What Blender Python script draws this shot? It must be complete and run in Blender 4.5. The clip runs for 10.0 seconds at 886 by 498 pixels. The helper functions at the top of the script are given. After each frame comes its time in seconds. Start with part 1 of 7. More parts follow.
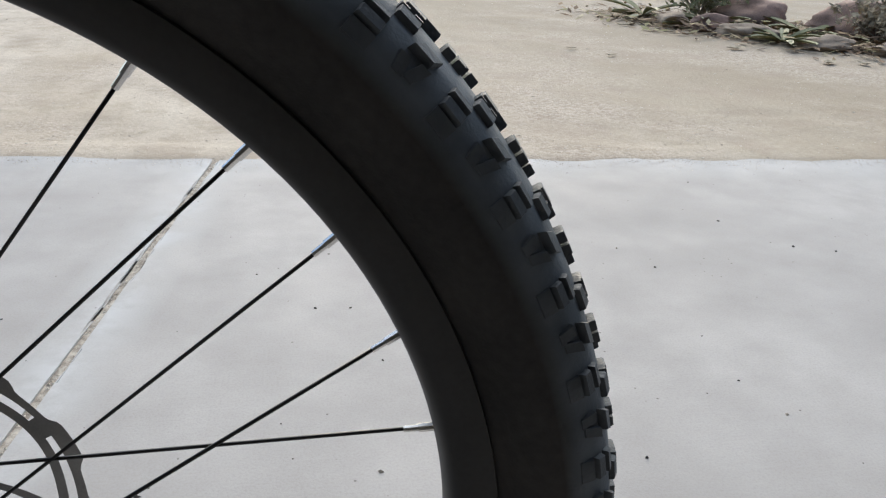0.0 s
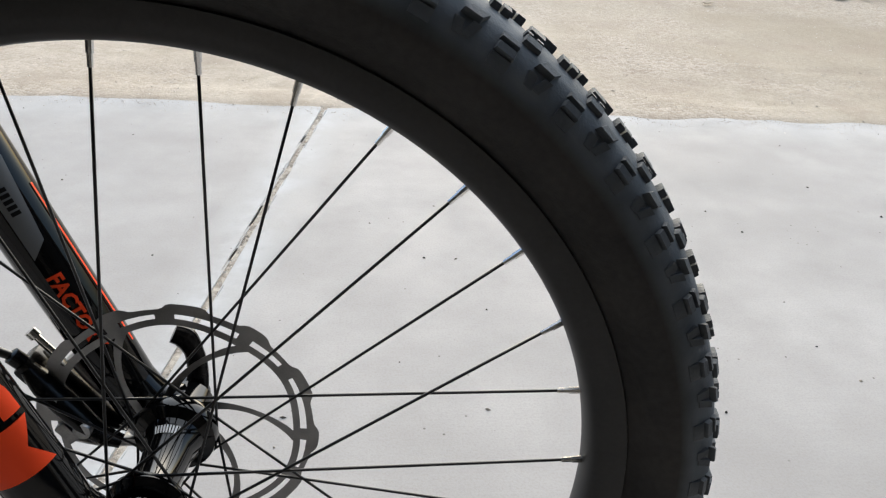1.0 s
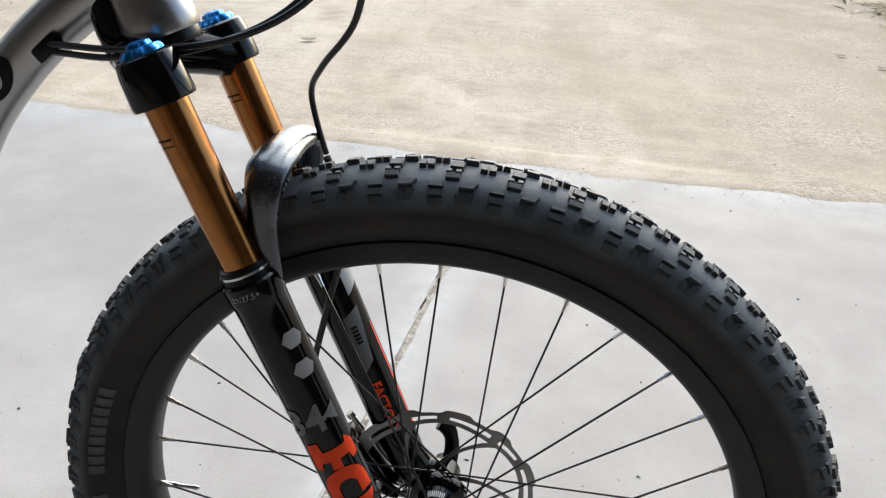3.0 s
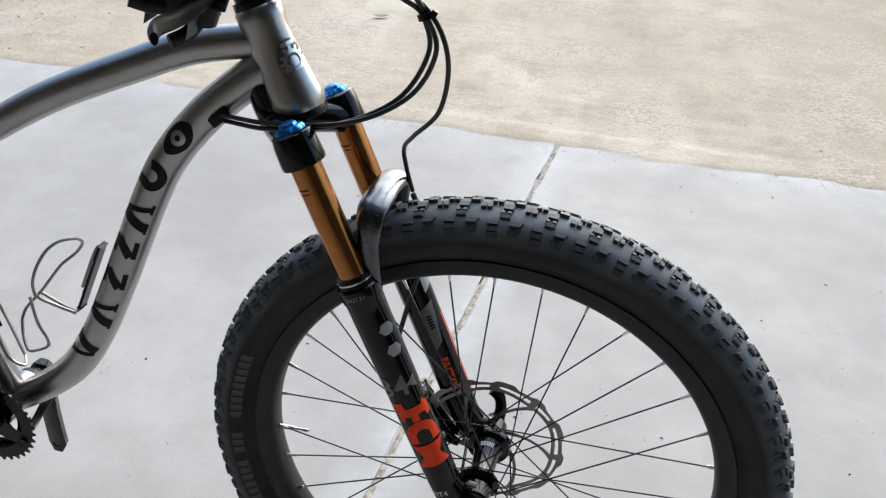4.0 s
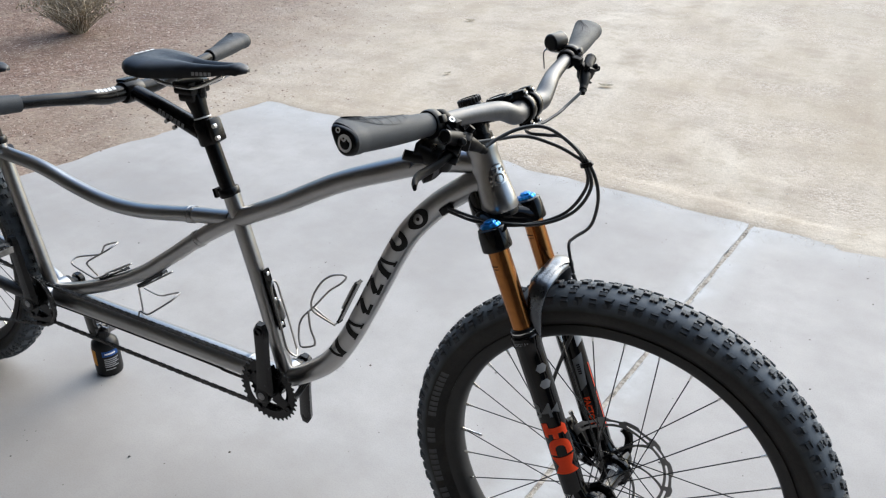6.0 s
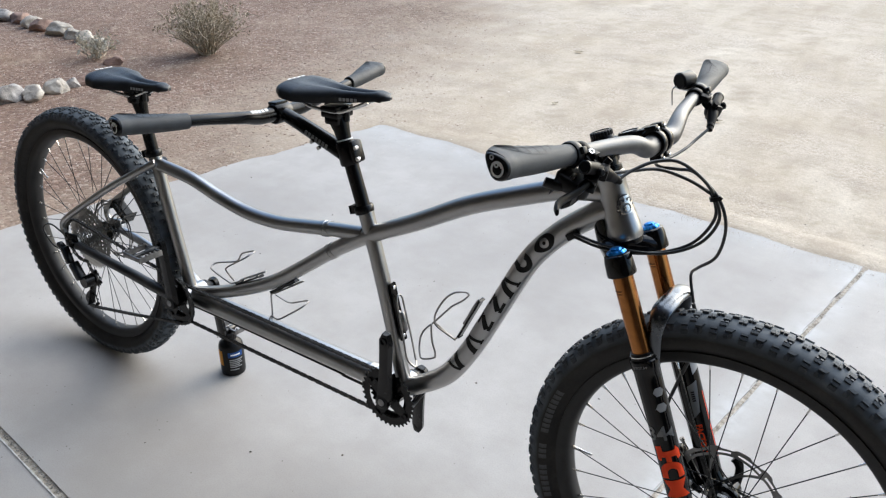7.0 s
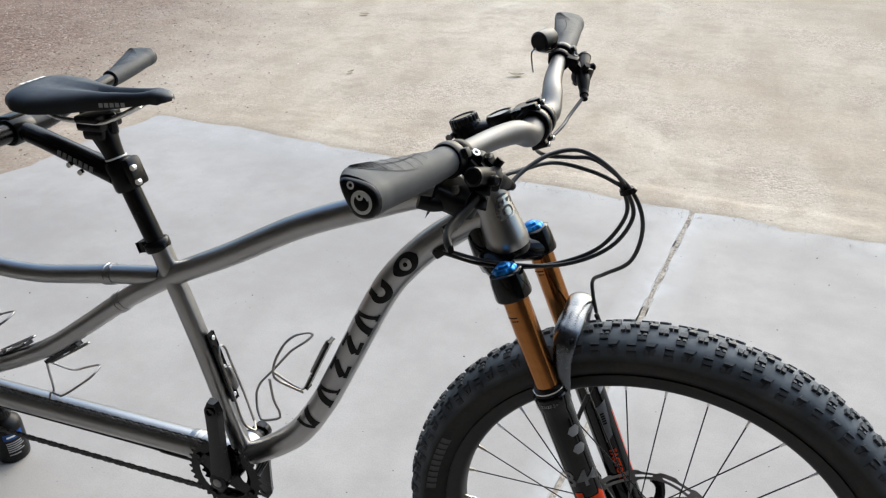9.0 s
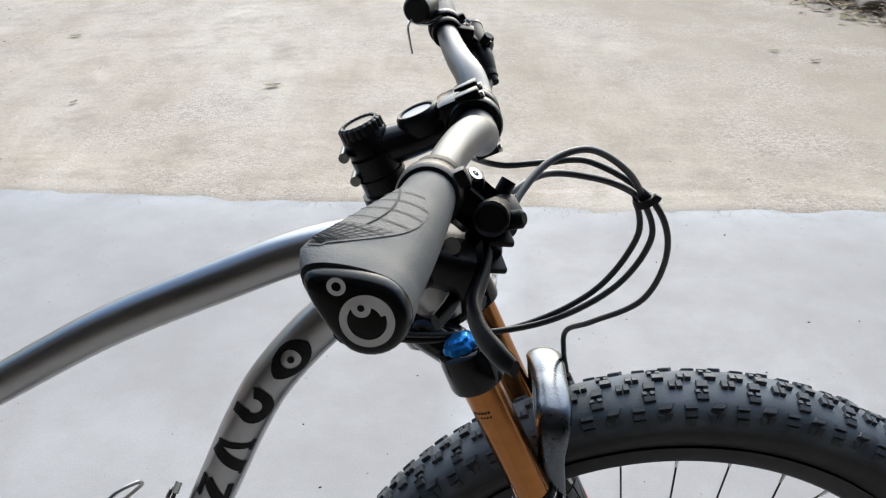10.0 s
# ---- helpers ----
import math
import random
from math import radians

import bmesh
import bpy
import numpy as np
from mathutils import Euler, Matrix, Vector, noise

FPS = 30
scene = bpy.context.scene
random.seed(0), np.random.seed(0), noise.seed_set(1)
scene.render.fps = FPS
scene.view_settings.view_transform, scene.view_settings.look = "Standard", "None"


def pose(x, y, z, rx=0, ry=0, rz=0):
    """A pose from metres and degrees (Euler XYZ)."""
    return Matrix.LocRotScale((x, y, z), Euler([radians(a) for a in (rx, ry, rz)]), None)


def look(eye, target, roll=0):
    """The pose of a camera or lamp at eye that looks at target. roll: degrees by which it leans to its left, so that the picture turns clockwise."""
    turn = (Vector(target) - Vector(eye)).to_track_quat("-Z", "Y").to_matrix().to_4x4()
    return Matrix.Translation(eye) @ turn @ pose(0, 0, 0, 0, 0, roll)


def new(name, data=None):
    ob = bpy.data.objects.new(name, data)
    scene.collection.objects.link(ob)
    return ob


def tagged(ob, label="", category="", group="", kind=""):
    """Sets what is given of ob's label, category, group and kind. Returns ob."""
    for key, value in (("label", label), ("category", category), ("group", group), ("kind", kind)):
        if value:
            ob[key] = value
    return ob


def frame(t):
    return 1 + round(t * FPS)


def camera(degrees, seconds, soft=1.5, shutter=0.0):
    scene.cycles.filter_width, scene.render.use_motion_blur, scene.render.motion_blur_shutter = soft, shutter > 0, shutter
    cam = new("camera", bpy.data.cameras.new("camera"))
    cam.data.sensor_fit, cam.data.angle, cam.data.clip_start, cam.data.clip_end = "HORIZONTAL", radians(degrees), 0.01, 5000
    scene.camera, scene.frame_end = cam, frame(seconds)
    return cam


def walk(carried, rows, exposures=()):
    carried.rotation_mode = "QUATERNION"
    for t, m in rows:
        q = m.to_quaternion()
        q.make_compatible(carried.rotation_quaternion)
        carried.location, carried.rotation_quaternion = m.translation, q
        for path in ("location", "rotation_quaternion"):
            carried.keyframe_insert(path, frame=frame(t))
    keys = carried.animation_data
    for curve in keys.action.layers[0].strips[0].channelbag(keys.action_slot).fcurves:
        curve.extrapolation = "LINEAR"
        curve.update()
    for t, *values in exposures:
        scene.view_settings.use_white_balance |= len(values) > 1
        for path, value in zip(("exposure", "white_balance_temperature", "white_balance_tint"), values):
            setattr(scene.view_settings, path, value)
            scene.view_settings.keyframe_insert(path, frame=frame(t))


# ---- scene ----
cam = camera(57.2, 10.0, soft=1.25)
# seconds, eye in metres, Euler degrees
PATH = [
    (0, 0.2201, -0.3434, 0.6713, 67.175, -2.232, -9.410),
    (0.3, 0.1939, -0.3679, 0.7068, 65.115, -2.308, -8.623),
    (0.5, 0.1795, -0.3874, 0.7160, 64.223, -2.218, -7.571),
    (0.8, 0.1552, -0.4210, 0.7476, 62.815, -2.490, -5.161),
    (1, 0.1467, -0.4358, 0.7628, 62.273, -2.382, -3.732),
    (1.2, 0.1320, -0.4591, 0.7820, 61.710, -2.593, -1.881),
    (1.5, 0.1151, -0.4696, 0.7906, 61.624, -2.403, -0.199),
    (1.8, 0.0787, -0.4758, 0.8109, 61.836, -2.722, 1.172),
    (2, 0.0554, -0.4832, 0.8339, 62.155, -2.465, 2.226),
    (2.2, 0.0364, -0.4953, 0.8566, 62.224, -2.727, 2.869),
    (2.5, 0.0328, -0.5236, 0.8997, 62.476, -3.009, 4.938),
    (2.7, 0.0397, -0.5468, 0.9310, 62.564, -3.194, 5.920),
    (3.8, 0.0654, -0.7383, 1.1272, 59.280, -2.372, 10.821),
    (4, 0.0700, -0.7724, 1.1583, 58.712, -2.409, 11.697),
    (4.2, 0.0748, -0.8052, 1.1911, 58.283, -2.377, 12.460),
    (4.5, 0.0806, -0.8720, 1.2507, 57.729, -2.685, 14.087),
    (4.8, 0.1020, -0.9184, 1.2968, 57.617, -2.532, 15.859),
    (5, 0.1253, -0.9449, 1.3299, 57.498, -2.264, 17.906),
    (5.2, 0.1495, -0.9659, 1.3497, 57.656, -1.901, 19.919),
    (5.5, 0.1886, -0.9931, 1.3638, 58.410, -1.451, 23.103),
    (5.8, 0.2232, -1.0363, 1.3883, 59.646, -1.152, 26.488),
    (6, 0.2237, -1.0529, 1.3956, 60.903, -0.815, 28.232),
    (6.2, 0.2186, -1.0747, 1.4035, 62.044, -0.511, 30.077),
    (7.3, 0.2013, -1.1636, 1.4288, 62.231, -0.582, 36.678),
    (7.5, 0.1932, -1.1468, 1.4258, 61.739, -0.393, 37.484),
    (7.8, 0.1695, -1.1472, 1.4101, 60.835, -0.809, 35.425),
    (8, 0.1470, -1.1257, 1.3994, 60.141, -1.117, 33.262),
    (8.2, 0.1121, -1.1111, 1.3872, 59.299, -2.007, 29.218),
    (8.5, 0.0752, -1.0593, 1.3761, 58.906, -2.424, 24.980),
    (8.8, 0.0292, -0.9789, 1.3613, 59.519, -1.364, 21.467),
    (9, -0.0116, -0.8964, 1.3534, 60.311, 0.011, 19.197),
    (9.2, -0.0573, -0.8071, 1.3365, 60.682, 0.600, 16.419),
    (9.5, -0.1310, -0.6863, 1.3026, 60.667, 0.578, 9.743),
    (9.8, -0.2040, -0.6262, 1.2617, 60.601, 0.117, 3.702),
    (10, -0.2483, -0.5959, 1.2198, 61.084, -0.097, -0.588),
]
EXPOSURES = [(0.0, 0.94, 5850, 5.5), (1.0, 1.18, 5970, 5.5), (2.5, 1.31, 6070, 5.5), (4.0, 1.27, 5810, 5.5), (5.0, 1.2, 5730, 5.5), (7.5, 1.33, 5830, 5.5), (8.5, 1.26, 5940, 5.5), (9.0, 1.16, 5890, 5.5), (9.25, 1.13, 5680, 5.5), (9.5, 1.13, 5680, 5.5), (10.0, 1.21, 5680, 5.5)]
walk(cam, [(t, pose(x, y, z, rx, ry, rz)) for t, x, y, z, rx, ry, rz in PATH], EXPOSURES)

# ---------------------------------------------------------------- light
world = bpy.data.worlds.new("sky")
world.use_nodes = True
scene.world = world
wn = world.node_tree
sky = wn.nodes.new("ShaderNodeTexSky")
sky.sky_type = "NISHITA"
sky.sun_disc = False
sky.sun_elevation = radians(28)
sky.sun_rotation = radians(11)
sky.air_density, sky.dust_density = 1.0, 3.0
back = wn.nodes["Background"]
wn.links.new(sky.outputs[0], back.inputs[0])
back.inputs[1].default_value = 0.115

sun_data = bpy.data.lights.new("sun", "SUN")
sun_data.energy = 1.25
sun_data.angle = radians(85)
sun_data.color = (1.0, 0.95, 0.88)
sun = new("sun", sun_data)
sun.matrix_world = look((1.5, 8, 8), (0, 0, 0))


# ---------------------------------------------------------------- materials
def material(name, color, rough=0.5, metal=0.0, vary=0.0, scale=20.0, bump=0.0, bump_scale=200.0, coat=0.0, spread=None, spec=0.5, stretch=None, rough_vary=0.0):
    """A principled material with colour variation at two scales, roughness variation and fine relief."""
    m = bpy.data.materials.new(name)
    m.use_nodes = True
    n, l = m.node_tree.nodes, m.node_tree.links
    b = n["Principled BSDF"]
    b.inputs["Base Color"].default_value = (*color, 1)
    b.inputs["Roughness"].default_value = rough
    b.inputs["Metallic"].default_value = metal
    b.inputs["Specular IOR Level"].default_value = spec
    if coat:
        b.inputs["Coat Weight"].default_value = coat
        b.inputs["Coat Roughness"].default_value = 0.06
    tc = n.new("ShaderNodeTexCoord")
    src = tc.outputs["Object"]
    if stretch:
        mp = n.new("ShaderNodeMapping")
        mp.inputs["Scale"].default_value = stretch
        l.new(src, mp.inputs[0])
        src = mp.outputs[0]
    if vary:
        big = n.new("ShaderNodeTexNoise")
        big.inputs["Scale"].default_value = scale
        big.inputs["Detail"].default_value = 6
        small = n.new("ShaderNodeTexNoise")
        small.inputs["Scale"].default_value = scale * 14
        small.inputs["Detail"].default_value = 3
        l.new(src, big.inputs[0])
        l.new(src, small.inputs[0])
        mix = n.new("ShaderNodeMath")
        mix.operation = "MULTIPLY_ADD"
        mix.inputs[1].default_value = 0.4
        l.new(small.outputs[0], mix.inputs[0])
        l.new(big.outputs[0], mix.inputs[2])
        ramp = n.new("ShaderNodeValToRGB")
        ramp.color_ramp.elements[0].position = 0.5
        ramp.color_ramp.elements[1].position = 0.9
        lo = spread[0] if spread else tuple(c * (1 - vary) for c in color)
        hi = spread[1] if spread else tuple(min(1, c * (1 + vary)) for c in color)
        ramp.color_ramp.elements[0].color = (*lo, 1)
        ramp.color_ramp.elements[1].color = (*hi, 1)
        l.new(mix.outputs[0], ramp.inputs[0])
        l.new(ramp.outputs[0], b.inputs["Base Color"])
        if rough_vary:
            rr = n.new("ShaderNodeMapRange")
            rr.inputs["From Min"].default_value, rr.inputs["From Max"].default_value = 0.45, 0.95
            rr.inputs["To Min"].default_value, rr.inputs["To Max"].default_value = rough - rough_vary, rough + rough_vary
            l.new(mix.outputs[0], rr.inputs[0])
            l.new(rr.outputs[0], b.inputs["Roughness"])
    if bump:
        bn = n.new("ShaderNodeTexNoise")
        bn.inputs["Scale"].default_value = bump_scale
        bn.inputs["Detail"].default_value = 4
        l.new(src, bn.inputs[0])
        bp = n.new("ShaderNodeBump")
        bp.inputs["Strength"].default_value = bump
        bp.inputs["Distance"].default_value = 0.002
        l.new(bn.outputs[0], bp.inputs["Height"])
        l.new(bp.outputs[0], b.inputs["Normal"])
    return m


RUBBER = material("tread_rubber", (0.03, 0.033, 0.037), 0.6, vary=0.35, scale=9, bump=0.25, bump_scale=500, spread=((0.042, 0.048, 0.055), (0.078, 0.087, 0.097)), rough_vary=0.1, spec=0.35)
SIDEPRINT = material("sidewall_print", (0.08, 0.08, 0.083), 0.7, vary=0.3, scale=60)
CARBON = material("matte_carbon", (0.018, 0.018, 0.02), 0.5, vary=0.3, scale=25, spread=((0.011, 0.0106, 0.0103), (0.026, 0.0248, 0.024)), rough_vary=0.06, spec=0.35)
TITANIUM = material("brushed_titanium", (0.37, 0.366, 0.362), 0.31, 1.0, vary=0.08, scale=6, spread=((0.345, 0.341, 0.337), (0.395, 0.391, 0.387)), rough_vary=0.02)
TI_BAR = material("bead_blasted_titanium", (0.22, 0.22, 0.225), 0.46, 1.0, vary=0.15, scale=20, spread=((0.085, 0.088, 0.094), (0.14, 0.139, 0.137)), rough_vary=0.08)
GOLD = material("gold_anodised_stanchion", (0.36, 0.155, 0.05), 0.2, 1.0, vary=0.1, scale=12, stretch=(1, 1, 6), rough_vary=0.04)
LOWER = material("black_fork_paint", (0.0025, 0.0025, 0.0028), 0.05, vary=0.2, scale=30, spec=0.3)
SATIN = material("satin_black_alloy", (0.0035, 0.0035, 0.0038), 0.24, vary=0.3, scale=50, bump=0.04, bump_scale=600, spec=0.24, rough_vary=0.05)
PLASTIC = material("black_plastic", (0.0045, 0.0045, 0.005), 0.36, vary=0.3, scale=60, bump=0.08, bump_scale=700, spec=0.24, rough_vary=0.06)
LEVERBLACK = material("matte_black_lever", (0.004, 0.004, 0.0045), 0.42, vary=0.3, scale=60, spec=0.1)
SPOKE = material("black_spoke_steel", (0.012, 0.012, 0.013), 0.35, 0.3)
SILVER = material("polished_alloy", (0.72, 0.71, 0.69), 0.25, 1.0, vary=0.1, scale=80)
STEEL = material("worn_steel", (0.24, 0.235, 0.23), 0.35, 1.0, vary=0.3, scale=70)
CASSETTE = material("nickel_cassette_steel", (0.42, 0.41, 0.39), 0.36, 1.0, vary=0.2, scale=60)
ROTOR = material("brake_rotor_steel", (0.24, 0.235, 0.23), 0.42, 1.0, vary=0.15, scale=60, rough_vary=0.08)
CHAIN = material("oiled_chain_steel", (0.06, 0.058, 0.056), 0.38, 0.9, vary=0.35, scale=120)
BLUE = material("blue_anodised_alloy", (0.03, 0.2, 0.55), 0.32, 0.8, vary=0.15, scale=90)
ORANGE = material("orange_print_and_reflection", (0.95, 0.072, 0.012), 0.5, spec=0.2)
# arch is black like the legs; the blue-grey metal stands in for reflected sky
ARCHSHEEN = material("black_arch_sky_sheen", (0.115, 0.125, 0.14), 0.28, 1.0, vary=0.15, scale=30, rough_vary=0.05)
GREYPRINT = material("grey_print", (0.34, 0.34, 0.34), 0.42)
DARKGREY = material("dark_grey_print", (0.15, 0.155, 0.157), 0.4)
CAPGOLD = material("bronze_cap_print", (0.2, 0.15, 0.085), 0.4, vary=0.4, scale=150)
WHITEPRINT = material("white_print", (0.84, 0.84, 0.83), 0.5)
INK = material("black_decal", (0.007, 0.007, 0.007), 0.5, vary=0.3, scale=90, spec=0.15)
STOKERGRIP = material("charcoal_grip_rubber", (0.027, 0.031, 0.036), 0.6, vary=0.18, scale=60, bump=0.2, bump_scale=900)
GRIP = material("grey_grip_rubber", (0.05, 0.053, 0.056), 0.66, vary=0.18, scale=60, bump=0.2, bump_scale=900, rough_vary=0.08)
GROOVE = material("grip_groove", (0.008, 0.009, 0.01), 0.7)
GRIPDARK = material("dark_grip_inlay", (0.035, 0.038, 0.042), 0.62, vary=0.2, scale=90, bump=0.3, bump_scale=700)
SADDLE = material("black_saddle_cover", (0.009, 0.011, 0.014), 0.46, vary=0.25, scale=40, bump=0.15, bump_scale=900, rough_vary=0.08)
HOSE = material("black_cable_housing", (0.014, 0.014, 0.014), 0.38)
WIRE = material("titanium_wire", (0.3, 0.29, 0.28), 0.32, 1.0, vary=0.15, scale=60)
LABELYELLOW = material("yellow_label_panel", (0.62, 0.27, 0.02), 0.5, spec=0.2)
LABEL = material("bottle_label", (0.009, 0.009, 0.009), 0.4, vary=0.4, scale=120, spec=0.2)
LABELBLUE = material("blue_bottle_label", (0.02, 0.075, 0.26), 0.45, vary=0.3, scale=80, spec=0.2)


def tyre_skin():
    """Black sidewall rubber that turns into dusty grey casing where the tread begins."""
    m = material("tyre_skin", (0.03, 0.03, 0.03), 0.7, vary=0.3, scale=14, bump=0.2, bump_scale=600, spread=((0.015, 0.0142, 0.0138), (0.045, 0.042, 0.0395)), rough_vary=0.08, spec=0.28)
    n, l = m.node_tree.nodes, m.node_tree.links
    b = n["Principled BSDF"]
    dark = b.inputs["Base Color"].links[0].from_socket
    tc = n.new("ShaderNodeTexCoord")
    big = n.new("ShaderNodeTexNoise")
    big.inputs["Scale"].default_value, big.inputs["Detail"].default_value = 22, 8
    l.new(tc.outputs["Object"], big.inputs[0])
    ramp = n.new("ShaderNodeValToRGB")
    ramp.color_ramp.elements[0].position, ramp.color_ramp.elements[1].position = 0.35, 0.7
    ramp.color_ramp.elements[0].color, ramp.color_ramp.elements[1].color = (0.062, 0.073, 0.085, 1), (0.13, 0.147, 0.165, 1)
    l.new(big.outputs[0], ramp.inputs[0])
    at = n.new("ShaderNodeAttribute")
    at.attribute_name = "dust"
    mix = n.new("ShaderNodeMix")
    mix.data_type = "RGBA"
    l.new(at.outputs["Fac"], mix.inputs[0])
    l.new(dark, mix.inputs[6])
    l.new(ramp.outputs[0], mix.inputs[7])
    l.new(mix.outputs[2], b.inputs["Base Color"])
    return m


TYRESKIN = tyre_skin()


# ---------------------------------------------------------------- mesh helpers
def finish(name, bm, mat, parent=None, label="", smooth=True, xf=None):
    """Links a bmesh as one mesh object."""
    bmesh.ops.remove_doubles(bm, verts=bm.verts, dist=1e-7)
    bmesh.ops.recalc_face_normals(bm, faces=bm.faces)
    if xf is not None:
        bm.transform(xf)
    me = bpy.data.meshes.new(name)
    bm.to_mesh(me)
    bm.free()
    for m in mat if isinstance(mat, (list, tuple)) else [mat]:
        me.materials.append(m)
    if smooth:
        me.polygons.foreach_set("use_smooth", [True] * len(me.polygons))
        me.set_sharp_from_angle(angle=radians(38))
    ob = new(name, me)
    if parent is not None:
        ob.parent = parent
    if label:
        ob["label"] = label
    return ob


def part(name, bm, mat, parent, label="", xf=None, smooth=True):
    return finish(name, bm, mat, parent, label, smooth, xf)


def spline(pts, n=8):
    """Catmull-Rom points through pts."""
    p = [Vector(q) for q in pts]
    if len(p) < 3:
        return p
    p = [2 * p[0] - p[1]] + p + [2 * p[-1] - p[-2]]
    out = []
    for i in range(1, len(p) - 2):
        for k in range(n):
            t = k / n
            a, b, c, d = p[i - 1], p[i], p[i + 1], p[i + 2]
            out.append(0.5 * (2 * b + (c - a) * t + (2 * a - 5 * b + 4 * c - d) * t * t + (3 * b - a - 3 * c + d) * t ** 3))
    out.append(p[-2])
    return out


def frames(path, up=(0, 1, 0)):
    """Tangent, side and normal along a path; side stays near up."""
    out, side = [], Vector(up)
    for i in range(len(path)):
        t = (path[min(i + 1, len(path) - 1)] - path[max(i - 1, 0)]).normalized()
        s = side - t * side.dot(t)
        if s.length < 1e-4:
            s = t.orthogonal()
        s.normalize()
        side = s
        out.append((path[i], t, s, t.cross(s)))
    return out


def sweep(bm, path, radius, seg=16, squash=1.0, up=(0, 1, 0), caps=True, n=8):
    """A tube along points; radius: a number or one for each given point."""
    pts = [Vector(q) for q in path]
    fine = spline(pts, n)
    if isinstance(radius, (int, float)):
        radii = [radius] * len(fine)
    else:
        k = (len(fine) - 1) / (len(pts) - 1)
        radii = [float(np.interp(i / k, range(len(pts)), radius)) for i in range(len(fine))]
    rings = []
    for (c, t, s, u), r in zip(frames(fine, up), radii):
        rings.append([bm.verts.new(c + r * (math.cos(a) * s + squash * math.sin(a) * u)) for a in (math.tau * j / seg for j in range(seg))])
    for a, b in zip(rings, rings[1:]):
        for j in range(seg):
            bm.faces.new((a[j], a[(j + 1) % seg], b[(j + 1) % seg], b[j]))
    if caps:
        bm.faces.new(rings[0][::-1])
        bm.faces.new(rings[-1])
    return bm


def tube(path, radius, seg=16, **kw):
    return sweep(bmesh.new(), path, radius, seg, **kw)


def lathe(bm, profile, origin, axis, seg=32, ref=None, arc=math.tau):
    """Revolves (distance along axis, radius) pairs about the axis through origin."""
    o, ax = Vector(origin), Vector(axis).normalized()
    s = Vector(ref).normalized() if ref else ax.orthogonal().normalized()
    u = ax.cross(s)
    rings = []
    for d, r in profile:
        if r < 1e-6:
            rings.append([bm.verts.new(o + ax * d)] * seg)
        else:
            rings.append([bm.verts.new(o + ax * d + r * (math.cos(a) * s + math.sin(a) * u)) for a in (arc * j / seg for j in range(seg))])
    for a, b in zip(rings, rings[1:]):
        for j in range(seg):
            q = []
            for v in (a[j], a[(j + 1) % seg], b[(j + 1) % seg], b[j]):
                if v not in q:
                    q.append(v)
            if len(q) > 2:
                bm.faces.new(q)
    return bm


def turned(profile, origin, axis, seg=32):
    return lathe(bmesh.new(), profile, origin, axis, seg)


def block(bm, m, size, bevel=0.0):
    """A bevelled box of that size at the pose m."""
    r = bmesh.ops.create_cube(bm, size=1.0)
    vs = r["verts"]
    for v in vs:
        v.co = m @ Vector((v.co.x * size[0], v.co.y * size[1], v.co.z * size[2]))
    if bevel:
        es = list({e for v in vs for e in v.link_edges})
        bmesh.ops.bevel(bm, geom=es, offset=bevel, segments=2, affect="EDGES", profile=0.6)
    return bm


def boxed(m, size, bevel=0.0):
    return block(bmesh.new(), m, size, bevel)


def axes(o, x, z):
    """A pose at o with its x axis along x and z axis near z."""
    x = Vector(x).normalized()
    z = Vector(z)
    y = z.cross(x).normalized()
    z = x.cross(y)
    return Matrix(((x.x, y.x, z.x, o[0]), (x.y, y.y, z.y, o[1]), (x.z, y.z, z.z, o[2]), (0, 0, 0, 1)))


def flat(shapes, size=0.003):
    """Outlines in the plane as a finely cut bmesh, to be bent on a surface."""
    bm = bmesh.new()
    for outline in shapes:
        bm.faces.new([bm.verts.new((a, b, 0)) for a, b in outline])
    return fine_cut(bm, size)


def fine_cut(bm, size=0.003):
    bmesh.ops.triangulate(bm, faces=bm.faces)
    for _ in range(5):
        es = [e for e in bm.edges if e.calc_length() > size]
        if not es:
            break
        bmesh.ops.subdivide_edges(bm, edges=es, cuts=1)
        bmesh.ops.triangulate(bm, faces=bm.faces)
    return bm


def letters(text, height, size=0.002, bold=0.0):
    """Text in the built-in font, centred, as a finely cut bmesh."""
    cu = bpy.data.curves.new("text", "FONT")
    cu.body, cu.size, cu.align_x, cu.align_y = text, height / 0.72, "CENTER", "CENTER"
    cu.resolution_u = 2
    cu.offset = bold * height
    ob = new("text", cu)
    bpy.context.view_layer.update()
    me = bpy.data.meshes.new_from_object(ob.evaluated_get(bpy.context.evaluated_depsgraph_get()))
    bm = bmesh.new()
    bm.from_mesh(me)
    bpy.data.objects.remove(ob)
    bpy.data.curves.remove(cu)
    bpy.data.meshes.remove(me)
    bmesh.ops.remove_doubles(bm, verts=bm.verts, dist=1e-6)
    return fine_cut(bm, size)


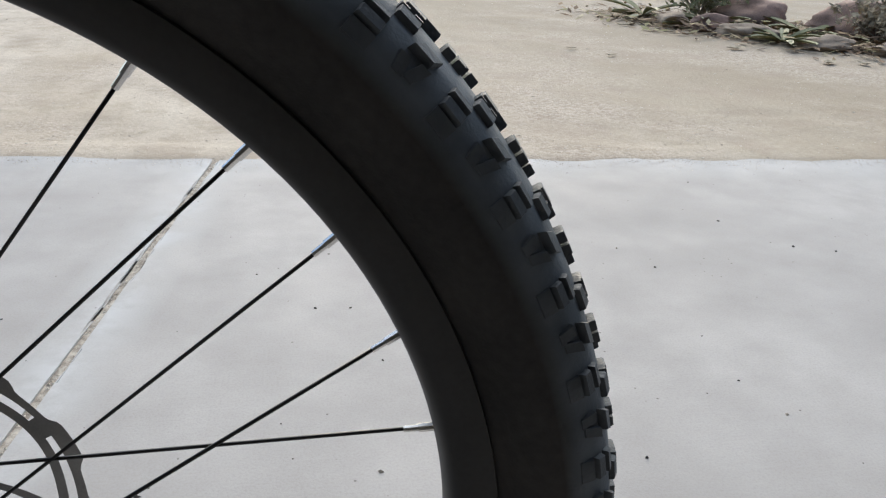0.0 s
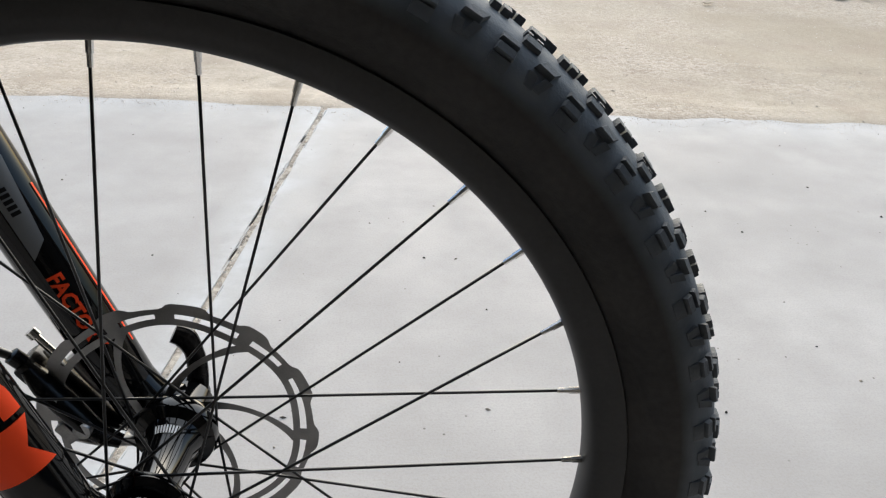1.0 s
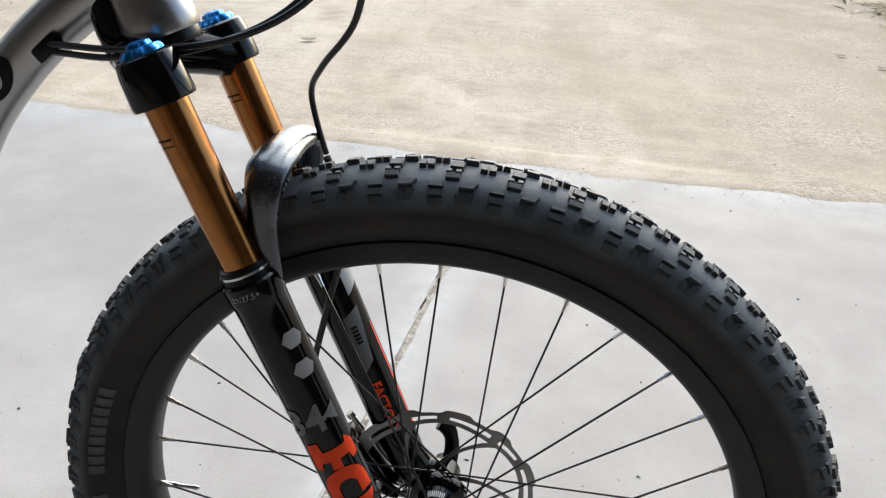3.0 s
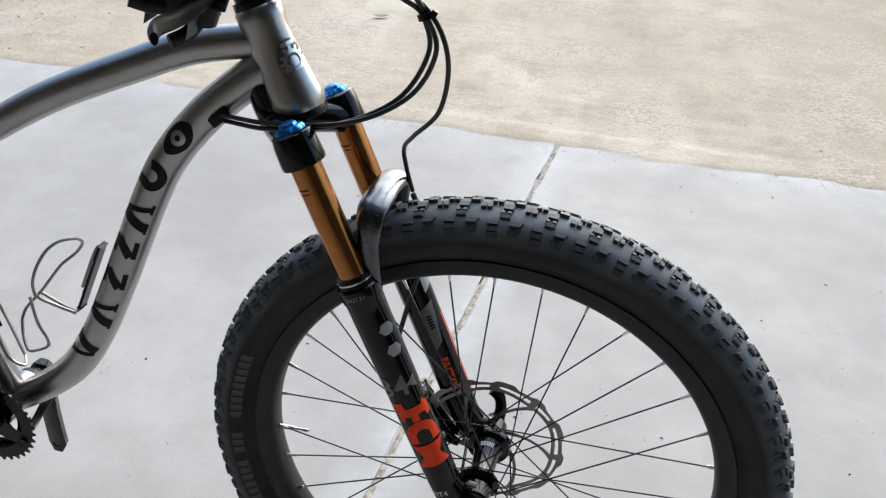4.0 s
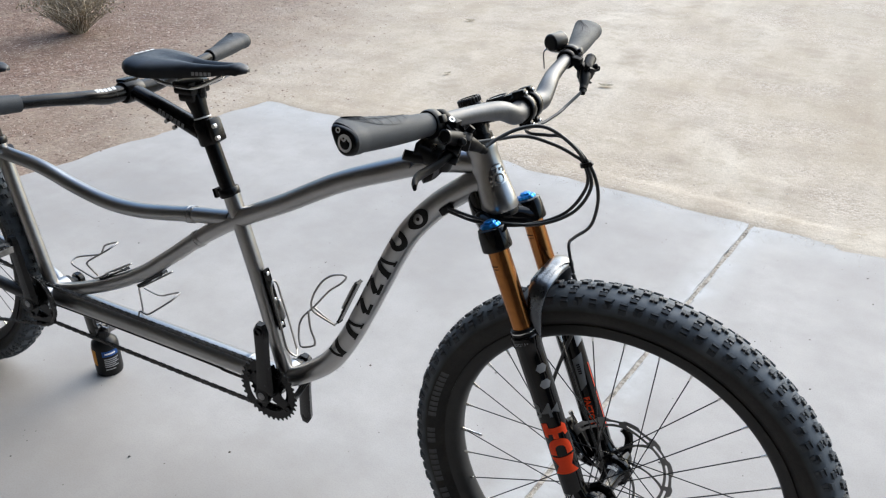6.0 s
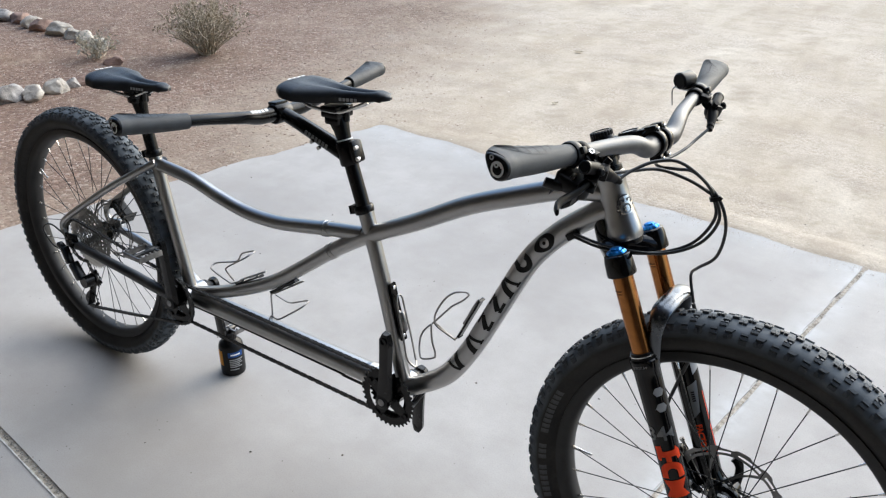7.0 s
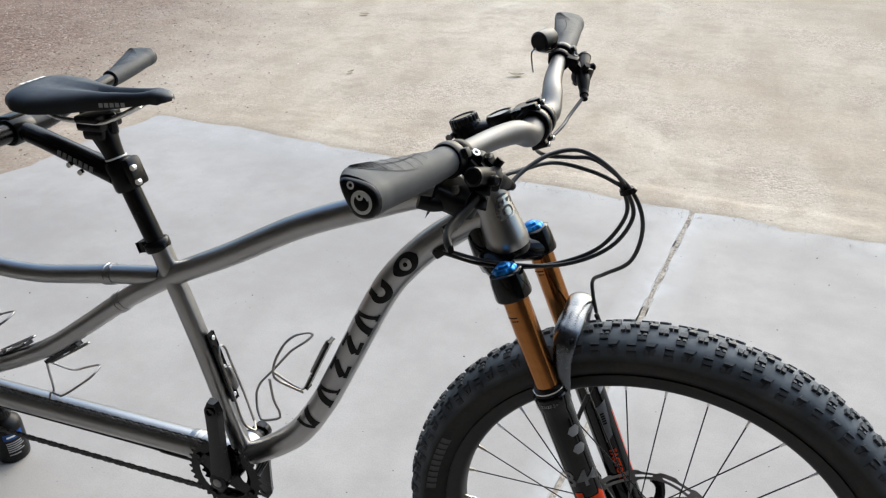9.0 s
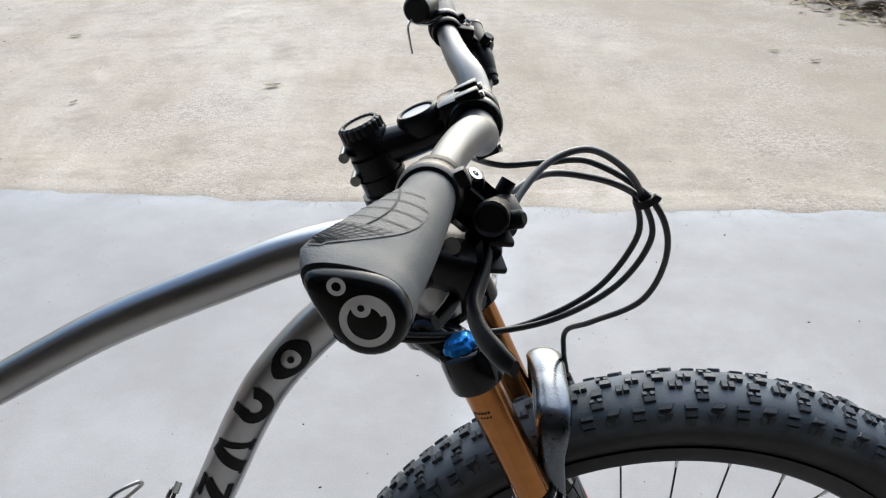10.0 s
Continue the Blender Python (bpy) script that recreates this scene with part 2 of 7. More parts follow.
def wrap(bm, fine, radius, along, around, turn=0.0, lift=0.0006, up=(0, 1, 0)):
    """Bends a flat bmesh on a tube: its x runs round it or, after a turn in degrees, along it."""
    fr = frames(fine, up)
    length = [0.0]
    for a, b in zip(fine, fine[1:]):
        length.append(length[-1] + (b - a).length)
    c, s = math.cos(radians(turn)), math.sin(radians(turn))
    for v in bm.verts:
        x, y = c * v.co.x - s * v.co.y, s * v.co.x + c * v.co.y
        d = min(max(along + y, 0), length[-1] - 1e-5)
        i = max(k for k in range(len(length)) if length[k] <= d)
        i = min(i, len(fine) - 2)
        f = (d - length[i]) / max(length[i + 1] - length[i], 1e-9)
        p = fr[i][0].lerp(fr[i + 1][0], f)
        sd, up_ = fr[i][2].lerp(fr[i + 1][2], f).normalized(), fr[i][3].lerp(fr[i + 1][3], f).normalized()
        r = radius if isinstance(radius, (int, float)) else float(np.interp(d, length, radius))
        a = around + x / r
        v.co = p + (r + lift) * (math.cos(a) * sd + math.sin(a) * up_)
    return bm


def disc(n, r, cx=0.0, cy=0.0, sx=1.0, sy=1.0, a0=0.0, a1=math.tau):
    return [(cx + sx * r * math.cos(a0 + (a1 - a0) * i / n), cy + sy * r * math.sin(a0 + (a1 - a0) * i / n)) for i in range(n)]


def arch(n, r0, r1, a0, a1, cx=0.0, cy=0.0):
    """Quads of a ring sector."""
    out = []
    for i in range(n):
        a, b = a0 + (a1 - a0) * i / n, a0 + (a1 - a0) * (i + 1) / n
        out.append([(cx + r * math.cos(q), cy + r * math.sin(q)) for r, q in ((r0, a), (r1, a), (r1, b), (r0, b))])
    return out


# ---------------------------------------------------------------- ground and pavement
def joint_x(y):
    return -0.2507 + 0.1206 * y


def cross_y(x):
    return -0.411 - 0.1187 * (x + 1.969)


def edge_y(x):
    return 2.145 - 0.09 * (x + 2.5) if x < -0.02 else 1.922 - 0.033 * (x + 0.02)


def left_x(y):
    return -2.5 - 0.2078 * (2.145 - y)


def inside(x, y):
    """How far a place lies inside the pavement's edge (negative: outside)."""
    return min(edge_y(x) - y, (x - left_x(y)) * 0.98)


def soil_material():
    m = bpy.data.materials.new("decomposed_granite")
    m.use_nodes = True
    n, l = m.node_tree.nodes, m.node_tree.links
    b = n["Principled BSDF"]
    b.inputs["Roughness"].default_value = 0.95
    b.inputs["Specular IOR Level"].default_value = 0.15
    tc = n.new("ShaderNodeTexCoord")

    def noise_at(scale, detail=5, rough=0.6, src=None):
        q = n.new("ShaderNodeTexNoise")
        q.inputs["Scale"].default_value, q.inputs["Detail"].default_value, q.inputs["Roughness"].default_value = scale, detail, rough
        l.new(src or tc.outputs["Object"], q.inputs[0])
        return q.outputs[0]

    def math2(op, a, b2):
        q = n.new("ShaderNodeMath")
        q.operation = op
        for i, v in enumerate((a, b2)):
            if isinstance(v, (int, float)):
                q.inputs[i].default_value = v
            else:
                l.new(v, q.inputs[i])
        return q.outputs[0]

    def mixed(f, a, b2):
        q = n.new("ShaderNodeMix")
        q.data_type = "RGBA"
        l.new(f, q.inputs[0])
        for i, v in ((6, a), (7, b2)):
            if isinstance(v, tuple):
                q.inputs[i].default_value = (*v, 1)
            else:
                l.new(v, q.inputs[i])
        return q.outputs[2]

    def ramp(v, lo, hi):
        q = n.new("ShaderNodeMapRange")
        q.inputs["From Min"].default_value, q.inputs["From Max"].default_value = lo, hi
        l.new(v, q.inputs[0])
        return q.outputs[0]

    # long soft streaks along the drive
    mp = n.new("ShaderNodeMapping")
    mp.inputs["Scale"].default_value = (1.5, 0.42, 1)
    mp.inputs["Rotation"].default_value = (0, 0, radians(-24))
    l.new(tc.outputs["Object"], mp.inputs[0])
    streak = noise_at(1.3, 6, 0.6, mp.outputs[0])
    patch = noise_at(0.9, 5)
    clod = noise_at(7, 8, 0.68)
    grain = noise_at(190, 3, 0.7)
    fine = noise_at(520, 2, 0.7)
    pale = mixed(ramp(streak, 0.35, 0.66), (0.43, 0.358, 0.27), (0.606, 0.536, 0.438))
    brown = mixed(ramp(patch, 0.35, 0.65), (0.128, 0.084, 0.061), (0.205, 0.14, 0.104))
    sep = n.new("ShaderNodeSeparateXYZ")
    l.new(tc.outputs["Object"], sep.inputs[0])
    side = math2("ADD", math2("MULTIPLY", sep.outputs[0], 1.0), math2("MULTIPLY", sep.outputs[1], 0.35))
    side = math2("ADD", side, math2("MULTIPLY", patch, 1.8))
    base = mixed(ramp(side, -2.7, -0.2), brown, pale)
    far = n.new("ShaderNodeMapRange")
    far.inputs["From Min"].default_value, far.inputs["From Max"].default_value = 1.9, 4.2
    far.inputs["To Max"].default_value = 0.85
    l.new(side, far.inputs[0])
    base = mixed(far.outputs[0], base, (0.34, 0.285, 0.21))
    pebble = noise_at(62, 5, 0.75)
    dim = n.new("ShaderNodeHueSaturation")
    l.new(base, dim.inputs["Color"])
    swing = n.new("ShaderNodeMapRange")
    swing.inputs["From Min"].default_value, swing.inputs["From Max"].default_value = -2.9, -0.5
    swing.inputs["To Min"].default_value, swing.inputs["To Max"].default_value = 0.7, 0.2
    l.new(side, swing.inputs[0])
    l.new(math2("ADD", math2("MULTIPLY", math2("SUBTRACT", ramp(pebble, 0.34, 0.66), 0.5), swing.outputs[0]), 1.0), dim.inputs["Value"])
    base = dim.outputs[0]
    base = mixed(ramp(clod, 0.5, 0.72), base, (0.4, 0.335, 0.25))
    # patches where the fines are gone and the small stones lie bare
    cell = n.new("ShaderNodeTexVoronoi")
    cell.inputs["Scale"].default_value = 95
    l.new(tc.outputs["Object"], cell.inputs[0])
    tone = n.new("ShaderNodeSeparateColor")
    l.new(cell.outputs["Color"], tone.inputs[0])
    stones = mixed(tone.outputs[0], (0.3, 0.242, 0.188), (0.635, 0.56, 0.472))
    bare = math2("MULTIPLY", ramp(noise_at(1.25, 6, 0.62), 0.46, 0.62), ramp(side, -1.6, -0.2))
    bare = math2("MULTIPLY", bare, 0.55)
    base = mixed(bare, base, stones)
    blot = noise_at(3.4, 7, 0.62)
    base = mixed(math2("MULTIPLY", math2("MULTIPLY", ramp(blot, 0.5, 0.68), 0.55), ramp(side, -2.2, -0.4)), base, (0.35, 0.284, 0.22))
    # brown gravel of the yard, stone by stone
    grit = n.new("ShaderNodeTexVoronoi")
    grit.inputs["Scale"].default_value = 62
    l.new(tc.outputs["Object"], grit.inputs[0])
    hue = n.new("ShaderNodeSeparateColor")
    l.new(grit.outputs["Color"], hue.inputs[0])
    pick = mixed(hue.outputs[1], (0.105, 0.066, 0.05), (0.255, 0.165, 0.125))
    pick = mixed(ramp(hue.outputs[0], 0.72, 1.0), pick, (0.42, 0.34, 0.28))
    yard = math2("MULTIPLY", ramp(side, -0.6, -2.2), ramp(noise_at(2.2, 6, 0.65), 0.3, 0.6))
    yard = math2("MULTIPLY", yard, 0.8)
    base = mixed(yard, base, pick)
    speck = mixed(math2("ADD", math2("MULTIPLY", ramp(grain, 0.22, 0.46), 0.5), 0.5), (0.4, 0.335, 0.255), base)
    light = mixed(math2("MULTIPLY", ramp(fine, 0.66, 0.82), 0.45), speck, (0.66, 0.6, 0.51))
    l.new(light, b.inputs["Base Color"])
    h = math2("ADD", math2("MULTIPLY", grain, 0.5), math2("ADD", math2("MULTIPLY", fine, 0.25), math2("ADD", math2("MULTIPLY", clod, 1.4), math2("ADD", math2("MULTIPLY", pebble, 0.9), math2("MULTIPLY", math2("ADD", math2("MULTIPLY", cell.outputs["Distance"], bare), math2("MULTIPLY", math2("MULTIPLY", grit.outputs["Distance"], yard), 1.6)), -2.2)))))
    bp = n.new("ShaderNodeBump")
    bp.inputs["Strength"].default_value, bp.inputs["Distance"].default_value = 0.2, 0.012
    l.new(h, bp.inputs["Height"])
    l.new(bp.outputs[0], b.inputs["Normal"])
    return m


def concrete_material():
    m = bpy.data.materials.new("broomed_concrete")
    m.use_nodes = True
    n, l = m.node_tree.nodes, m.node_tree.links
    b = n["Principled BSDF"]
    b.inputs["Specular IOR Level"].default_value = 0.35
    tc = n.new("ShaderNodeTexCoord")

    def noise_at(scale, detail=6, rough=0.6, stretch=None):
        src = tc.outputs["Object"]
        if stretch:
            mp = n.new("ShaderNodeMapping")
            mp.inputs["Scale"].default_value = stretch
            mp.inputs["Rotation"].default_value = (0, 0, radians(7))
            l.new(src, mp.inputs[0])
            src = mp.outputs[0]
        q = n.new("ShaderNodeTexNoise")
        q.inputs["Scale"].default_value, q.inputs["Detail"].default_value, q.inputs["Roughness"].default_value = scale, detail, rough
        l.new(src, q.inputs[0])
        return q.outputs[0]

    def math2(op, a, b2):
        q = n.new("ShaderNodeMath")
        q.operation = op
        for i, v in enumerate((a, b2)):
            if isinstance(v, (int, float)):
                q.inputs[i].default_value = v
            else:
                l.new(v, q.inputs[i])
        return q.outputs[0]

    def ramp(v, lo, hi, a=0.0, c=1.0):
        q = n.new("ShaderNodeMapRange")
        q.inputs["From Min"].default_value, q.inputs["From Max"].default_value = lo, hi
        q.inputs["To Min"].default_value, q.inputs["To Max"].default_value = a, c
        l.new(v, q.inputs[0])
        return q.outputs[0]

    def mixed(f, a, b2):
        q = n.new("ShaderNodeMix")
        q.data_type = "RGBA"
        l.new(f, q.inputs[0])
        for i, v in ((6, a), (7, b2)):
            if isinstance(v, tuple):
                q.inputs[i].default_value = (*v, 1)
            else:
                l.new(v, q.inputs[i])
        return q.outputs[2]

    cloud, mottle, grain = noise_at(1.1, 6), noise_at(7, 6, 0.65), noise_at(260, 3, 0.7)
    broom = noise_at(90, 3, 0.6, (0.04, 1, 1))
    base = mixed(ramp(cloud, 0.36, 0.66), (0.338, 0.318, 0.3), (0.452, 0.428, 0.403))
    base = mixed(ramp(mottle, 0.4, 0.75, 0, 0.6), base, (0.335, 0.312, 0.288))
    base = mixed(ramp(grain, 0.3, 0.55, 0.35, 0.0), base, (0.26, 0.24, 0.22))
    # chalky bloom beside the long joint
    sep = n.new("ShaderNodeSeparateXYZ")
    l.new(tc.outputs["Object"], sep.inputs[0])
    off = math2("ABSOLUTE", math2("SUBTRACT", sep.outputs[0], math2("ADD", math2("MULTIPLY", sep.outputs[1], 0.1206), -0.2507)), 0.0)
    bloom = math2("MULTIPLY", ramp(off, 0.015, 0.1, 1.0, 0.0), ramp(mottle, 0.4, 0.6, 0.15, 0.8))
    base = mixed(bloom, base, (0.52, 0.52, 0.51))
    rim = math2("SUBTRACT", 1.93, math2("ADD", sep.outputs[1], math2("MULTIPLY", sep.outputs[0], 0.05)))
    rim = math2("MULTIPLY", ramp(rim, 0.0, 0.22, 1.0, 0.0), ramp(noise_at(4, 6, 0.65), 0.35, 0.65, 0.1, 0.7))
    base = mixed(rim, base, (0.5, 0.5, 0.49))
    # pinholes and grit
    vor = n.new("ShaderNodeTexVoronoi")
    vor.inputs["Scale"].default_value = 38
    l.new(tc.outputs["Object"], vor.inputs[0])
    pit = math2("MULTIPLY", ramp(vor.outputs["Distance"], 0.05, 0.09, 1.0, 0.0), ramp(noise_at(5, 2), 0.55, 0.6, 0, 1))
    base = mixed(pit, base, (0.14, 0.125, 0.11))
    l.new(base, b.inputs["Base Color"])
    l.new(ramp(mottle, 0.3, 0.7, 0.62, 0.82), b.inputs["Roughness"])
    h = math2("ADD", math2("MULTIPLY", grain, 0.4), math2("ADD", math2("MULTIPLY", broom, 0.25), math2("MULTIPLY", pit, -0.6)))
    bp = n.new("ShaderNodeBump")
    bp.inputs["Strength"].default_value, bp.inputs["Distance"].default_value = 0.22, 0.003
    l.new(h, bp.inputs["Height"])
    l.new(bp.outputs[0], b.inputs["Normal"])
    return m


SOIL, CONCRETE = soil_material(), concrete_material()
JOINTFILL = material("joint_sand", (0.3, 0.25, 0.19), 0.95, vary=0.5, scale=60, bump=0.8, bump_scale=300, spread=((0.17, 0.14, 0.11), (0.55, 0.5, 0.42)))
MORTAR = material("pale_mortar", (0.5, 0.49, 0.47), 0.9, vary=0.3, scale=60, bump=0.5, bump_scale=300)
STUCCO = material("dark_brown_stucco", (0.06, 0.05, 0.042), 0.9, vary=0.15, scale=3, bump=0.5, bump_scale=120)


def ground_height(x, y):
    d = inside(x, y)
    rough = noise.fractal(Vector((x * 1.7, y * 1.7, 3)), 0.9, 2.0, 5) * 0.008 + noise.noise(Vector((x * 11, y * 11, 0))) * 0.003
    ragged = noise.noise(Vector((x * 5, y * 5, 7))) * 0.035 + noise.noise(Vector((x * 17, y * 17, 2))) * 0.018
    if d > 0.09:
        return -0.04
    if d > -0.12:
        return max(-0.04, 0.0035 - 0.16 * (d + ragged - 0.0) if d + ragged > 0 else 0.0035 + 0.3 * min(0.0, rough))
    return 0.002 + rough


def build_ground():
    xs = np.unique(np.concatenate([np.arange(-9, 6.01, 0.06), [-300, -150, -70, -35, -20, -13, 9, 14, 25, 50, 120, 300]]))
    ys = np.unique(np.concatenate([np.arange(-3, 1.5, 0.12), np.arange(1.5, 2.5, 0.025), np.arange(2.5, 9.01, 0.07), [-300, -100, -40, -15, -8, -5, 12, 18, 30, 60, 140, 300]]))
    verts = [(x, y, ground_height(x, y)) for y in ys for x in xs]
    w = len(xs)
    faces = [(j * w + i, j * w + i + 1, (j + 1) * w + i + 1, (j + 1) * w + i) for j in range(len(ys) - 1) for i in range(w - 1)]
    me = bpy.data.meshes.new("ground")
    me.from_pydata(verts, [], faces)
    me.materials.append(SOIL)
    me.polygons.foreach_set("use_smooth", [True] * len(me.polygons))
    ob = new("ground", me)
    return tagged(ob, "pale sandy decomposed granite yard with brown gravel", "ground", kind="structure")


def build_pavement():
    bm = bmesh.new()
    bed = [(left_x(2.1) + 0.03, 2.09), (-0.02, 1.89), (8, 1.63), (8, -7), (left_x(-7), -7)]
    bm.faces.new([bm.verts.new((x, y, -0.004)) for x, y in bed])
    pavement = finish("pavement", bm, JOINTFILL, smooth=False)
    tagged(pavement, "light grey concrete driveway slab with sandy joints", "pavement", kind="structure")
    g, gc = 0.007, 0.010
    corner = (-0.325, -0.611)
    far = edge_y(-0.03)
    panels = [
        [(-2.5, 2.145), (joint_x(far) - g, far), (corner[0] - g, cross_y(corner[0]) + gc), (left_x(-0.29), cross_y(left_x(-0.29)) + gc)],
        [(left_x(-0.3), cross_y(left_x(-0.3)) - gc), (corner[0] - g, cross_y(corner[0]) - gc), (joint_x(-7) - g, -7), (left_x(-7), -7)],
        [(joint_x(far) + g, far), (8, edge_y(8)), (8, cross_y(8) + gc), (corner[0] + g, cross_y(corner[0]) + gc)],
        [(corner[0] + g, cross_y(corner[0]) - gc), (8, cross_y(8) - gc), (8, -7), (joint_x(-7) + g, -7)],
    ]
    for outline in panels:
        bm = bmesh.new()
        # slightly uneven edges
        ring = []
        for (x0, y0), (x1, y1) in zip(outline, outline[1:] + outline[:1]):
            k = max(2, int(math.hypot(x1 - x0, y1 - y0) / 0.05))
            for i in range(k):
                x, y = x0 + (x1 - x0) * i / k, y0 + (y1 - y0) * i / k
                j = 0.0025 if i else 0
                ring.append((x + j * noise.noise(Vector((x * 23, y * 23, 1))), y + j * noise.noise(Vector((x * 23, y * 23, 5)))))
        top = bm.faces.new([bm.verts.new((x, y, 0)) for x, y in ring])
        ext = bmesh.ops.extrude_face_region(bm, geom=[top])
        for v in ext["geom"]:
            if isinstance(v, bmesh.types.BMVert):
                v.co.z -= 0.1
        es = [e for e in bm.edges if all(abs(v.co.z) < 1e-6 for v in e.verts)]
        bmesh.ops.bevel(bm, geom=es, offset=0.004, segments=2, affect="EDGES")
        part("concrete_panel", bm, CONCRETE, pavement)
    # pale mortar lip along the cross joint
    bm = bmesh.new()
    for i in range(120):
        x0, x1 = -3.0 + 0.022 * i, -3.0 + 0.022 * (i + 1)
        wide = 0.0045 + 0.0025 * noise.noise(Vector((x0 * 9, 3, 1)))
        ym = cross_y((x0 + x1) / 2) - gc - 0.002
        block(bm, pose((x0 + x1) / 2, ym, 0.0002, 0, 0, -math.degrees(math.atan(0.1187))), (0.0222, wide, 0.004), 0.0008)
    part("mortar_lip", bm, MORTAR, pavement, "pale worn mortar lip of the joint")
    return pavement


build_ground()
build_pavement()

# unseen garage walls added behind the camera to shade the slab and darken reflections
PLASTER = material("unseen_wall_plaster", (0.3, 0.295, 0.29), 0.9, vary=0.15, scale=3, bump=0.3, bump_scale=120)
for name_, centre, size, mat, text in (
        ("wall_north_west", (-5.6, -0.55, 2.0), (6.0, 0.2, 4.2), STUCCO, "unseen dark stucco pier added to dim the near slab"),
        ("wall_north_east", (5.6, -0.55, 2.0), (6.0, 0.2, 4.2), STUCCO, "unseen dark stucco pier added to dim the near slab"),
        ("wall_shade_lintel", (0, -0.55, 3.1), (5.2, 0.196, 2.0), STUCCO, "unseen dark stucco lintel added to block the sky"),
        ("wall_west", (-3.6, -3.27, 1.4), (0.2, 5.24, 3.0), PLASTER, "unseen plaster side wall added for dim reflections"),
        ("wall_east", (3.6, -3.27, 1.4), (0.2, 5.24, 3.0), PLASTER, "unseen plaster side wall added for dim reflections"),
        ("wall_south", (0, -5.99, 1.4), (7.4, 0.2, 3.0), PLASTER, "unseen plaster back wall added for dim reflections"),
        ("ceiling", (0, -3.27, 2.98), (7.4, 5.24, 0.15), PLASTER, "unseen plaster ceiling added to block the sky")):
    tagged(finish(name_, boxed(pose(*centre), size, 0.01), mat), text, "wall" if "wall" in name_ else "ceiling", kind="structure")


# ---------------------------------------------------------------- yard things
def rock(name_seed, centre, size, mat, turn=0.0):
    bm = bmesh.new()
    bmesh.ops.create_icosphere(bm, subdivisions=4, radius=0.5)
    k = Vector((name_seed * 7.3, name_seed * 3.1, name_seed))
    rnd = random.Random(name_seed)
    faces = [(Vector((rnd.gauss(0, 1), rnd.gauss(0, 1), rnd.gauss(0.3, 0.8))).normalized(), rnd.uniform(0.62, 0.88)) for _ in range(9)]
    for v in bm.verts:
        p = v.co.copy()
        # broken faces: the lump is cut by a few planes, then roughened
        cut = min([1.0] + [h / max(1e-6, p.normalized().dot(d)) for d, h in faces if p.dot(d) > 0.05])
        f = cut * (1 + 0.16 * noise.noise(p * 2.4 + k) + 0.07 * noise.noise(p * 6 + k) + 0.04 * noise.noise(p * 17 + k))
        q = p * f * 1.12
        v.co = Vector((q.x * size[0], q.y * size[1], max(q.z, -0.32) * size[2]))
    ob = finish("border_rock", bm, mat)
    ob.matrix_basis = pose(centre[0], centre[1], 0.26 * size[2], 0, 0, turn)
    return ob


ROCK_PALE = material("pale_quartz_rock", (0.5, 0.46, 0.4), 0.8, vary=0.3, scale=7, bump=0.7, bump_scale=40, spread=((0.22, 0.19, 0.155), (0.5, 0.46, 0.4)))
ROCK_DARK = material("dark_lava_rock", (0.1, 0.095, 0.09), 0.85, vary=0.5, scale=9, bump=0.9, bump_scale=40)
ROCK_RED = material("red_brown_rock", (0.26, 0.17, 0.13), 0.85, vary=0.4, scale=8, bump=0.8, bump_scale=40)
ROCK_TAN = material("dusty_tan_rock", (0.34, 0.27, 0.2), 0.9, vary=0.4, scale=8, bump=0.8, bump_scale=40, spread=((0.17, 0.125, 0.09), (0.42, 0.34, 0.25)))
ROCK_MIX = material("mottled_grey_rock", (0.25, 0.23, 0.2), 0.8, vary=0.6, scale=16, bump=0.8, bump_scale=40, spread=((0.08, 0.075, 0.07), (0.5, 0.46, 0.42)))
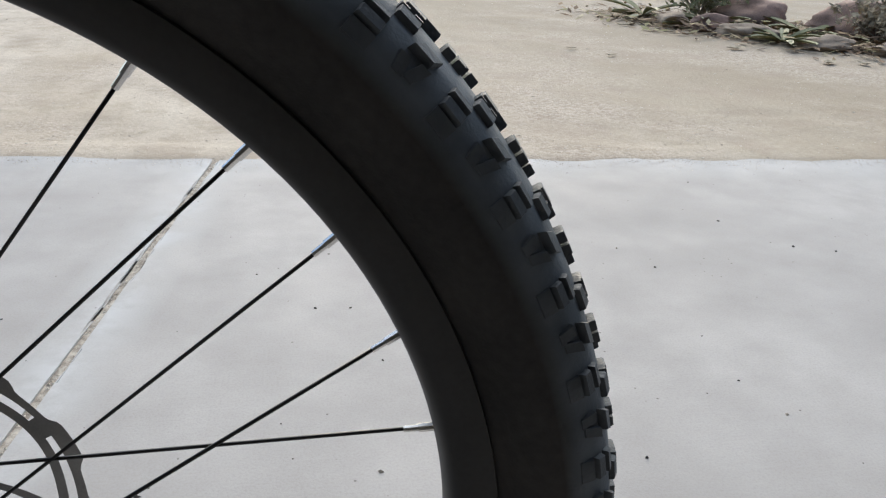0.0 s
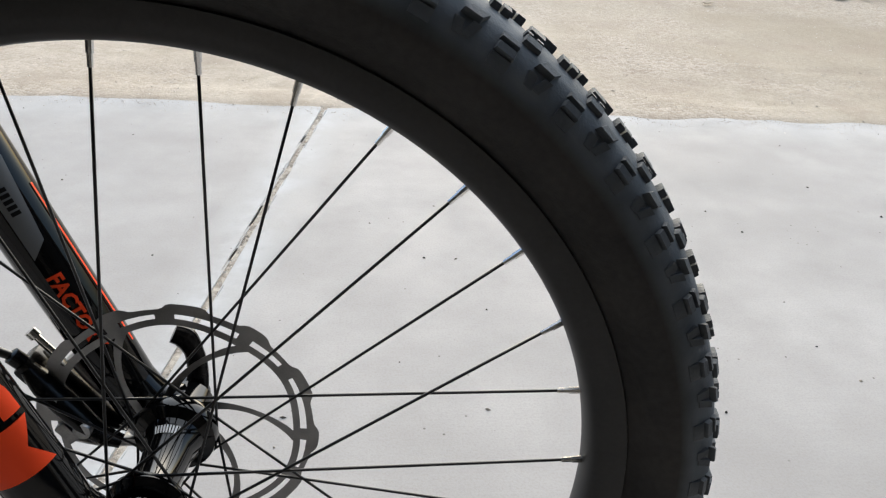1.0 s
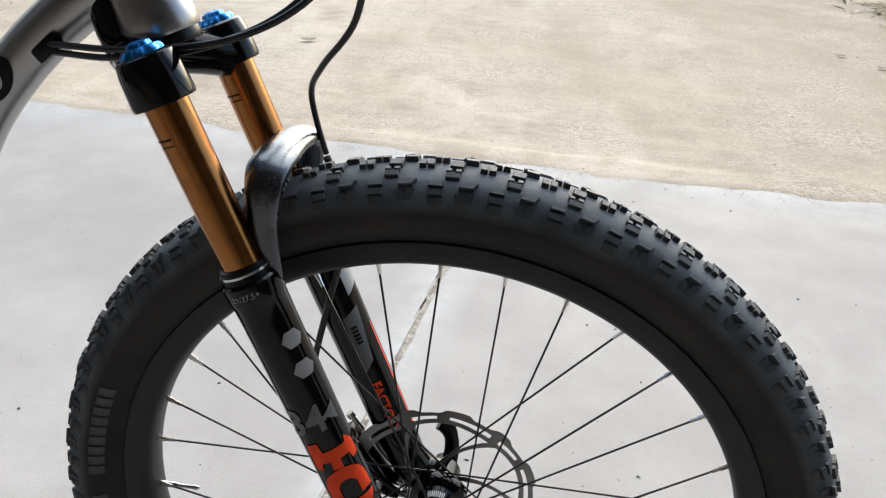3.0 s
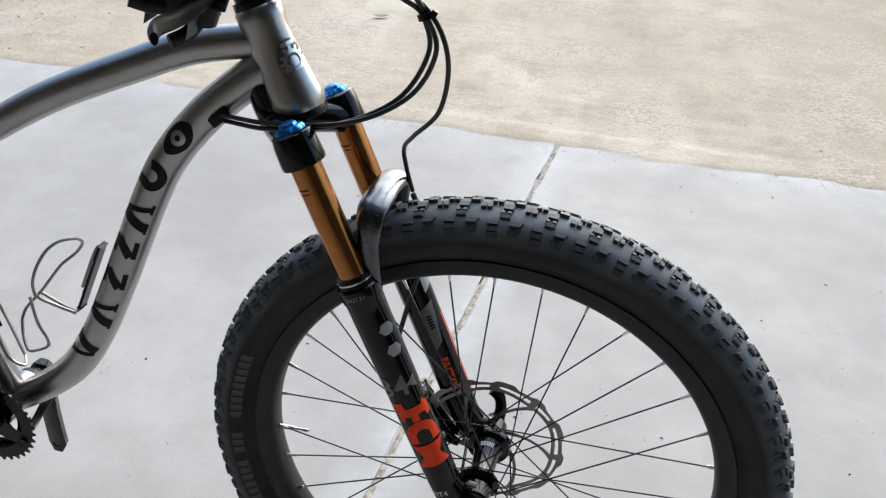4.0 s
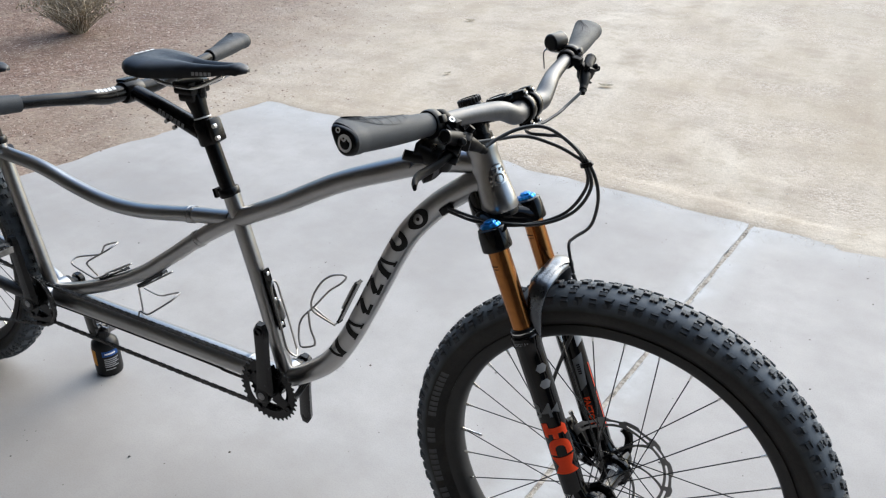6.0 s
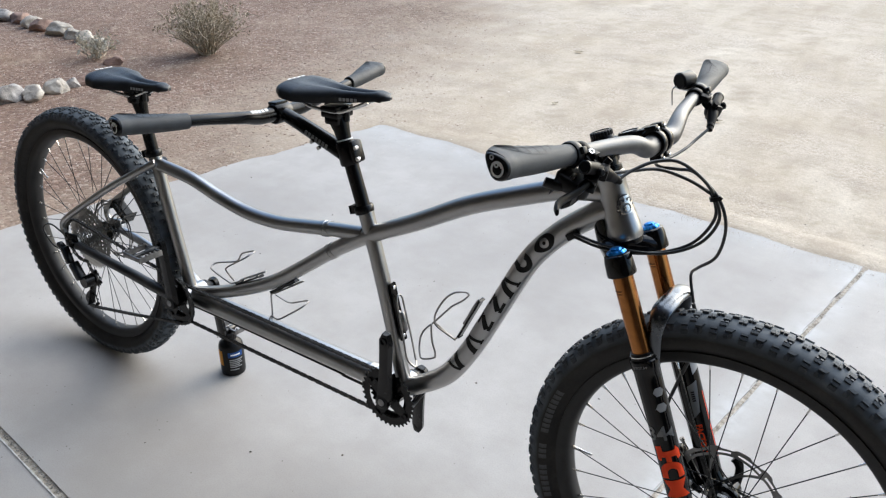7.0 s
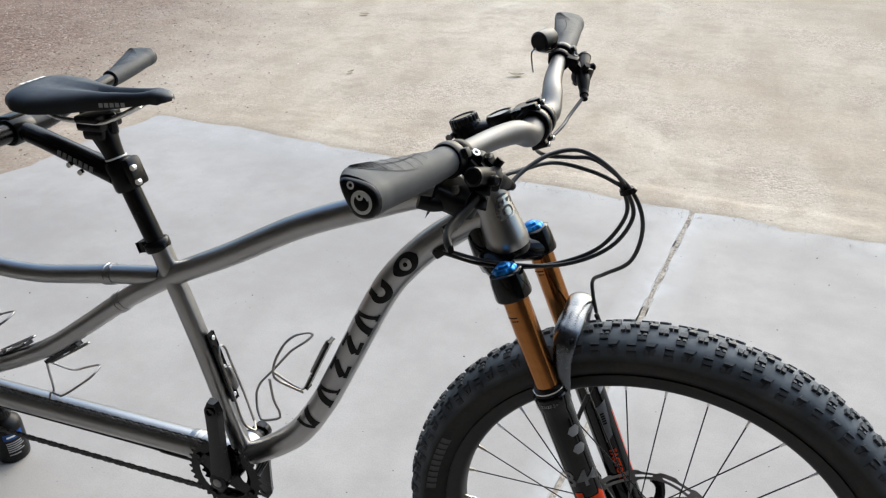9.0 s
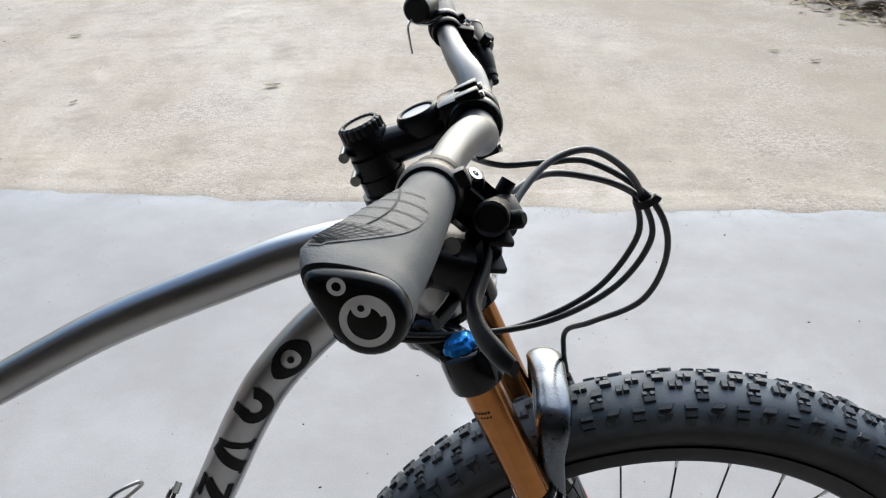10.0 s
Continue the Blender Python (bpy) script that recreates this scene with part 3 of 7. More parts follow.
ROCKS = [
    (-4.62, 0.90, 0.19, 0.14, 0.11, ROCK_DARK, "dark lava rock in the garden border"),
    (-4.55, 1.02, 0.17, 0.13, 0.1, ROCK_DARK, "dark lava rock in the garden border"),
    (-4.47, 1.15, 0.17, 0.14, 0.15, ROCK_MIX, "marbled grey and white rock in the border"),
    (-4.41, 1.27, 0.19, 0.13, 0.11, ROCK_PALE, "pale flat quartz rock in the border"),
    (-4.43, 1.42, 0.15, 0.13, 0.13, ROCK_PALE, "pale squarish rock in the border"),
    (-4.43, 1.53, 0.1, 0.09, 0.09, ROCK_MIX, "small grey rock in the border"),
    (-4.44, 1.62, 0.12, 0.1, 0.08, ROCK_RED, "low red-brown rock in the border"),
    (-4.47, 1.74, 0.15, 0.11, 0.09, ROCK_RED, "low red-brown rock in the border"),
    (-4.7, 2.01, 0.14, 0.1, 0.09, ROCK_RED, "low red-brown rock in the border"),
    (-5.22, 2.26, 0.13, 0.11, 0.09, ROCK_PALE, "small white rock in the far border"),
    (-5.46, 2.28, 0.16, 0.12, 0.12, ROCK_PALE, "white quartz rock in the far border"),
    (-5.62, 2.30, 0.17, 0.13, 0.11, ROCK_PALE, "white quartz rock in the far border"),
    (-5.8, 2.30, 0.2, 0.14, 0.14, ROCK_PALE, "pale rock in the far border"),
    (-6.02, 2.32, 0.2, 0.14, 0.14, ROCK_RED, "red-brown rock in the far border"),
    (-6.2, 2.33, 0.2, 0.15, 0.13, ROCK_PALE, "pale rock in the far border"),
    (-6.42, 2.35, 0.22, 0.15, 0.13, ROCK_RED, "flat brown rock in the far border"),
    (-6.62, 2.33, 0.2, 0.15, 0.13, ROCK_MIX, "grey rock in the far border"),
    (2.68, 4.98, 0.34, 0.22, 0.14, ROCK_TAN, "tan rock half buried among dry plants"),
    (2.95, 4.42, 0.4, 0.24, 0.14, ROCK_TAN, "tan rock among dry plants"),
    (3.2, 4.02, 0.34, 0.2, 0.12, ROCK_TAN, "tan rock among dry plants"),
    (3.5, 3.84, 0.36, 0.2, 0.11, ROCK_TAN, "tan rock at the plant bed"),
    (3.3, 5.1, 0.6, 0.4, 0.36, ROCK_RED, "large brown rock in the plant bed"),
    (3.75, 4.5, 0.6, 0.45, 0.36, ROCK_RED, "large brown rock in the plant bed"),
    (2.85, 4.72, 0.3, 0.2, 0.16, ROCK_RED, "brown rock under dry leaves"),
]
for i, (x, y, a, b_, c, mat, text) in enumerate(ROCKS):
    tagged(rock(i + 1, (x, y), (a, b_, c * 0.8), mat, i * 47 % 180), text, "rock", "border rocks" if x < 0 else "plant bed rocks")

CACTUS = material("barrel_cactus_skin", (0.09, 0.105, 0.02), 0.6, vary=0.3, scale=12)
SPINE = material("yellow_cactus_spine", (0.38, 0.28, 0.05), 0.6, vary=0.3, scale=30)


def barrel_cactus(x, y, r, h):
    ribs, rows, seg = 24, 22, 24 * 6
    bm = bmesh.new()
    rings = []
    for i in range(rows + 1):
        u = i / rows
        z = h * (0.02 + 0.98 * math.sin(u * math.pi / 2) ** 0.9)
        q = r * (0.5 + 0.5 * math.sin(min(1, u * 1.5) * math.pi / 2) ** 1.0) * math.cos(max(0, (u - 0.45) / 0.55) * math.pi / 2 * 0.97) ** 0.55
        rings.append([bm.verts.new((q * (1 + 0.09 * abs(math.cos(ribs * a / 2)) - 0.05) * math.cos(a), q * (1 + 0.09 * abs(math.cos(ribs * a / 2)) - 0.05) * math.sin(a), z)) for a in (math.tau * j / seg for j in range(seg))])
    for a, b in zip(rings, rings[1:]):
        for j in range(seg):
            bm.faces.new((a[j], a[(j + 1) % seg], b[(j + 1) % seg], b[j]))
    bm.faces.new(rings[-1])
    body = finish("barrel_cactus", bm, CACTUS)
    body.matrix_basis = pose(x, y, -0.01)
    rnd = random.Random(4)
    bm = bmesh.new()
    for k in range(ribs):
        for i in range(1, rows, 1):
            ring = rings_at(i / rows, r, h)
            a = math.tau * k / ribs
            o = Vector((ring[0] * 1.03 * math.cos(a), ring[0] * 1.03 * math.sin(a), ring[1]))
            for s in range(10):
                d = Vector((math.cos(a) * 0.7, math.sin(a) * 0.7, 0)) + Vector((rnd.uniform(-1, 1), rnd.uniform(-1, 1), rnd.uniform(-0.8, 0.8)))
                d = d.normalized() * rnd.uniform(0.02, 0.042)
                w = d.cross(Vector((rnd.random(), rnd.random(), rnd.random()))).normalized() * 0.0024
                bm.faces.new([bm.verts.new(o + w), bm.verts.new(o - w), bm.verts.new(o + d)])
    part("spines", bm, SPINE, body, "dense golden spines along the ribs", smooth=False)
    return tagged(body, "golden barrel cactus with ribs and yellow spines in the bed", "cactus")


def rings_at(u, r, h):
    z = h * (0.02 + 0.98 * math.sin(u * math.pi / 2) ** 0.9)
    q = r * (0.5 + 0.5 * math.sin(min(1, u * 1.5) * math.pi / 2) ** 1.0) * math.cos(max(0, (u - 0.45) / 0.55) * math.pi / 2 * 0.97) ** 0.55
    return q, z


barrel_cactus(-5.64, 1.45, 0.3, 0.54)

TWIG = material("dry_grey_twig", (0.4, 0.35, 0.27), 0.9, vary=0.4, scale=30)
DRYLEAF = material("dry_grey_leaf", (0.33, 0.28, 0.19), 0.85, vary=0.4, scale=40)
PALELEAF = material("silvery_leaf", (0.55, 0.52, 0.43), 0.8, vary=0.3, scale=40)
GREENLEAF = material("dusty_green_leaf", (0.11, 0.14, 0.055), 0.65, vary=0.4, scale=12, spread=((0.1, 0.11, 0.04), (0.32, 0.31, 0.15)))


def shrub(name, x, y, r, h, stems, twig, leaf, leaves, text, seed, leaf_size=0.012, category="shrub"):
    """Branching twigs with small leaves."""
    rnd = random.Random(seed)
    bm, bl = bmesh.new(), bmesh.new()
    for s in range(stems):
        a, lean = rnd.uniform(0, math.tau), rnd.uniform(0.1, 1.0) ** 0.7
        d = Vector((math.cos(a) * lean * r, math.sin(a) * lean * r, h * rnd.uniform(0.5, 1.0) * (1.15 - 0.5 * lean)))
        o = Vector((rnd.uniform(-0.04, 0.04), rnd.uniform(-0.04, 0.04), 0))
        mid = o + d * 0.5 + Vector((rnd.uniform(-1, 1), rnd.uniform(-1, 1), rnd.uniform(0, 1))) * 0.12 * r
        sweep(bm, [o, mid, o + d], [0.0045, 0.003, 0.001], seg=3, n=4, caps=False)
        for k in range(6):
            u = rnd.uniform(0.3, 1)
            p = o.lerp(mid, u * 2) if u < 0.5 else mid.lerp(o + d, u * 2 - 1)
            q = p + Vector((rnd.uniform(-1, 1), rnd.uniform(-1, 1), rnd.uniform(-0.2, 1))) * 0.28 * r
            sweep(bm, [p, p.lerp(q, 0.5) + Vector((0, 0, 0.01)), q], [0.0018, 0.0014, 0.0007], seg=3, n=2, caps=False)
            for j in range(leaves):
                c = p.lerp(q, rnd.uniform(0.3, 1.0)) + Vector((rnd.uniform(-1, 1), rnd.uniform(-1, 1), rnd.uniform(-1, 1))) * 0.02
                u1 = Vector((rnd.uniform(-1, 1), rnd.uniform(-1, 1), rnd.uniform(-1, 1))).normalized()
                u2 = u1.orthogonal().normalized()
                z = leaf_size * rnd.uniform(0.5, 1.2)
                bl.faces.new([bl.verts.new(c - u1 * z), bl.verts.new(c + u2 * z * 0.4), bl.verts.new(c + u1 * z), bl.verts.new(c - u2 * z * 0.4)])
    ob = finish(name, bm, twig)
    ob.matrix_basis = pose(x, y, -0.005)
    part("leaves", bl, leaf, ob, smooth=False)
    return tagged(ob, text, category)


shrub("dry_shrub", -4.42, 2.56, 0.32, 0.44, 120, TWIG, DRYLEAF, 4, "dry grey-brown twiggy desert shrub on bare soil", 11)
shrub("brittle_plant", -4.93, 2.04, 0.18, 0.2, 16, TWIG, PALELEAF, 4, "small silvery dry plant beside border rocks", 12, 0.018)
shrub("grey_tuft", -5.25, 1.22, 0.12, 0.1, 24, TWIG, PALELEAF, 6, "pale dry tuft at the foot of the cactus", 13, 0.014)
shrub("dry_bush", 3.05, 5.25, 0.4, 0.4, 40, TWIG, GREENLEAF, 6, "dusty half-dry bush behind the rocks", 14, 0.03)
shrub("dry_bush", 3.7, 4.2, 0.35, 0.32, 40, TWIG, DRYLEAF, 6, "dry brown bush among the rocks", 15, 0.03)


def rosette(x, y, r, seed, mat, text):
    """A low plant with broad pointed leaves that lie out from the middle."""
    rnd = random.Random(seed)
    base = None
    for k in range(11):
        a = k * 2.4 + rnd.uniform(-0.2, 0.2)
        length, lift = r * rnd.uniform(0.6, 1.15), rnd.uniform(0.02, 0.6)
        bm = bmesh.new()
        rows = []
        for i in range(7):
            u = i / 6
            w = 0.075 * r * math.sin(math.pi * (0.12 + 0.88 * (1 - u))) + 0.004
            c = Vector((math.cos(a), math.sin(a), 0)) * length * u + Vector((0, 0, 0.02 + length * lift * (u - 0.55 * u * u)))
            s = Vector((-math.sin(a), math.cos(a), 0))
            rows.append([bm.verts.new(c + s * w + Vector((0, 0, 0.25 * w))), bm.verts.new(c - Vector((0, 0, 0.3 * w))), bm.verts.new(c - s * w + Vector((0, 0, 0.25 * w)))])
        for p, q in zip(rows, rows[1:]):
            for j in range(2):
                bm.faces.new((p[j], p[j + 1], q[j + 1], q[j]))
        ret = bmesh.ops.solidify(bm, geom=bm.faces[:], thickness=0.006)
        if base is None:
            base = finish("agave", bm, mat)
            base.matrix_basis = pose(x, y, 0)
        else:
            part("leaf", bm, mat, base)
    return tagged(base, text, "plant")


rosette(2.62, 5.3, 0.34, 5, GREENLEAF, "low dusty green agave on sandy soil")
rosette(3.02, 4.15, 0.3, 6, GREENLEAF, "low dusty green agave on sandy soil")
rosette(2.9, 4.85, 0.32, 8, GREENLEAF, "low yellow-green agave among brown rocks")
rosette(3.35, 4.45, 0.36, 9, GREENLEAF, "low yellow-green agave among brown rocks")


def fallen_leaf(x, y, size, turn, seed):
    rnd = random.Random(seed)
    bm = bmesh.new()
    n = 9
    top = []
    for i in range(n + 1):
        u = i / n
        w = size * 0.24 * math.sin(math.pi * u) ** 0.8 + 0.0004
        z = 0.006 + 0.12 * size * (u - 0.5) ** 2 * 4 * rnd.uniform(0.6, 1.3)
        top.append([bm.verts.new((size * (u - 0.5), w, z + 0.3 * w)), bm.verts.new((size * (u - 0.5), 0, z)), bm.verts.new((size * (u - 0.5), -w, z + 0.3 * w))])
    for a, b in zip(top, top[1:]):
        for j in range(2):
            bm.faces.new((a[j], a[j + 1], b[j + 1], b[j]))
    bmesh.ops.solidify(bm, geom=bm.faces[:], thickness=0.001)
    ob = finish("fallen_leaf", bm, DRYLEAF)
    ob.matrix_basis = pose(x, y, ground_height(x, y), 0, 0, turn)
    return tagged(ob, "curled dry brown leaf lying on the sand", "leaf", "fallen leaves")


for k, (x, y, s, a) in enumerate([(1.78, 3.653, 0.07, 10), (1.626, 3.843, 0.06, 160), (-1.03, 3.22, 0.09, 15), (2.9, 3.5, 0.12, 40), (2.62, 3.95, 0.13, 5), (2.3, 4.85, 0.12, 170), (3.1, 3.5, 0.09, 100), (-2.35, 4.2, 0.08, 20), (-1.9, 3.0, 0.05, 60)]):
    fallen_leaf(x, y, s, a, k)

# ---------------------------------------------------------------- tandem bicycle
# Built upright: x forward, z up, the wheels' plane at y = 0, front contact at the origin; then leant on its prop.
bike = new("tandem_bicycle")
bike.empty_display_size = 0.2
bike.matrix_basis = Matrix.Translation((0, -0.018, 0.0004)) @ Matrix.Rotation(radians(-2.8245), 4, "X")
tagged(bike, "brushed titanium tandem mountain bike with fat knobbly tyres, standing on concrete", "bicycle")

HUB_F, HUB_R = Vector((0, 0, 0.3659)), Vector((-1.82, 0, 0.3715))
BB_F, BB_R = Vector((-0.702, 0, 0.322)), Vector((-1.408, 0, 0.32))
DOWN = Vector((0.391, 0, -0.9204))          # along the steerer, downwards
AHEAD = Vector((0.9204, 0, 0.391))          # square to it
HEAD = Vector((-0.245, 0, 0.835))
STEER = Matrix.Translation(HEAD) @ Matrix.Rotation(radians(-1.8), 4, -DOWN) @ Matrix.Translation(-HEAD)
Y = Vector((0, 1, 0))


def grounded(bm, m=None):
    """Flattens what would sink into the ground."""
    for v in bm.verts:
        p = m @ v.co if m else v.co
        low = 0.0494 * p.y + 0.0006
        if p.z < low:
            v.co.z += low - p.z


# ---- wheels
TYRE = [(0.312, 0.0185), (0.3185, 0.0225), (0.324, 0.0285), (0.331, 0.0335), (0.340, 0.0362), (0.349, 0.0352), (0.356, 0.0315), (0.3615, 0.0255), (0.3650, 0.0175), (0.3668, 0.009), (0.3674, 0.0)]


def sized(front):
    """The casing's profile: the front tyre is the fatter one."""
    k = 0.0065 if front else 0.0
    return [(r + k * min(1.0, max(0.0, (r - 0.312) / 0.05)), y * (1.03 if front else 1.0)) for r, y in TYRE]


GROW = [0.0]


def tyre_point(y):
    """Radius and slope of the casing at the width y."""
    ys = [q[1] for q in TYRE[4:]][::-1]
    rs = [q[0] for q in TYRE[4:]][::-1]
    return float(np.interp(abs(y), ys, rs)) + GROW[0]


def knob(bm, a, y, long, wide, heights, skew=0.0, lean=None):
    """One tread block on the casing at the angle a round the wheel; heights: over the inner and the outer edge."""
    r = tyre_point(y)
    e = 0.003
    slope = (tyre_point(abs(y) - e) - tyre_point(min(abs(y) + e, 0.0361))) / (2 * e)
    tilt = math.atan(slope) if lean is None else lean
    side = 1 if y >= 0 else -1
    base = []
    for lvl, f in ((0, 1.0), (0.8, 0.93), (1.0, 0.85)):
        for sx, sy in ((-1, -1), (1, -1), (1, 1), (-1, 1)):
            high = heights[0] if sy < 0 else heights[1]
            up_ = lvl * high if lvl else -0.004
            lx, ly = sx * long / 2 * f + skew * sy * wide / 2, sy * wide / 2 * f
            dy, dr = ly * math.cos(tilt) + up_ * math.sin(tilt), -ly * math.sin(tilt) + up_ * math.cos(tilt)
            q = a + lx / r
            base.append(bm.verts.new(((r + dr) * math.sin(q), side * (abs(y) + dy), (r + dr) * math.cos(q))))
    for k in (0, 4):
        for j in range(4):
            bm.faces.new((base[k + j], base[k + (j + 1) % 4], base[k + 4 + (j + 1) % 4], base[k + 4 + j]))
    bm.faces.new(base[8:])


def ring_profile(profile, seg):
    """Revolves (radius, y) pairs about the y axis."""
    return lathe(bmesh.new(), [(y, r) for r, y in profile], (0, 0, 0), (0, 1, 0), seg)


def wheel(name, hub, label, xf, rotor_y, front, valve):
    m = (xf or Matrix()) @ Matrix.Translation(hub)
    rim = [(0.3135, -0.0205), (0.3128, -0.0225), (0.304, -0.0225), (0.2955, -0.0202), (0.2905, -0.015), (0.2882, -0.007), (0.2878, 0), (0.2882, 0.007), (0.2905, 0.015), (0.2955, 0.0202), (0.304, 0.0225), (0.3128, 0.0225), (0.3135, 0.0205), (0.309, 0.0185), (0.305, 0.0), (0.309, -0.0185), (0.3135, -0.0205)]
    w = part(name, ring_profile(rim, 160), CARBON, bike, label, xf=m)
    prof = sized(front)
    GROW[0] = 0.006 if front else 0.0
    fine_ = []
    for p_, q_ in zip(prof, prof[1:]):
        fine_ += [p_, ((p_[0] + q_[0]) / 2, (p_[1] + q_[1]) / 2)]
    fine_.append(prof[-1])
    bm = ring_profile([(r, -y) for r, y in fine_] + [(r, y) for r, y in fine_[-2::-1]], 192)
    dust = bm.verts.layers.float.new("dust")
    for v in bm.verts:
        a = math.atan2(v.co.x, v.co.z)
        edge = 0.3425 + GROW[0] + 0.0025 * noise.noise(Vector((9 * math.sin(a), 9 * math.cos(a), v.co.y * 40)))
        v[dust] = min(1.0, max(0.0, (math.hypot(v.co.x, v.co.z) - edge) / 0.008 + 0.5))
    bm.transform(m)
    grounded(bm)
    part("tyre", bm, TYRESKIN, w, "wide black tyre casing with a dusty crown")
    bm = bmesh.new()
    n = 48
    h = math.tau / n
    for k in range(n):
        for s in (-1, 1):
            b = k * h - radians(2.0) + (0.0 if s < 0 else radians(1.6))
            # two centre blocks: one slit along, one plain
            for d in (-1, 1):
                knob(bm, b - radians(1.6) + d * 0.0034 / 0.375, s * 0.0058, 0.0058, 0.0088, (0.0050, 0.0044))
            knob(bm, b + radians(2.15), s * 0.0064, 0.0115, 0.0092, (0.0050, 0.0044), 0.08 * s)
            # one transition block with a nick towards the middle
            knob(bm, b + radians(1.85), s * 0.0200, 0.0118, 0.0056, (0.0042, 0.0036))
            for d in (-1, 1):
                knob(bm, b + radians(1.85) + d * 0.0037 / 0.371, s * 0.0146, 0.0048, 0.0044, (0.0038, 0.0042))
            # slit shoulder block
            knob(bm, b, s * 0.0278, 0.0125, 0.0040, (0.0034, 0.0038), 0.0, 0.62)
            knob(bm, b, s * 0.0322, 0.0125, 0.0048, (0.0040, 0.0032), 0.0, 0.72)
            knob(bm, b, s * 0.0352, 0.0128, 0.0070, (0.0026, 0.0003), 0.0, 1.05)
            # angled shoulder block on two splayed feet
            c = b + radians(3.75)
            knob(bm, c + 0.0014 / 0.36, s * 0.0272, 0.0120, 0.0062, (0.0040, 0.0046), 0.55 * s, 0.6)
            knob(bm, c + 0.0030 / 0.36, s * 0.0330, 0.0058, 0.0082, (0.0044, 0.0006), 0.35 * s, 0.85)
            knob(bm, c - 0.0042 / 0.36, s * 0.0336, 0.0060, 0.0074, (0.0038, 0.0006), -0.25 * s, 0.9)
    bm.transform(m)
    grounded(bm)
    part("tread", bm, RUBBER, w, "dusty knobbly rubber tread blocks")
    # sidewall print as plain bars
    me = None
    start = radians(-68) if front else radians(100)
    for k in range(26):
        if k in (9, 10, 14, 21):
            continue
        if me is None:
            bm = bmesh.new()
            wall_ = ((0.3280, 0.0318), (0.3345, 0.0353), (0.3420, 0.0374)) if front else ((0.3280, 0.0314), (0.3345, 0.0346), (0.3420, 0.0362))
            rows = [[bm.verts.new((r * math.sin(a), -yy - 0.0005, r * math.cos(a))) for r, yy in wall_] for a in (-0.0145, -0.005, 0.005, 0.0145)]
            for p, q in zip(rows, rows[1:]):
                for j in range(2):
                    bm.faces.new((p[j], p[j + 1], q[j + 1], q[j]))
            bar_ = part("print_bar", bm, SIDEPRINT, w, "faded grey bar of moulded lettering")
            me = bar_.data
        else:
            bar_ = new("print_bar", me)
            bar_.parent = w
        bar_.matrix_basis = m @ Matrix.Rotation(start - k * 0.0375, 4, "Y")
    # hub shell
    if front:
        prof = [(-0.054, 0.0), (-0.054, 0.0105), (-0.046, 0.0115), (-0.0455, 0.0215), (-0.041, 0.0255), (-0.037, 0.0255), (-0.033, 0.018), (-0.026, 0.0155), (0.012, 0.0165), (0.024, 0.021), (0.028, 0.0285), (0.034, 0.030), (0.04, 0.0285), (0.043, 0.022), (0.053, 0.0115), (0.054, 0.0)]
    else:
        prof = [(-0.072, 0.0), (-0.072, 0.0105), (-0.05, 0.017), (-0.018, 0.018), (-0.016, 0.028), (-0.01, 0.029), (-0.006, 0.02), (0.02, 0.018), (0.03, 0.029), (0.036, 0.029), (0.042, 0.02), (0.07, 0.0105), (0.072, 0.0)]
    part("hub", turned(prof, (0, 0, 0), (0, 1, 0), 48), LOWER, w, "gloss black hub shell", xf=m)
    if front:
        bm = bmesh.new()
        for k in range(9):
            a0 = radians(-28 + 6.4 * k)
            rr = 0.0203
            q = [bm.verts.new((r_ * math.sin(a), y_, r_ * math.cos(a))) for a, y_, r_ in ((a0, 0.0125, 0.0172), (a0 + radians(4), 0.0125, 0.0172), (a0 + radians(4), 0.0185, 0.0193), (a0, 0.0185, 0.0193))]
            bm.faces.new(q)
        part("hub_print", bm, WHITEPRINT, w, xf=m, smooth=False)
    # spokes and nipples
    flange = {1: (0.036 if front else 0.033, 0.0285), -1: (-0.0395 if front else -0.013, 0.0245)}
    meshes = {}
    phase = -0.42099 if front else 0.1
    for k in range(32):
        a = phase + k * math.tau / 32
        s = -1 if k % 2 == 0 else 1
        lead = 1 if k % 4 in (0, 3) else -1
        key = (s, lead)
        if key not in meshes:
            fy, fr = flange[s]
            b = lead * radians(80)
            p0 = Vector((fr * math.sin(b), fy, fr * math.cos(b)))
            p1 = Vector((0, s * 0.002, 0.2835))
            bm = bmesh.new()
            sweep(bm, [p0, p0.lerp(p1, 0.5), p1], 0.00105, seg=6, n=2)
            me = bpy.data.meshes.new("spoke")
            bm.to_mesh(me)
            me.materials.append(SPOKE)
            me.polygons.foreach_set("use_smooth", [True] * len(me.polygons))
            bm2 = bmesh.new()
            d = (p0 - p1).normalized()
            lathe(bm2, [(-0.006, 0.0), (-0.006, 0.0024), (0.003, 0.0023), (0.0032, 0.0018), (0.0105, 0.0017), (0.0115, 0.0)], p1, d, 8)
            me2 = bpy.data.meshes.new("nipple")
            bm2.to_mesh(me2)
            me2.materials.append(SILVER)
            me2.polygons.foreach_set("use_smooth", [True] * len(me2.polygons))
            me2.set_sharp_from_angle(angle=radians(40))
            meshes[key] = (me, me2)
            bm.free()
            bm2.free()
        for nm, me in zip(("spoke", "nipple"), meshes[key]):
            o = new(nm, me)
            o.parent = w
            o.matrix_basis = m @ Matrix.Rotation(a, 4, "Y")
    # valve
    d = Vector((math.sin(valve), 0, math.cos(valve)))
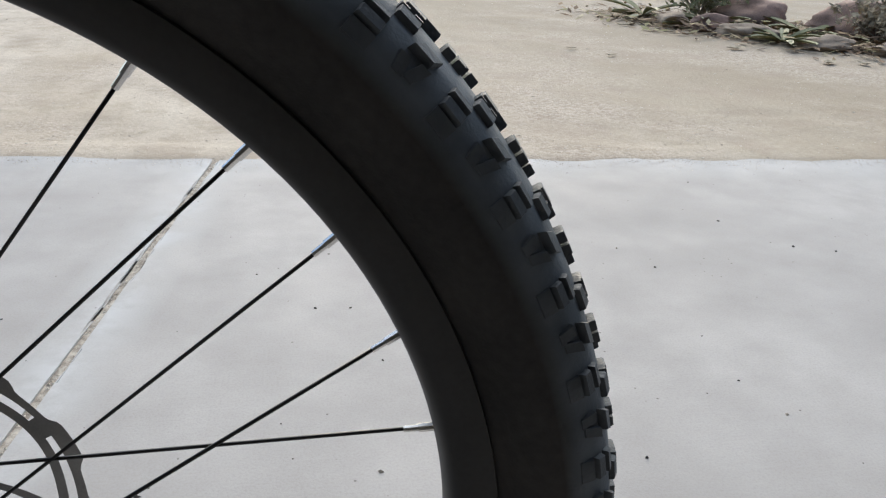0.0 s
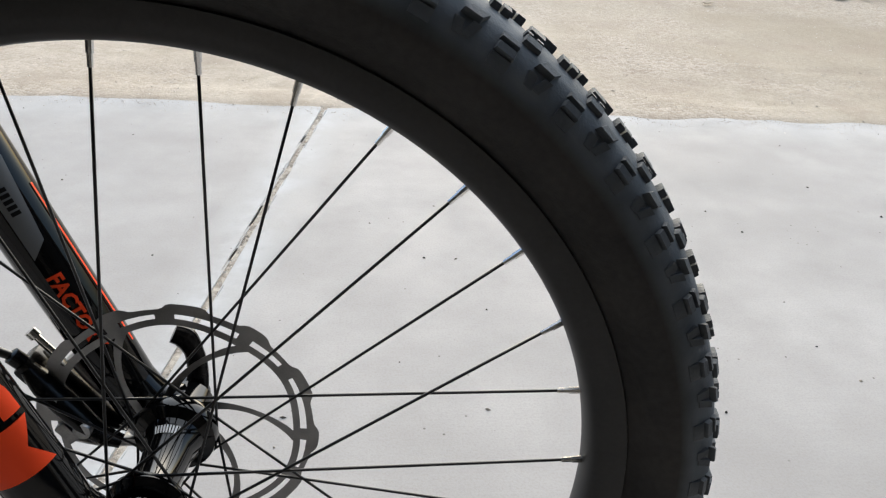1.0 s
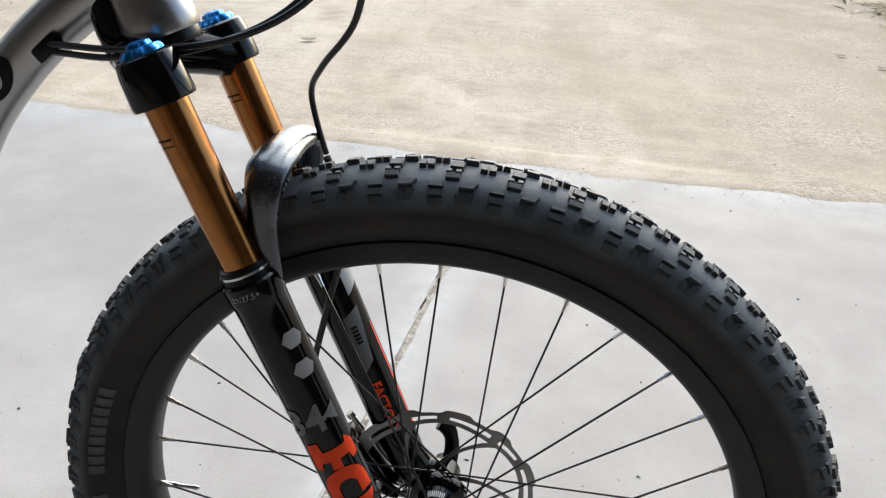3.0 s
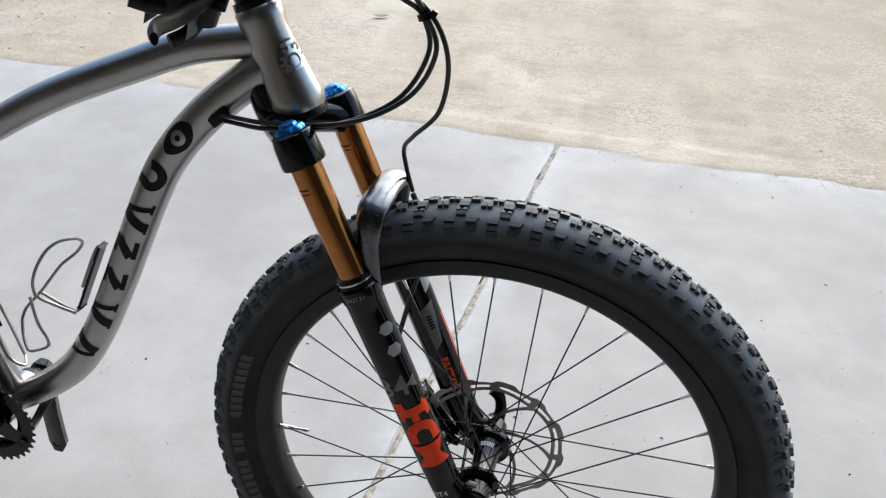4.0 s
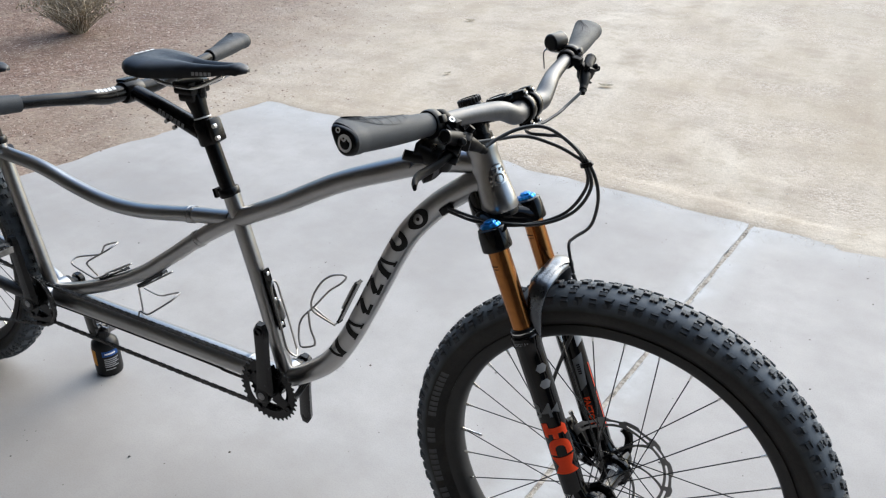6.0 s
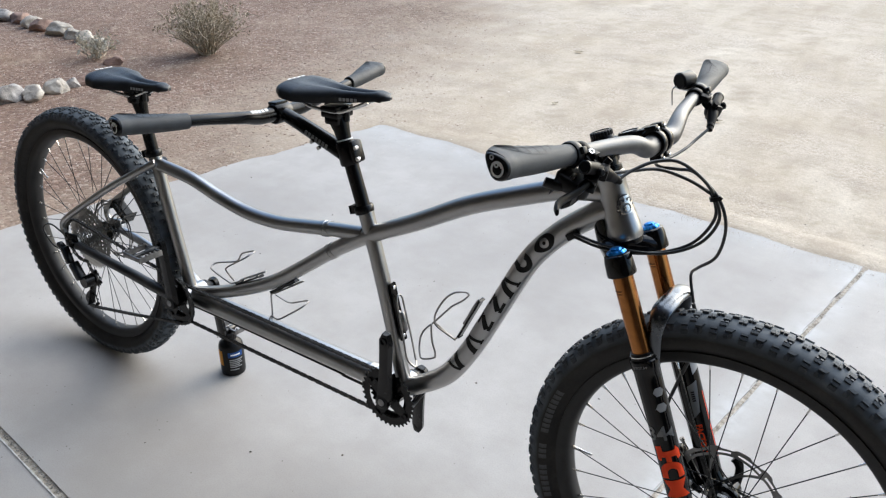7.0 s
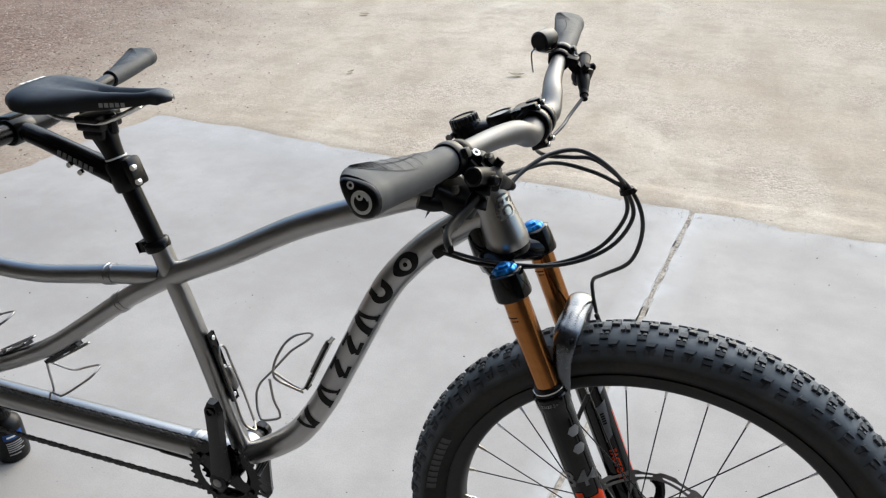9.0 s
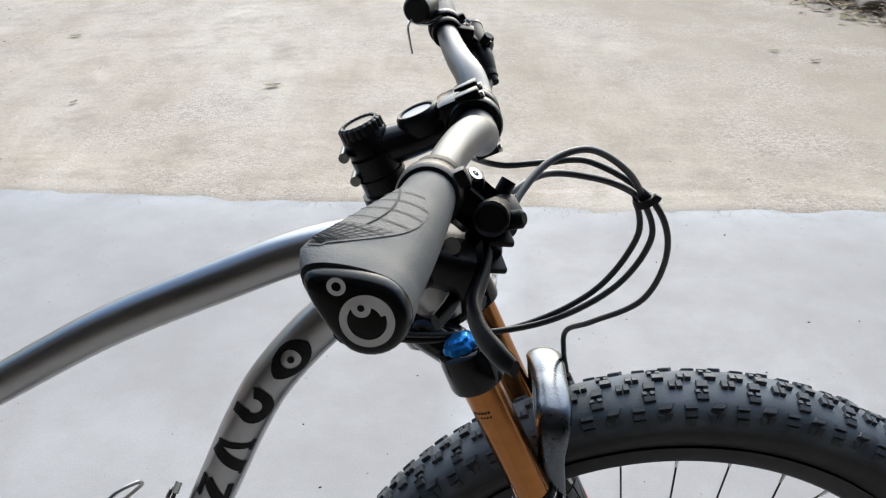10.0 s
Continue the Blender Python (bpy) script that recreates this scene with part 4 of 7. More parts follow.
    bm = lathe(bmesh.new(), [(0.0, 0.0), (0.0, 0.0032), (0.018, 0.0032), (0.019, 0.0022), (0.034, 0.002), (0.036, 0.0028), (0.041, 0.0022), (0.043, 0.0)], d * 0.287, -d, 10)
    part("valve", bm, SILVER, w, "silver tyre valve", xf=m)
    # brake rotor
    part("brake_rotor", rotor_mesh(rotor_y, 0.1015 if front else 0.0915), ROTOR, w, "wavy steel brake disc with cut-outs", xf=m)
    return w


def rotor_mesh(y, R):
    """A floating-looking disc: scalloped band with long and short slots on six curved arms, as one cut sheet."""
    bm = bmesh.new()
    n = 216
    in0, in1, out0 = R - 0.0180, R - 0.0128, R - 0.0088

    def step(a):
        w = math.sin(12 * a) + 0.35 * math.sin(6 * a + 0.6)
        return R - 0.0021 + 0.0021 * math.tanh(3.2 * w)

    def ring(a):
        bow = 0.0013 * math.cos(6 * a)
        return [in0 + bow, in1 + bow, out0 + 0.5 * bow, step(a)]
    grid = [[bm.verts.new((r * math.sin(a), y - 0.0009, r * math.cos(a))) for r in ring(a)] for a in (math.tau * i / n for i in range(n))]
    for i in range(n):
        p, q = grid[i], grid[(i + 1) % n]
        ph = i % 36
        for j in range(3):
            if j == 1 and (2 <= ph < 19 or 23 <= ph < 33):
                continue
            bm.faces.new((p[j], p[j + 1], q[j + 1], q[j]))
    # arms grow out of the band's inner edge and end on the carrier
    inner = [[bm.verts.new((r * math.sin(a), y - 0.0009, r * math.cos(a))) for r in (0.0165, 0.0265)] for a in (math.tau * i / 72 for i in range(72))]
    for i in range(72):
        p, q = inner[i], inner[(i + 1) % 72]
        bm.faces.new((p[0], p[1], q[1], q[0]))
    for k in range(6):
        top0 = (36 * k + 20) % n
        foot0 = (12 * k - 4) % 72
        rows = [[inner[(foot0 + e) % 72][1] for e in range(4)]]
        for i in range(1, 10):
            u = i / 10
            r = 0.0265 + (in0 - 0.0265) * u
            a_foot, a_top = math.tau * (12 * k - 2.5) / 72, math.tau * (36 * k + 22) / n
            a = a_foot + (a_top - a_foot) * (u ** 0.72)
            w = 0.0027 + 0.0022 * (2 * u - 1) ** 2
            rows.append([bm.verts.new((r * math.sin(a + e * w / r), y - 0.0009, r * math.cos(a + e * w / r))) for e in (-1, -0.33, 0.33, 1)])
        rows.append([grid[(top0 + e) % n][0] for e in (0, 1, 3, 4)])
        for p, q in zip(rows, rows[1:]):
            for j in range(3):
                bm.faces.new((p[j], p[j + 1], q[j + 1], q[j]))
    bmesh.ops.solidify(bm, geom=bm.faces[:], thickness=0.0018)
    return bm


wheel("front_wheel", HUB_F, "front wheel with deep matte black rim", STEER, 0.0440, True, radians(-92))
wheel_r = wheel("rear_wheel", HUB_R, "rear wheel with deep matte black rim", None, 0.056, False, radians(-60))


def knurled(profile, o, axis, lobes, depth):
    """A turned cap with a scalloped rim."""
    seg = lobes * 6
    bm = lathe(bmesh.new(), profile, o, axis, seg)
    o, ax = Vector(o), Vector(axis).normalized()
    s = ax.orthogonal().normalized()
    u = ax.cross(s)
    for v in bm.verts:
        d = v.co - o
        flat_ = d - ax * d.dot(ax)
        if flat_.length > 1e-6:
            a = math.atan2(flat_.dot(u), flat_.dot(s))
            v.co -= flat_ * depth * max(0.0, math.cos(lobes * a))
    return bm


# ---- fork
def fork_at(s, y=0.0, f=0.0):
    """A place on the right fork leg's line: s metres below the top cap, f ahead."""
    return Vector((-0.2250, y, 0.8222)) + DOWN * s + AHEAD * f


LEG = 0.0655
bm = bmesh.new()
for s in (-1, 1):
    # lower leg with its collar, slimmer towards the foot
    lathe(bm, [(0.184, 0.0), (0.184, 0.0225), (0.186, 0.0242), (0.200, 0.0242), (0.204, 0.0228), (0.222, 0.0222), (0.33, 0.0212), (0.44, 0.0205), (0.485, 0.0195), (0.503, 0.0175), (0.511, 0.012), (0.512, 0.0)], Vector((-0.2250, s * LEG, 0.8222)), DOWN, 40)
    # dropout boss
    hub = HUB_F + Vector((0, s * 0.062, 0))
    lathe(bm, [(-0.0125, 0.0), (-0.0125, 0.0165), (-0.01, 0.0185), (0.01, 0.0185), (0.0125, 0.0165), (0.0125, 0.0)], hub, (0, 1, 0), 28)
    sweep(bm, [fork_at(0.47, s * LEG), fork_at(0.497, s * 0.064, 0.008), hub + Vector((-0.006, 0, 0.004)), hub], [0.0195, 0.0185, 0.0165, 0.015], seg=20)
lowers = part("fork", bm, LOWER, bike, "black suspension fork lower legs", xf=STEER)
# arch over the tyre, ahead of the legs
bm = bmesh.new()
arch_half = [(0.213, 0.062, 0.010), (0.180, 0.0625, 0.019), (0.150, 0.061, 0.027), (0.125, 0.0575, 0.0375), (0.112, 0.046, 0.043), (0.108, 0.024, 0.0455)]
arch_pts = [fork_at(a, -b, c) for a, b, c in arch_half] + [fork_at(0.107, 0, 0.046)] + [fork_at(a, b, c) for a, b, c in arch_half[::-1]]
sweep(bm, arch_pts, [0.008, 0.0098, 0.0118, 0.0150, 0.0175, 0.0178, 0.0165, 0.0178, 0.0175, 0.0150, 0.0118, 0.0098, 0.008], seg=20, squash=0.5, up=AHEAD)
part("fork_arch", bm, ARCHSHEEN, lowers, "black arch over the tyre, lightened for sky sheen", xf=STEER)
for s in (-1, 1):
    top = Vector((-0.2250, s * LEG, 0.8222))
    part("stanchion", turned([(0.02, 0.0), (0.02, 0.017), (0.2, 0.017), (0.2, 0.0)], top, DOWN, 40), GOLD, lowers, "gold anodised stanchion tube", xf=STEER)
    part("wiper_seal", turned([(0.172, 0.0172), (0.1725, 0.0195), (0.176, 0.0205), (0.1845, 0.0205), (0.1845, 0.0172)], top, DOWN, 36), PLASTIC, lowers, xf=STEER)
    part("seal_ring", turned([(0.1765, 0.0206), (0.1765, 0.0213), (0.1785, 0.0213), (0.1785, 0.0206)], top, DOWN, 36), SILVER, lowers, xf=STEER)
    part("crown_cap", turned([(0.001, 0.0), (0.001, 0.0185), (0.003, 0.0215), (0.012, 0.0232), (0.034, 0.0245), (0.0375, 0.0238), (0.038, 0.0172)], top, DOWN, 36), LOWER, lowers, "gloss black crown end", xf=STEER)
    bm = knurled([(-0.009, 0.0), (-0.009, 0.006), (-0.0075, 0.0088), (-0.0045, 0.0098), (-0.004, 0.0140), (-0.001, 0.0165), (0.0014, 0.0165)], top, DOWN, 8, 0.1)
    part("adjuster_knob", bm, BLUE, lowers, "blue anodised adjuster knob", xf=STEER)
    # small print round the stanchion
    fine = [top + DOWN * d for d in (0.05, 0.1, 0.16)]
    bm = bmesh.new()
    for i in range(6):
        bmesh.ops.create_grid(bm, x_segments=2, y_segments=1, size=0.5, matrix=Matrix.Translation((0.0028 * i - 0.007, 0.0, 0)) @ Matrix.Diagonal((0.0020, 0.0016, 1, 1)))
        bmesh.ops.create_grid(bm, x_segments=2, y_segments=1, size=0.5, matrix=Matrix.Translation((0.0028 * i - 0.007, 0.005, 0)) @ Matrix.Diagonal((0.0018 if i < 4 else 0.0005, 0.0012, 1, 1)))
    part("stanchion_print", wrap(bm, fine, 0.017, 0.012, radians(205)), INK, lowers, xf=STEER)
# crown bridge and steerer
bm = bmesh.new()
for s in (-1, 1):
    sweep(bm, [fork_at(0.028, s * 0.058), fork_at(0.018, s * 0.04, -0.012), fork_at(0.004, s * 0.018, -0.032), fork_at(0.0, 0, -0.04)], [0.019, 0.0185, 0.02, 0.022], seg=20, squash=1.0, up=AHEAD)
lathe(bm, [(-0.05, 0.0), (-0.05, 0.02), (-0.022, 0.023), (0.0, 0.0235), (0.02, 0.02), (0.028, 0.012), (0.028, 0.0)], fork_at(0.0, 0, -0.042), DOWN, 28)
part("crown", bm, LOWER, lowers, "gloss black fork crown", xf=STEER)
# axle, caliper, quick lever
part("axle_end", turned([(-0.078, 0.0), (-0.078, 0.006), (-0.0745, 0.009), (-0.074, 0.0125), (-0.05, 0.0125), (-0.05, 0.0)], HUB_F, (0, 1, 0), 24), SATIN, lowers, "black axle end", xf=STEER)
lever_pts = [HUB_F + Vector(q) for q in ((0.004, 0.081, 0.004), (0.006, 0.082, 0.022), (0.0045, 0.082, 0.038), (-0.001, 0.082, 0.050), (-0.009, 0.081, 0.0545))]
bm = tube(lever_pts, [0.0052, 0.0046, 0.0044, 0.0056, 0.0048], 14, squash=1.75)
lathe(bm, [(0.07, 0.0), (0.07, 0.013), (0.086, 0.013), (0.089, 0.010), (0.089, 0.0)], HUB_F, (0, 1, 0), 20)
part("axle_lever", bm, SATIN, lowers, "black curved axle lever", xf=STEER)
# caliper astride the disc behind the left leg, on a cut-out bracket
def at_hub(x, y, z):
    return HUB_F + Vector((x, y, z))


CAL = Vector((0.052, 0, -0.0665)).normalized()      # the caliper's long axis, down and ahead
bm = bmesh.new()
for yy, th in ((0.041, 0.014), (0.0605, 0.015)):
    sweep(bm, [at_hub(-0.099, yy, 0.050), at_hub(-0.090, yy, 0.036), at_hub(-0.074, yy, 0.014), at_hub(-0.058, yy, -0.006), at_hub(-0.043, yy, -0.014)], [0.008, 0.0125, 0.0125, 0.0095, 0.0065], seg=16, squash=0.62)
block(bm, axes(at_hub(-0.099, 0.051, 0.046), CAL, AHEAD), (0.016, 0.030, 0.014), 0.004)
block(bm, axes(at_hub(-0.073, 0.051, 0.004), CAL, AHEAD), (0.03, 0.030, 0.006), 0.002)
lathe(bm, [(-0.004, 0.0), (-0.004, 0.0062), (0.006, 0.0062), (0.007, 0.004), (0.007, 0.0)], at_hub(-0.106, 0.044, 0.054), (-0.6, -0.2, 0.8), 14)
cal = part("brake_caliper", bm, SATIN, lowers, "black two-piston front brake caliper", xf=STEER)
for q in ((-0.085, 0.0325, 0.026), (-0.066, 0.0325, 0.002)):
    part("piston_cap", turned([(-0.002, 0.0), (-0.002, 0.0062), (0.001, 0.0072), (0.004, 0.0072), (0.004, 0.0)], at_hub(*q), (0, 1, 0), 18), STEEL, cal, "round steel piston cap", xf=STEER)
for q in ((-0.094, 0.058, 0.060), (-0.040, 0.058, -0.018)):
    part("caliper_bolt", turned([(-0.012, 0.0), (-0.012, 0.0045), (-0.006, 0.0045), (-0.006, 0.0028), (0.012, 0.0028), (0.012, 0.0)], at_hub(*q), CAL, 12), SILVER, cal, xf=STEER)
bm = bmesh.new()
sweep(bm, [at_hub(-0.078, 0.062, 0.046), at_hub(-0.066, 0.0625, 0.028), at_hub(-0.048, 0.063, 0.004), at_hub(-0.036, 0.063, -0.014)], [0.005, 0.0062, 0.0062, 0.005], seg=12, squash=0.8)
sweep(bm, [at_hub(-0.082, 0.052, -0.018), at_hub(-0.06, 0.052, -0.023), at_hub(-0.036, 0.053, -0.023)], [0.0042, 0.0042, 0.0042], seg=10, squash=0.8)
block(bm, axes(at_hub(-0.079, 0.0405, -0.004), CAL, AHEAD), (0.017, 0.010, 0.010), 0.002)
part("caliper_bracket", bm, STEEL, lowers, "grey alloy caliper bracket", xf=STEER)

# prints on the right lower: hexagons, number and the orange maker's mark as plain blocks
right_low = [Vector((-0.2250, -LEG, 0.8222)) + DOWN * d for d in np.linspace(0.2, 0.51, 16)]
left_low = [Vector((-0.2250, LEG, 0.8222)) + DOWN * d for d in np.linspace(0.2, 0.51, 16)]
SIDE = math.pi  # facing -y


def hexagon(cx, cy, r):
    return [(cx + r * math.cos(radians(60 * k)), cy + 0.85 * r * math.sin(radians(60 * k))) for k in range(6)]


def decal(name, bm, mat, along, around, turn=0.0, path=right_low, radius=0.0216, label="", lift=0.0005):
    return part(name, wrap(bm, path, radius, along, around, turn, lift=lift), mat, lowers, label, xf=STEER)


decal("grey_hexagon", flat([hexagon(0, 0, 0.0100)]), GREYPRINT, 0.041, SIDE - 0.95, radius=0.0222, lift=0.0004)
decal("grey_hexagon", flat([hexagon(0, 0, 0.0100)]), GREYPRINT, 0.069, SIDE - 0.9, radius=0.0218, lift=0.0005)
decal("fork_number", letters("34", 0.0255, bold=0.03), DARKGREY, 0.116, SIDE + 0.0, 180.0, radius=0.0218)
decal("grey_arrow", flat([[(-0.006, -0.009), (0.008, 0.0), (-0.006, 0.009)]]), DARKGREY, 0.116, SIDE - 1.05, radius=0.0218)
comb = [(-0.021, -0.002), (-0.021, 0.012), (-0.014, 0.014), (-0.012, 0.007), (-0.003, 0.007), (-0.003, 0.016), (0.006, 0.016), (0.006, 0.007), (0.013, 0.007), (0.015, 0.014), (0.021, 0.012), (0.021, -0.013), (0.010, -0.014), (0.009, -0.004), (-0.012, -0.004), (-0.014, -0.010)]
decal("orange_comb", flat([comb]), ORANGE, 0.151, SIDE - 0.5, radius=0.0217, label="bright orange plain comb-like block")
decal("orange_arch", flat(arch(16, 0.0085, 0.0205, radians(170), radians(370), 0, 0.004) + [[(-0.0205, 0.004), (-0.0085, 0.004), (-0.0085, 0.014), (-0.0205, 0.014)], [(0.0085, 0.004), (0.0205, 0.004), (0.0205, 0.014), (0.0085, 0.014)]]), ORANGE, 0.184, SIDE - 0.48, radius=0.0215, label="bright orange plain arch")
decal("orange_hourglass", flat([[(-0.021, -0.016), (-0.005, -0.016), (0.0, -0.008), (0.005, -0.016), (0.021, -0.016), (0.011, 0.0), (0.021, 0.016), (0.005, 0.016), (0.0, 0.008), (-0.005, 0.016), (-0.021, 0.016), (-0.011, 0.0)]]), ORANGE, 0.218, SIDE - 0.46, radius=0.0214, label="bright orange plain hourglass")
decal("foot_print", letters("FIT4", 0.0075), WHITEPRINT, 0.279, SIDE + 0.1, 180.0, radius=0.0206)
bm = letters("29/27.5+", 0.0048, 0.0012)
collar_path = [Vector((-0.2250, -LEG, 0.8222)) + DOWN * d for d in (0.17, 0.19, 0.215)]
part("size_print", wrap(bm, collar_path, 0.0243, 0.0235, SIDE - 0.1, 180.0), GREYPRINT, lowers, xf=STEER)
# left lower: orange box word, and a stripe painted as the leg's edge reflection
decal("orange_word", letters("FACTORY", 0.0098, bold=0.05), ORANGE, 0.199, SIDE - 0.42, 90.0, left_low, 0.0216, "orange printed word")
decal("orange_reflection", flat([[(-0.0009, -0.04), (0.0009, -0.04), (0.0009, 0.09), (-0.0009, 0.09)]]), ORANGE, 0.15, SIDE - 1.5, 0.0, left_low, 0.0216, "thin orange stripe painted for a reflection")
decal("grey_panel", flat([[(-0.009, -0.03), (0.010, -0.022), (0.010, 0.04), (-0.002, 0.03)]]), DARKGREY, 0.115, SIDE - 0.7, 0.0, left_low, 0.0217)
decal("grey_slant", flat([[(-0.011, -0.021), (0.011, -0.010), (0.011, 0.021), (-0.011, 0.010)]]), GREYPRINT, 0.052, SIDE - 1.4, 0.0, left_low, 0.0222)
bm = bmesh.new()
for i in range(5):
    bmesh.ops.create_grid(bm, x_segments=1, y_segments=1, size=0.5, matrix=Matrix.Translation((0.0, 0.0042 * i, 0)) @ Matrix.Diagonal((0.006, 0.0028, 1, 1)))
decal("small_print", bm, INK, 0.105, SIDE - 0.55, 0.0, left_low, 0.0223)

# ---- frame
FT = [  # name, points, radius at each point
    ("top_tube", [(-0.285, 0, 0.893), (-0.36, 0, 0.8774), (-0.435, 0, 0.8484), (-0.55, 0, 0.7985), (-0.675, 0, 0.7288), (-0.80, 0, 0.6632), (-0.90, 0, 0.598), (-0.985, 0, 0.534), (-1.08, 0, 0.466), (-1.182, 0, 0.410), (-1.291, 0, 0.363), (-1.40, 0, 0.326)], [0.0190, 0.0192, 0.0192, 0.0190, 0.0186, 0.0180, 0.0172, 0.017, 0.017, 0.017, 0.0165, 0.0165]),
    ("rear_top_tube", [(-0.81, 0, 0.664), (-0.914, 0, 0.6468), (-0.985, 0, 0.6327), (-1.075, 0, 0.6176), (-1.167, 0, 0.6156), (-1.265, 0, 0.6307), (-1.367, 0, 0.6538), (-1.485, 0, 0.663)], 0.0162),
    ("down_tube", [(-0.262, 0, 0.872), (-0.30, 0, 0.846), (-0.352, 0, 0.802), (-0.399, 0, 0.748), (-0.429, 0, 0.698), (-0.465, 0, 0.622), (-0.497, 0, 0.553), (-0.532, 0, 0.483), (-0.575, 0, 0.416), (-0.622, 0, 0.372), (-0.682, 0, 0.331), (-0.705, 0, 0.318)], [0.0215] * 8 + [0.022, 0.0215, 0.02, 0.019]),
    ("boom_tube", [(-0.70, 0, 0.321), (-1.05, 0, 0.319), (-1.408, 0, 0.316)], 0.0252),
    ("front_seat_tube", [(-0.809, 0, 0.727), (-0.752, 0, 0.545), (-0.697, 0, 0.34)], 0.0170),
    ("rear_seat_tube", [(-1.503, 0, 0.69), (-1.455, 0, 0.50), (-1.406, 0, 0.318)], 0.0158),
]
bm = turned([(-0.003, 0.0), (-0.003, 0.0232), (0.0, 0.0252), (0.012, 0.0252), (0.018, 0.0238), (0.055, 0.0255), (0.085, 0.0288), (0.098, 0.0305), (0.110, 0.0305), (0.113, 0.029), (0.113, 0.0)], HEAD - DOWN * 0.098, DOWN, 48)
frame_root = part("frame", bm, TITANIUM, bike, "brushed titanium frame with curved tubes")
for nm, pts_, rad in FT:
    part(nm, tube(pts_, rad, 28, n=10), TITANIUM, frame_root)
for c, half in ((BB_F, 0.0365), (BB_R, 0.0365)):
    part("bottom_bracket_shell", turned([(-half, 0.0), (-half, 0.0235), (half, 0.0235), (half, 0.0)], c, (0, 1, 0), 32), TITANIUM, frame_root)
# sleeves where the frame comes apart
for a, b, r in (((-0.905, 0, 0.6488), (-0.928, 0, 0.6438), 0.0184), ((-0.892, 0, 0.6035), (-0.912, 0, 0.5895), 0.0188)):
    a, b = Vector(a), Vector(b)
    part("coupling", turned([(0, 0.0), (0, r - 0.001), (0.002, r), (0.008, r), (0.009, r - 0.0012), (0.011, r - 0.0012), (0.012, r), (0.02, r), (0.022, r - 0.002), (0.022, 0.0)], a, b - a, 28), TITANIUM, frame_root, "machined titanium tube coupling")
a, b = Vector((-0.775, 0, 0.3207)), Vector((-0.80, 0, 0.3205))
part("coupling", turned([(0, 0.0), (0, 0.0258), (0.002, 0.0270), (0.01, 0.0270), (0.011, 0.0258), (0.013, 0.0258), (0.014, 0.0270), (0.024, 0.0270), (0.026, 0.0258), (0.026, 0.0)], a, b - a, 28), TITANIUM, frame_root, "machined titanium tube coupling")
part("boom_cable", tube([(-0.735, -0.012, 0.2915), (-0.86, -0.010, 0.2895), (-0.885, -0.010, 0.2925), (-1.1, -0.010, 0.2925), (-1.36, -0.010, 0.2905), (-1.40, -0.012, 0.290)], 0.0034, 10), HOSE, frame_root, "black cable run under the boom tube")
# stays and dropouts
for s in (-1, 1):
    part("seat_stay", tube([(-1.485, s * 0.012, 0.672), (-1.53, s * 0.034, 0.643), (-1.62, s * 0.054, 0.588), (-1.75, s * 0.066, 0.503), (-1.845, s * 0.07, 0.438), (-1.868, s * 0.07, 0.408), (-1.855, s * 0.07, 0.38)], [0.0095, 0.0095, 0.0095, 0.009, 0.009, 0.0085, 0.008], 16), TITANIUM, frame_root)
    part("chain_stay", tube([(-1.42, s * 0.03, 0.316), (-1.47, s * 0.05, 0.327), (-1.58, s * 0.058, 0.343), (-1.72, s * 0.068, 0.360), (-1.835, s * 0.071, 0.369)], [0.0145, 0.0145, 0.014, 0.0125, 0.0105], 16), TITANIUM if s > 0 else TI_BAR, frame_root)
    bm = boxed(axes(HUB_R + Vector((-0.012, s * 0.072, 0.002)), (1, 0, 0.1), (0, 0, 1)), (0.06, 0.007, 0.045), 0.003)
    lathe(bm, [(-0.007, 0.0), (-0.007, 0.012), (0.007, 0.012), (0.007, 0.0)], HUB_R + Vector((0, s * 0.075, 0)), (0, 1, 0), 20)
    part("dropout", bm, SATIN if s < 0 else TITANIUM, frame_root)
part("rear_caliper", boxed(axes(HUB_R + Vector((0.06, 0.055, 0.075)), (-0.8, 0, 0.6), (0, 1, 0)), (0.06, 0.03, 0.032), 0.006), SATIN, frame_root, "black rear brake caliper")
part("stay_bridge", tube([(-1.56, -0.045, 0.618), (-1.56, 0.045, 0.618)], 0.006, 12), TITANIUM, frame_root)

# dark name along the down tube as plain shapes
fine_dt = spline([Vector(q) for q in FT[2][1]], 10)


def name_shape(along, shapes, around=SIDE):
    shapes = [[(0.84 * a, 0.96 * b) for a, b in q] for q in shapes]
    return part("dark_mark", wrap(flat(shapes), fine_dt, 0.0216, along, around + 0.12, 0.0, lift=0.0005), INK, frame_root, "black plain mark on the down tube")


def place_on(path, target):
    best, acc, d = 1e9, 0.0, 0.0
    for a, b in zip(path, path[1:]):
        e = (a - Vector(target)).length
        if e < best:
            best, d = e, acc
        acc += (b - a).length
    return d


marks = [(-0.378, 0, 0.778), (-0.414, 0, 0.722), (-0.443, 0, 0.673), (-0.470, 0, 0.623), (-0.496, 0, 0.575), (-0.524, 0, 0.523), (-0.557, 0, 0.464)]


def bar_shape(p, q, w):
    """A straight bar between two places."""
    d = Vector((q[0] - p[0], q[1] - p[1])).normalized() * w / 2
    return [(p[0] - d.y, p[1] + d.x), (p[0] + d.y, p[1] - d.x), (q[0] + d.y, q[1] - d.x), (q[0] - d.y, q[1] + d.x)]


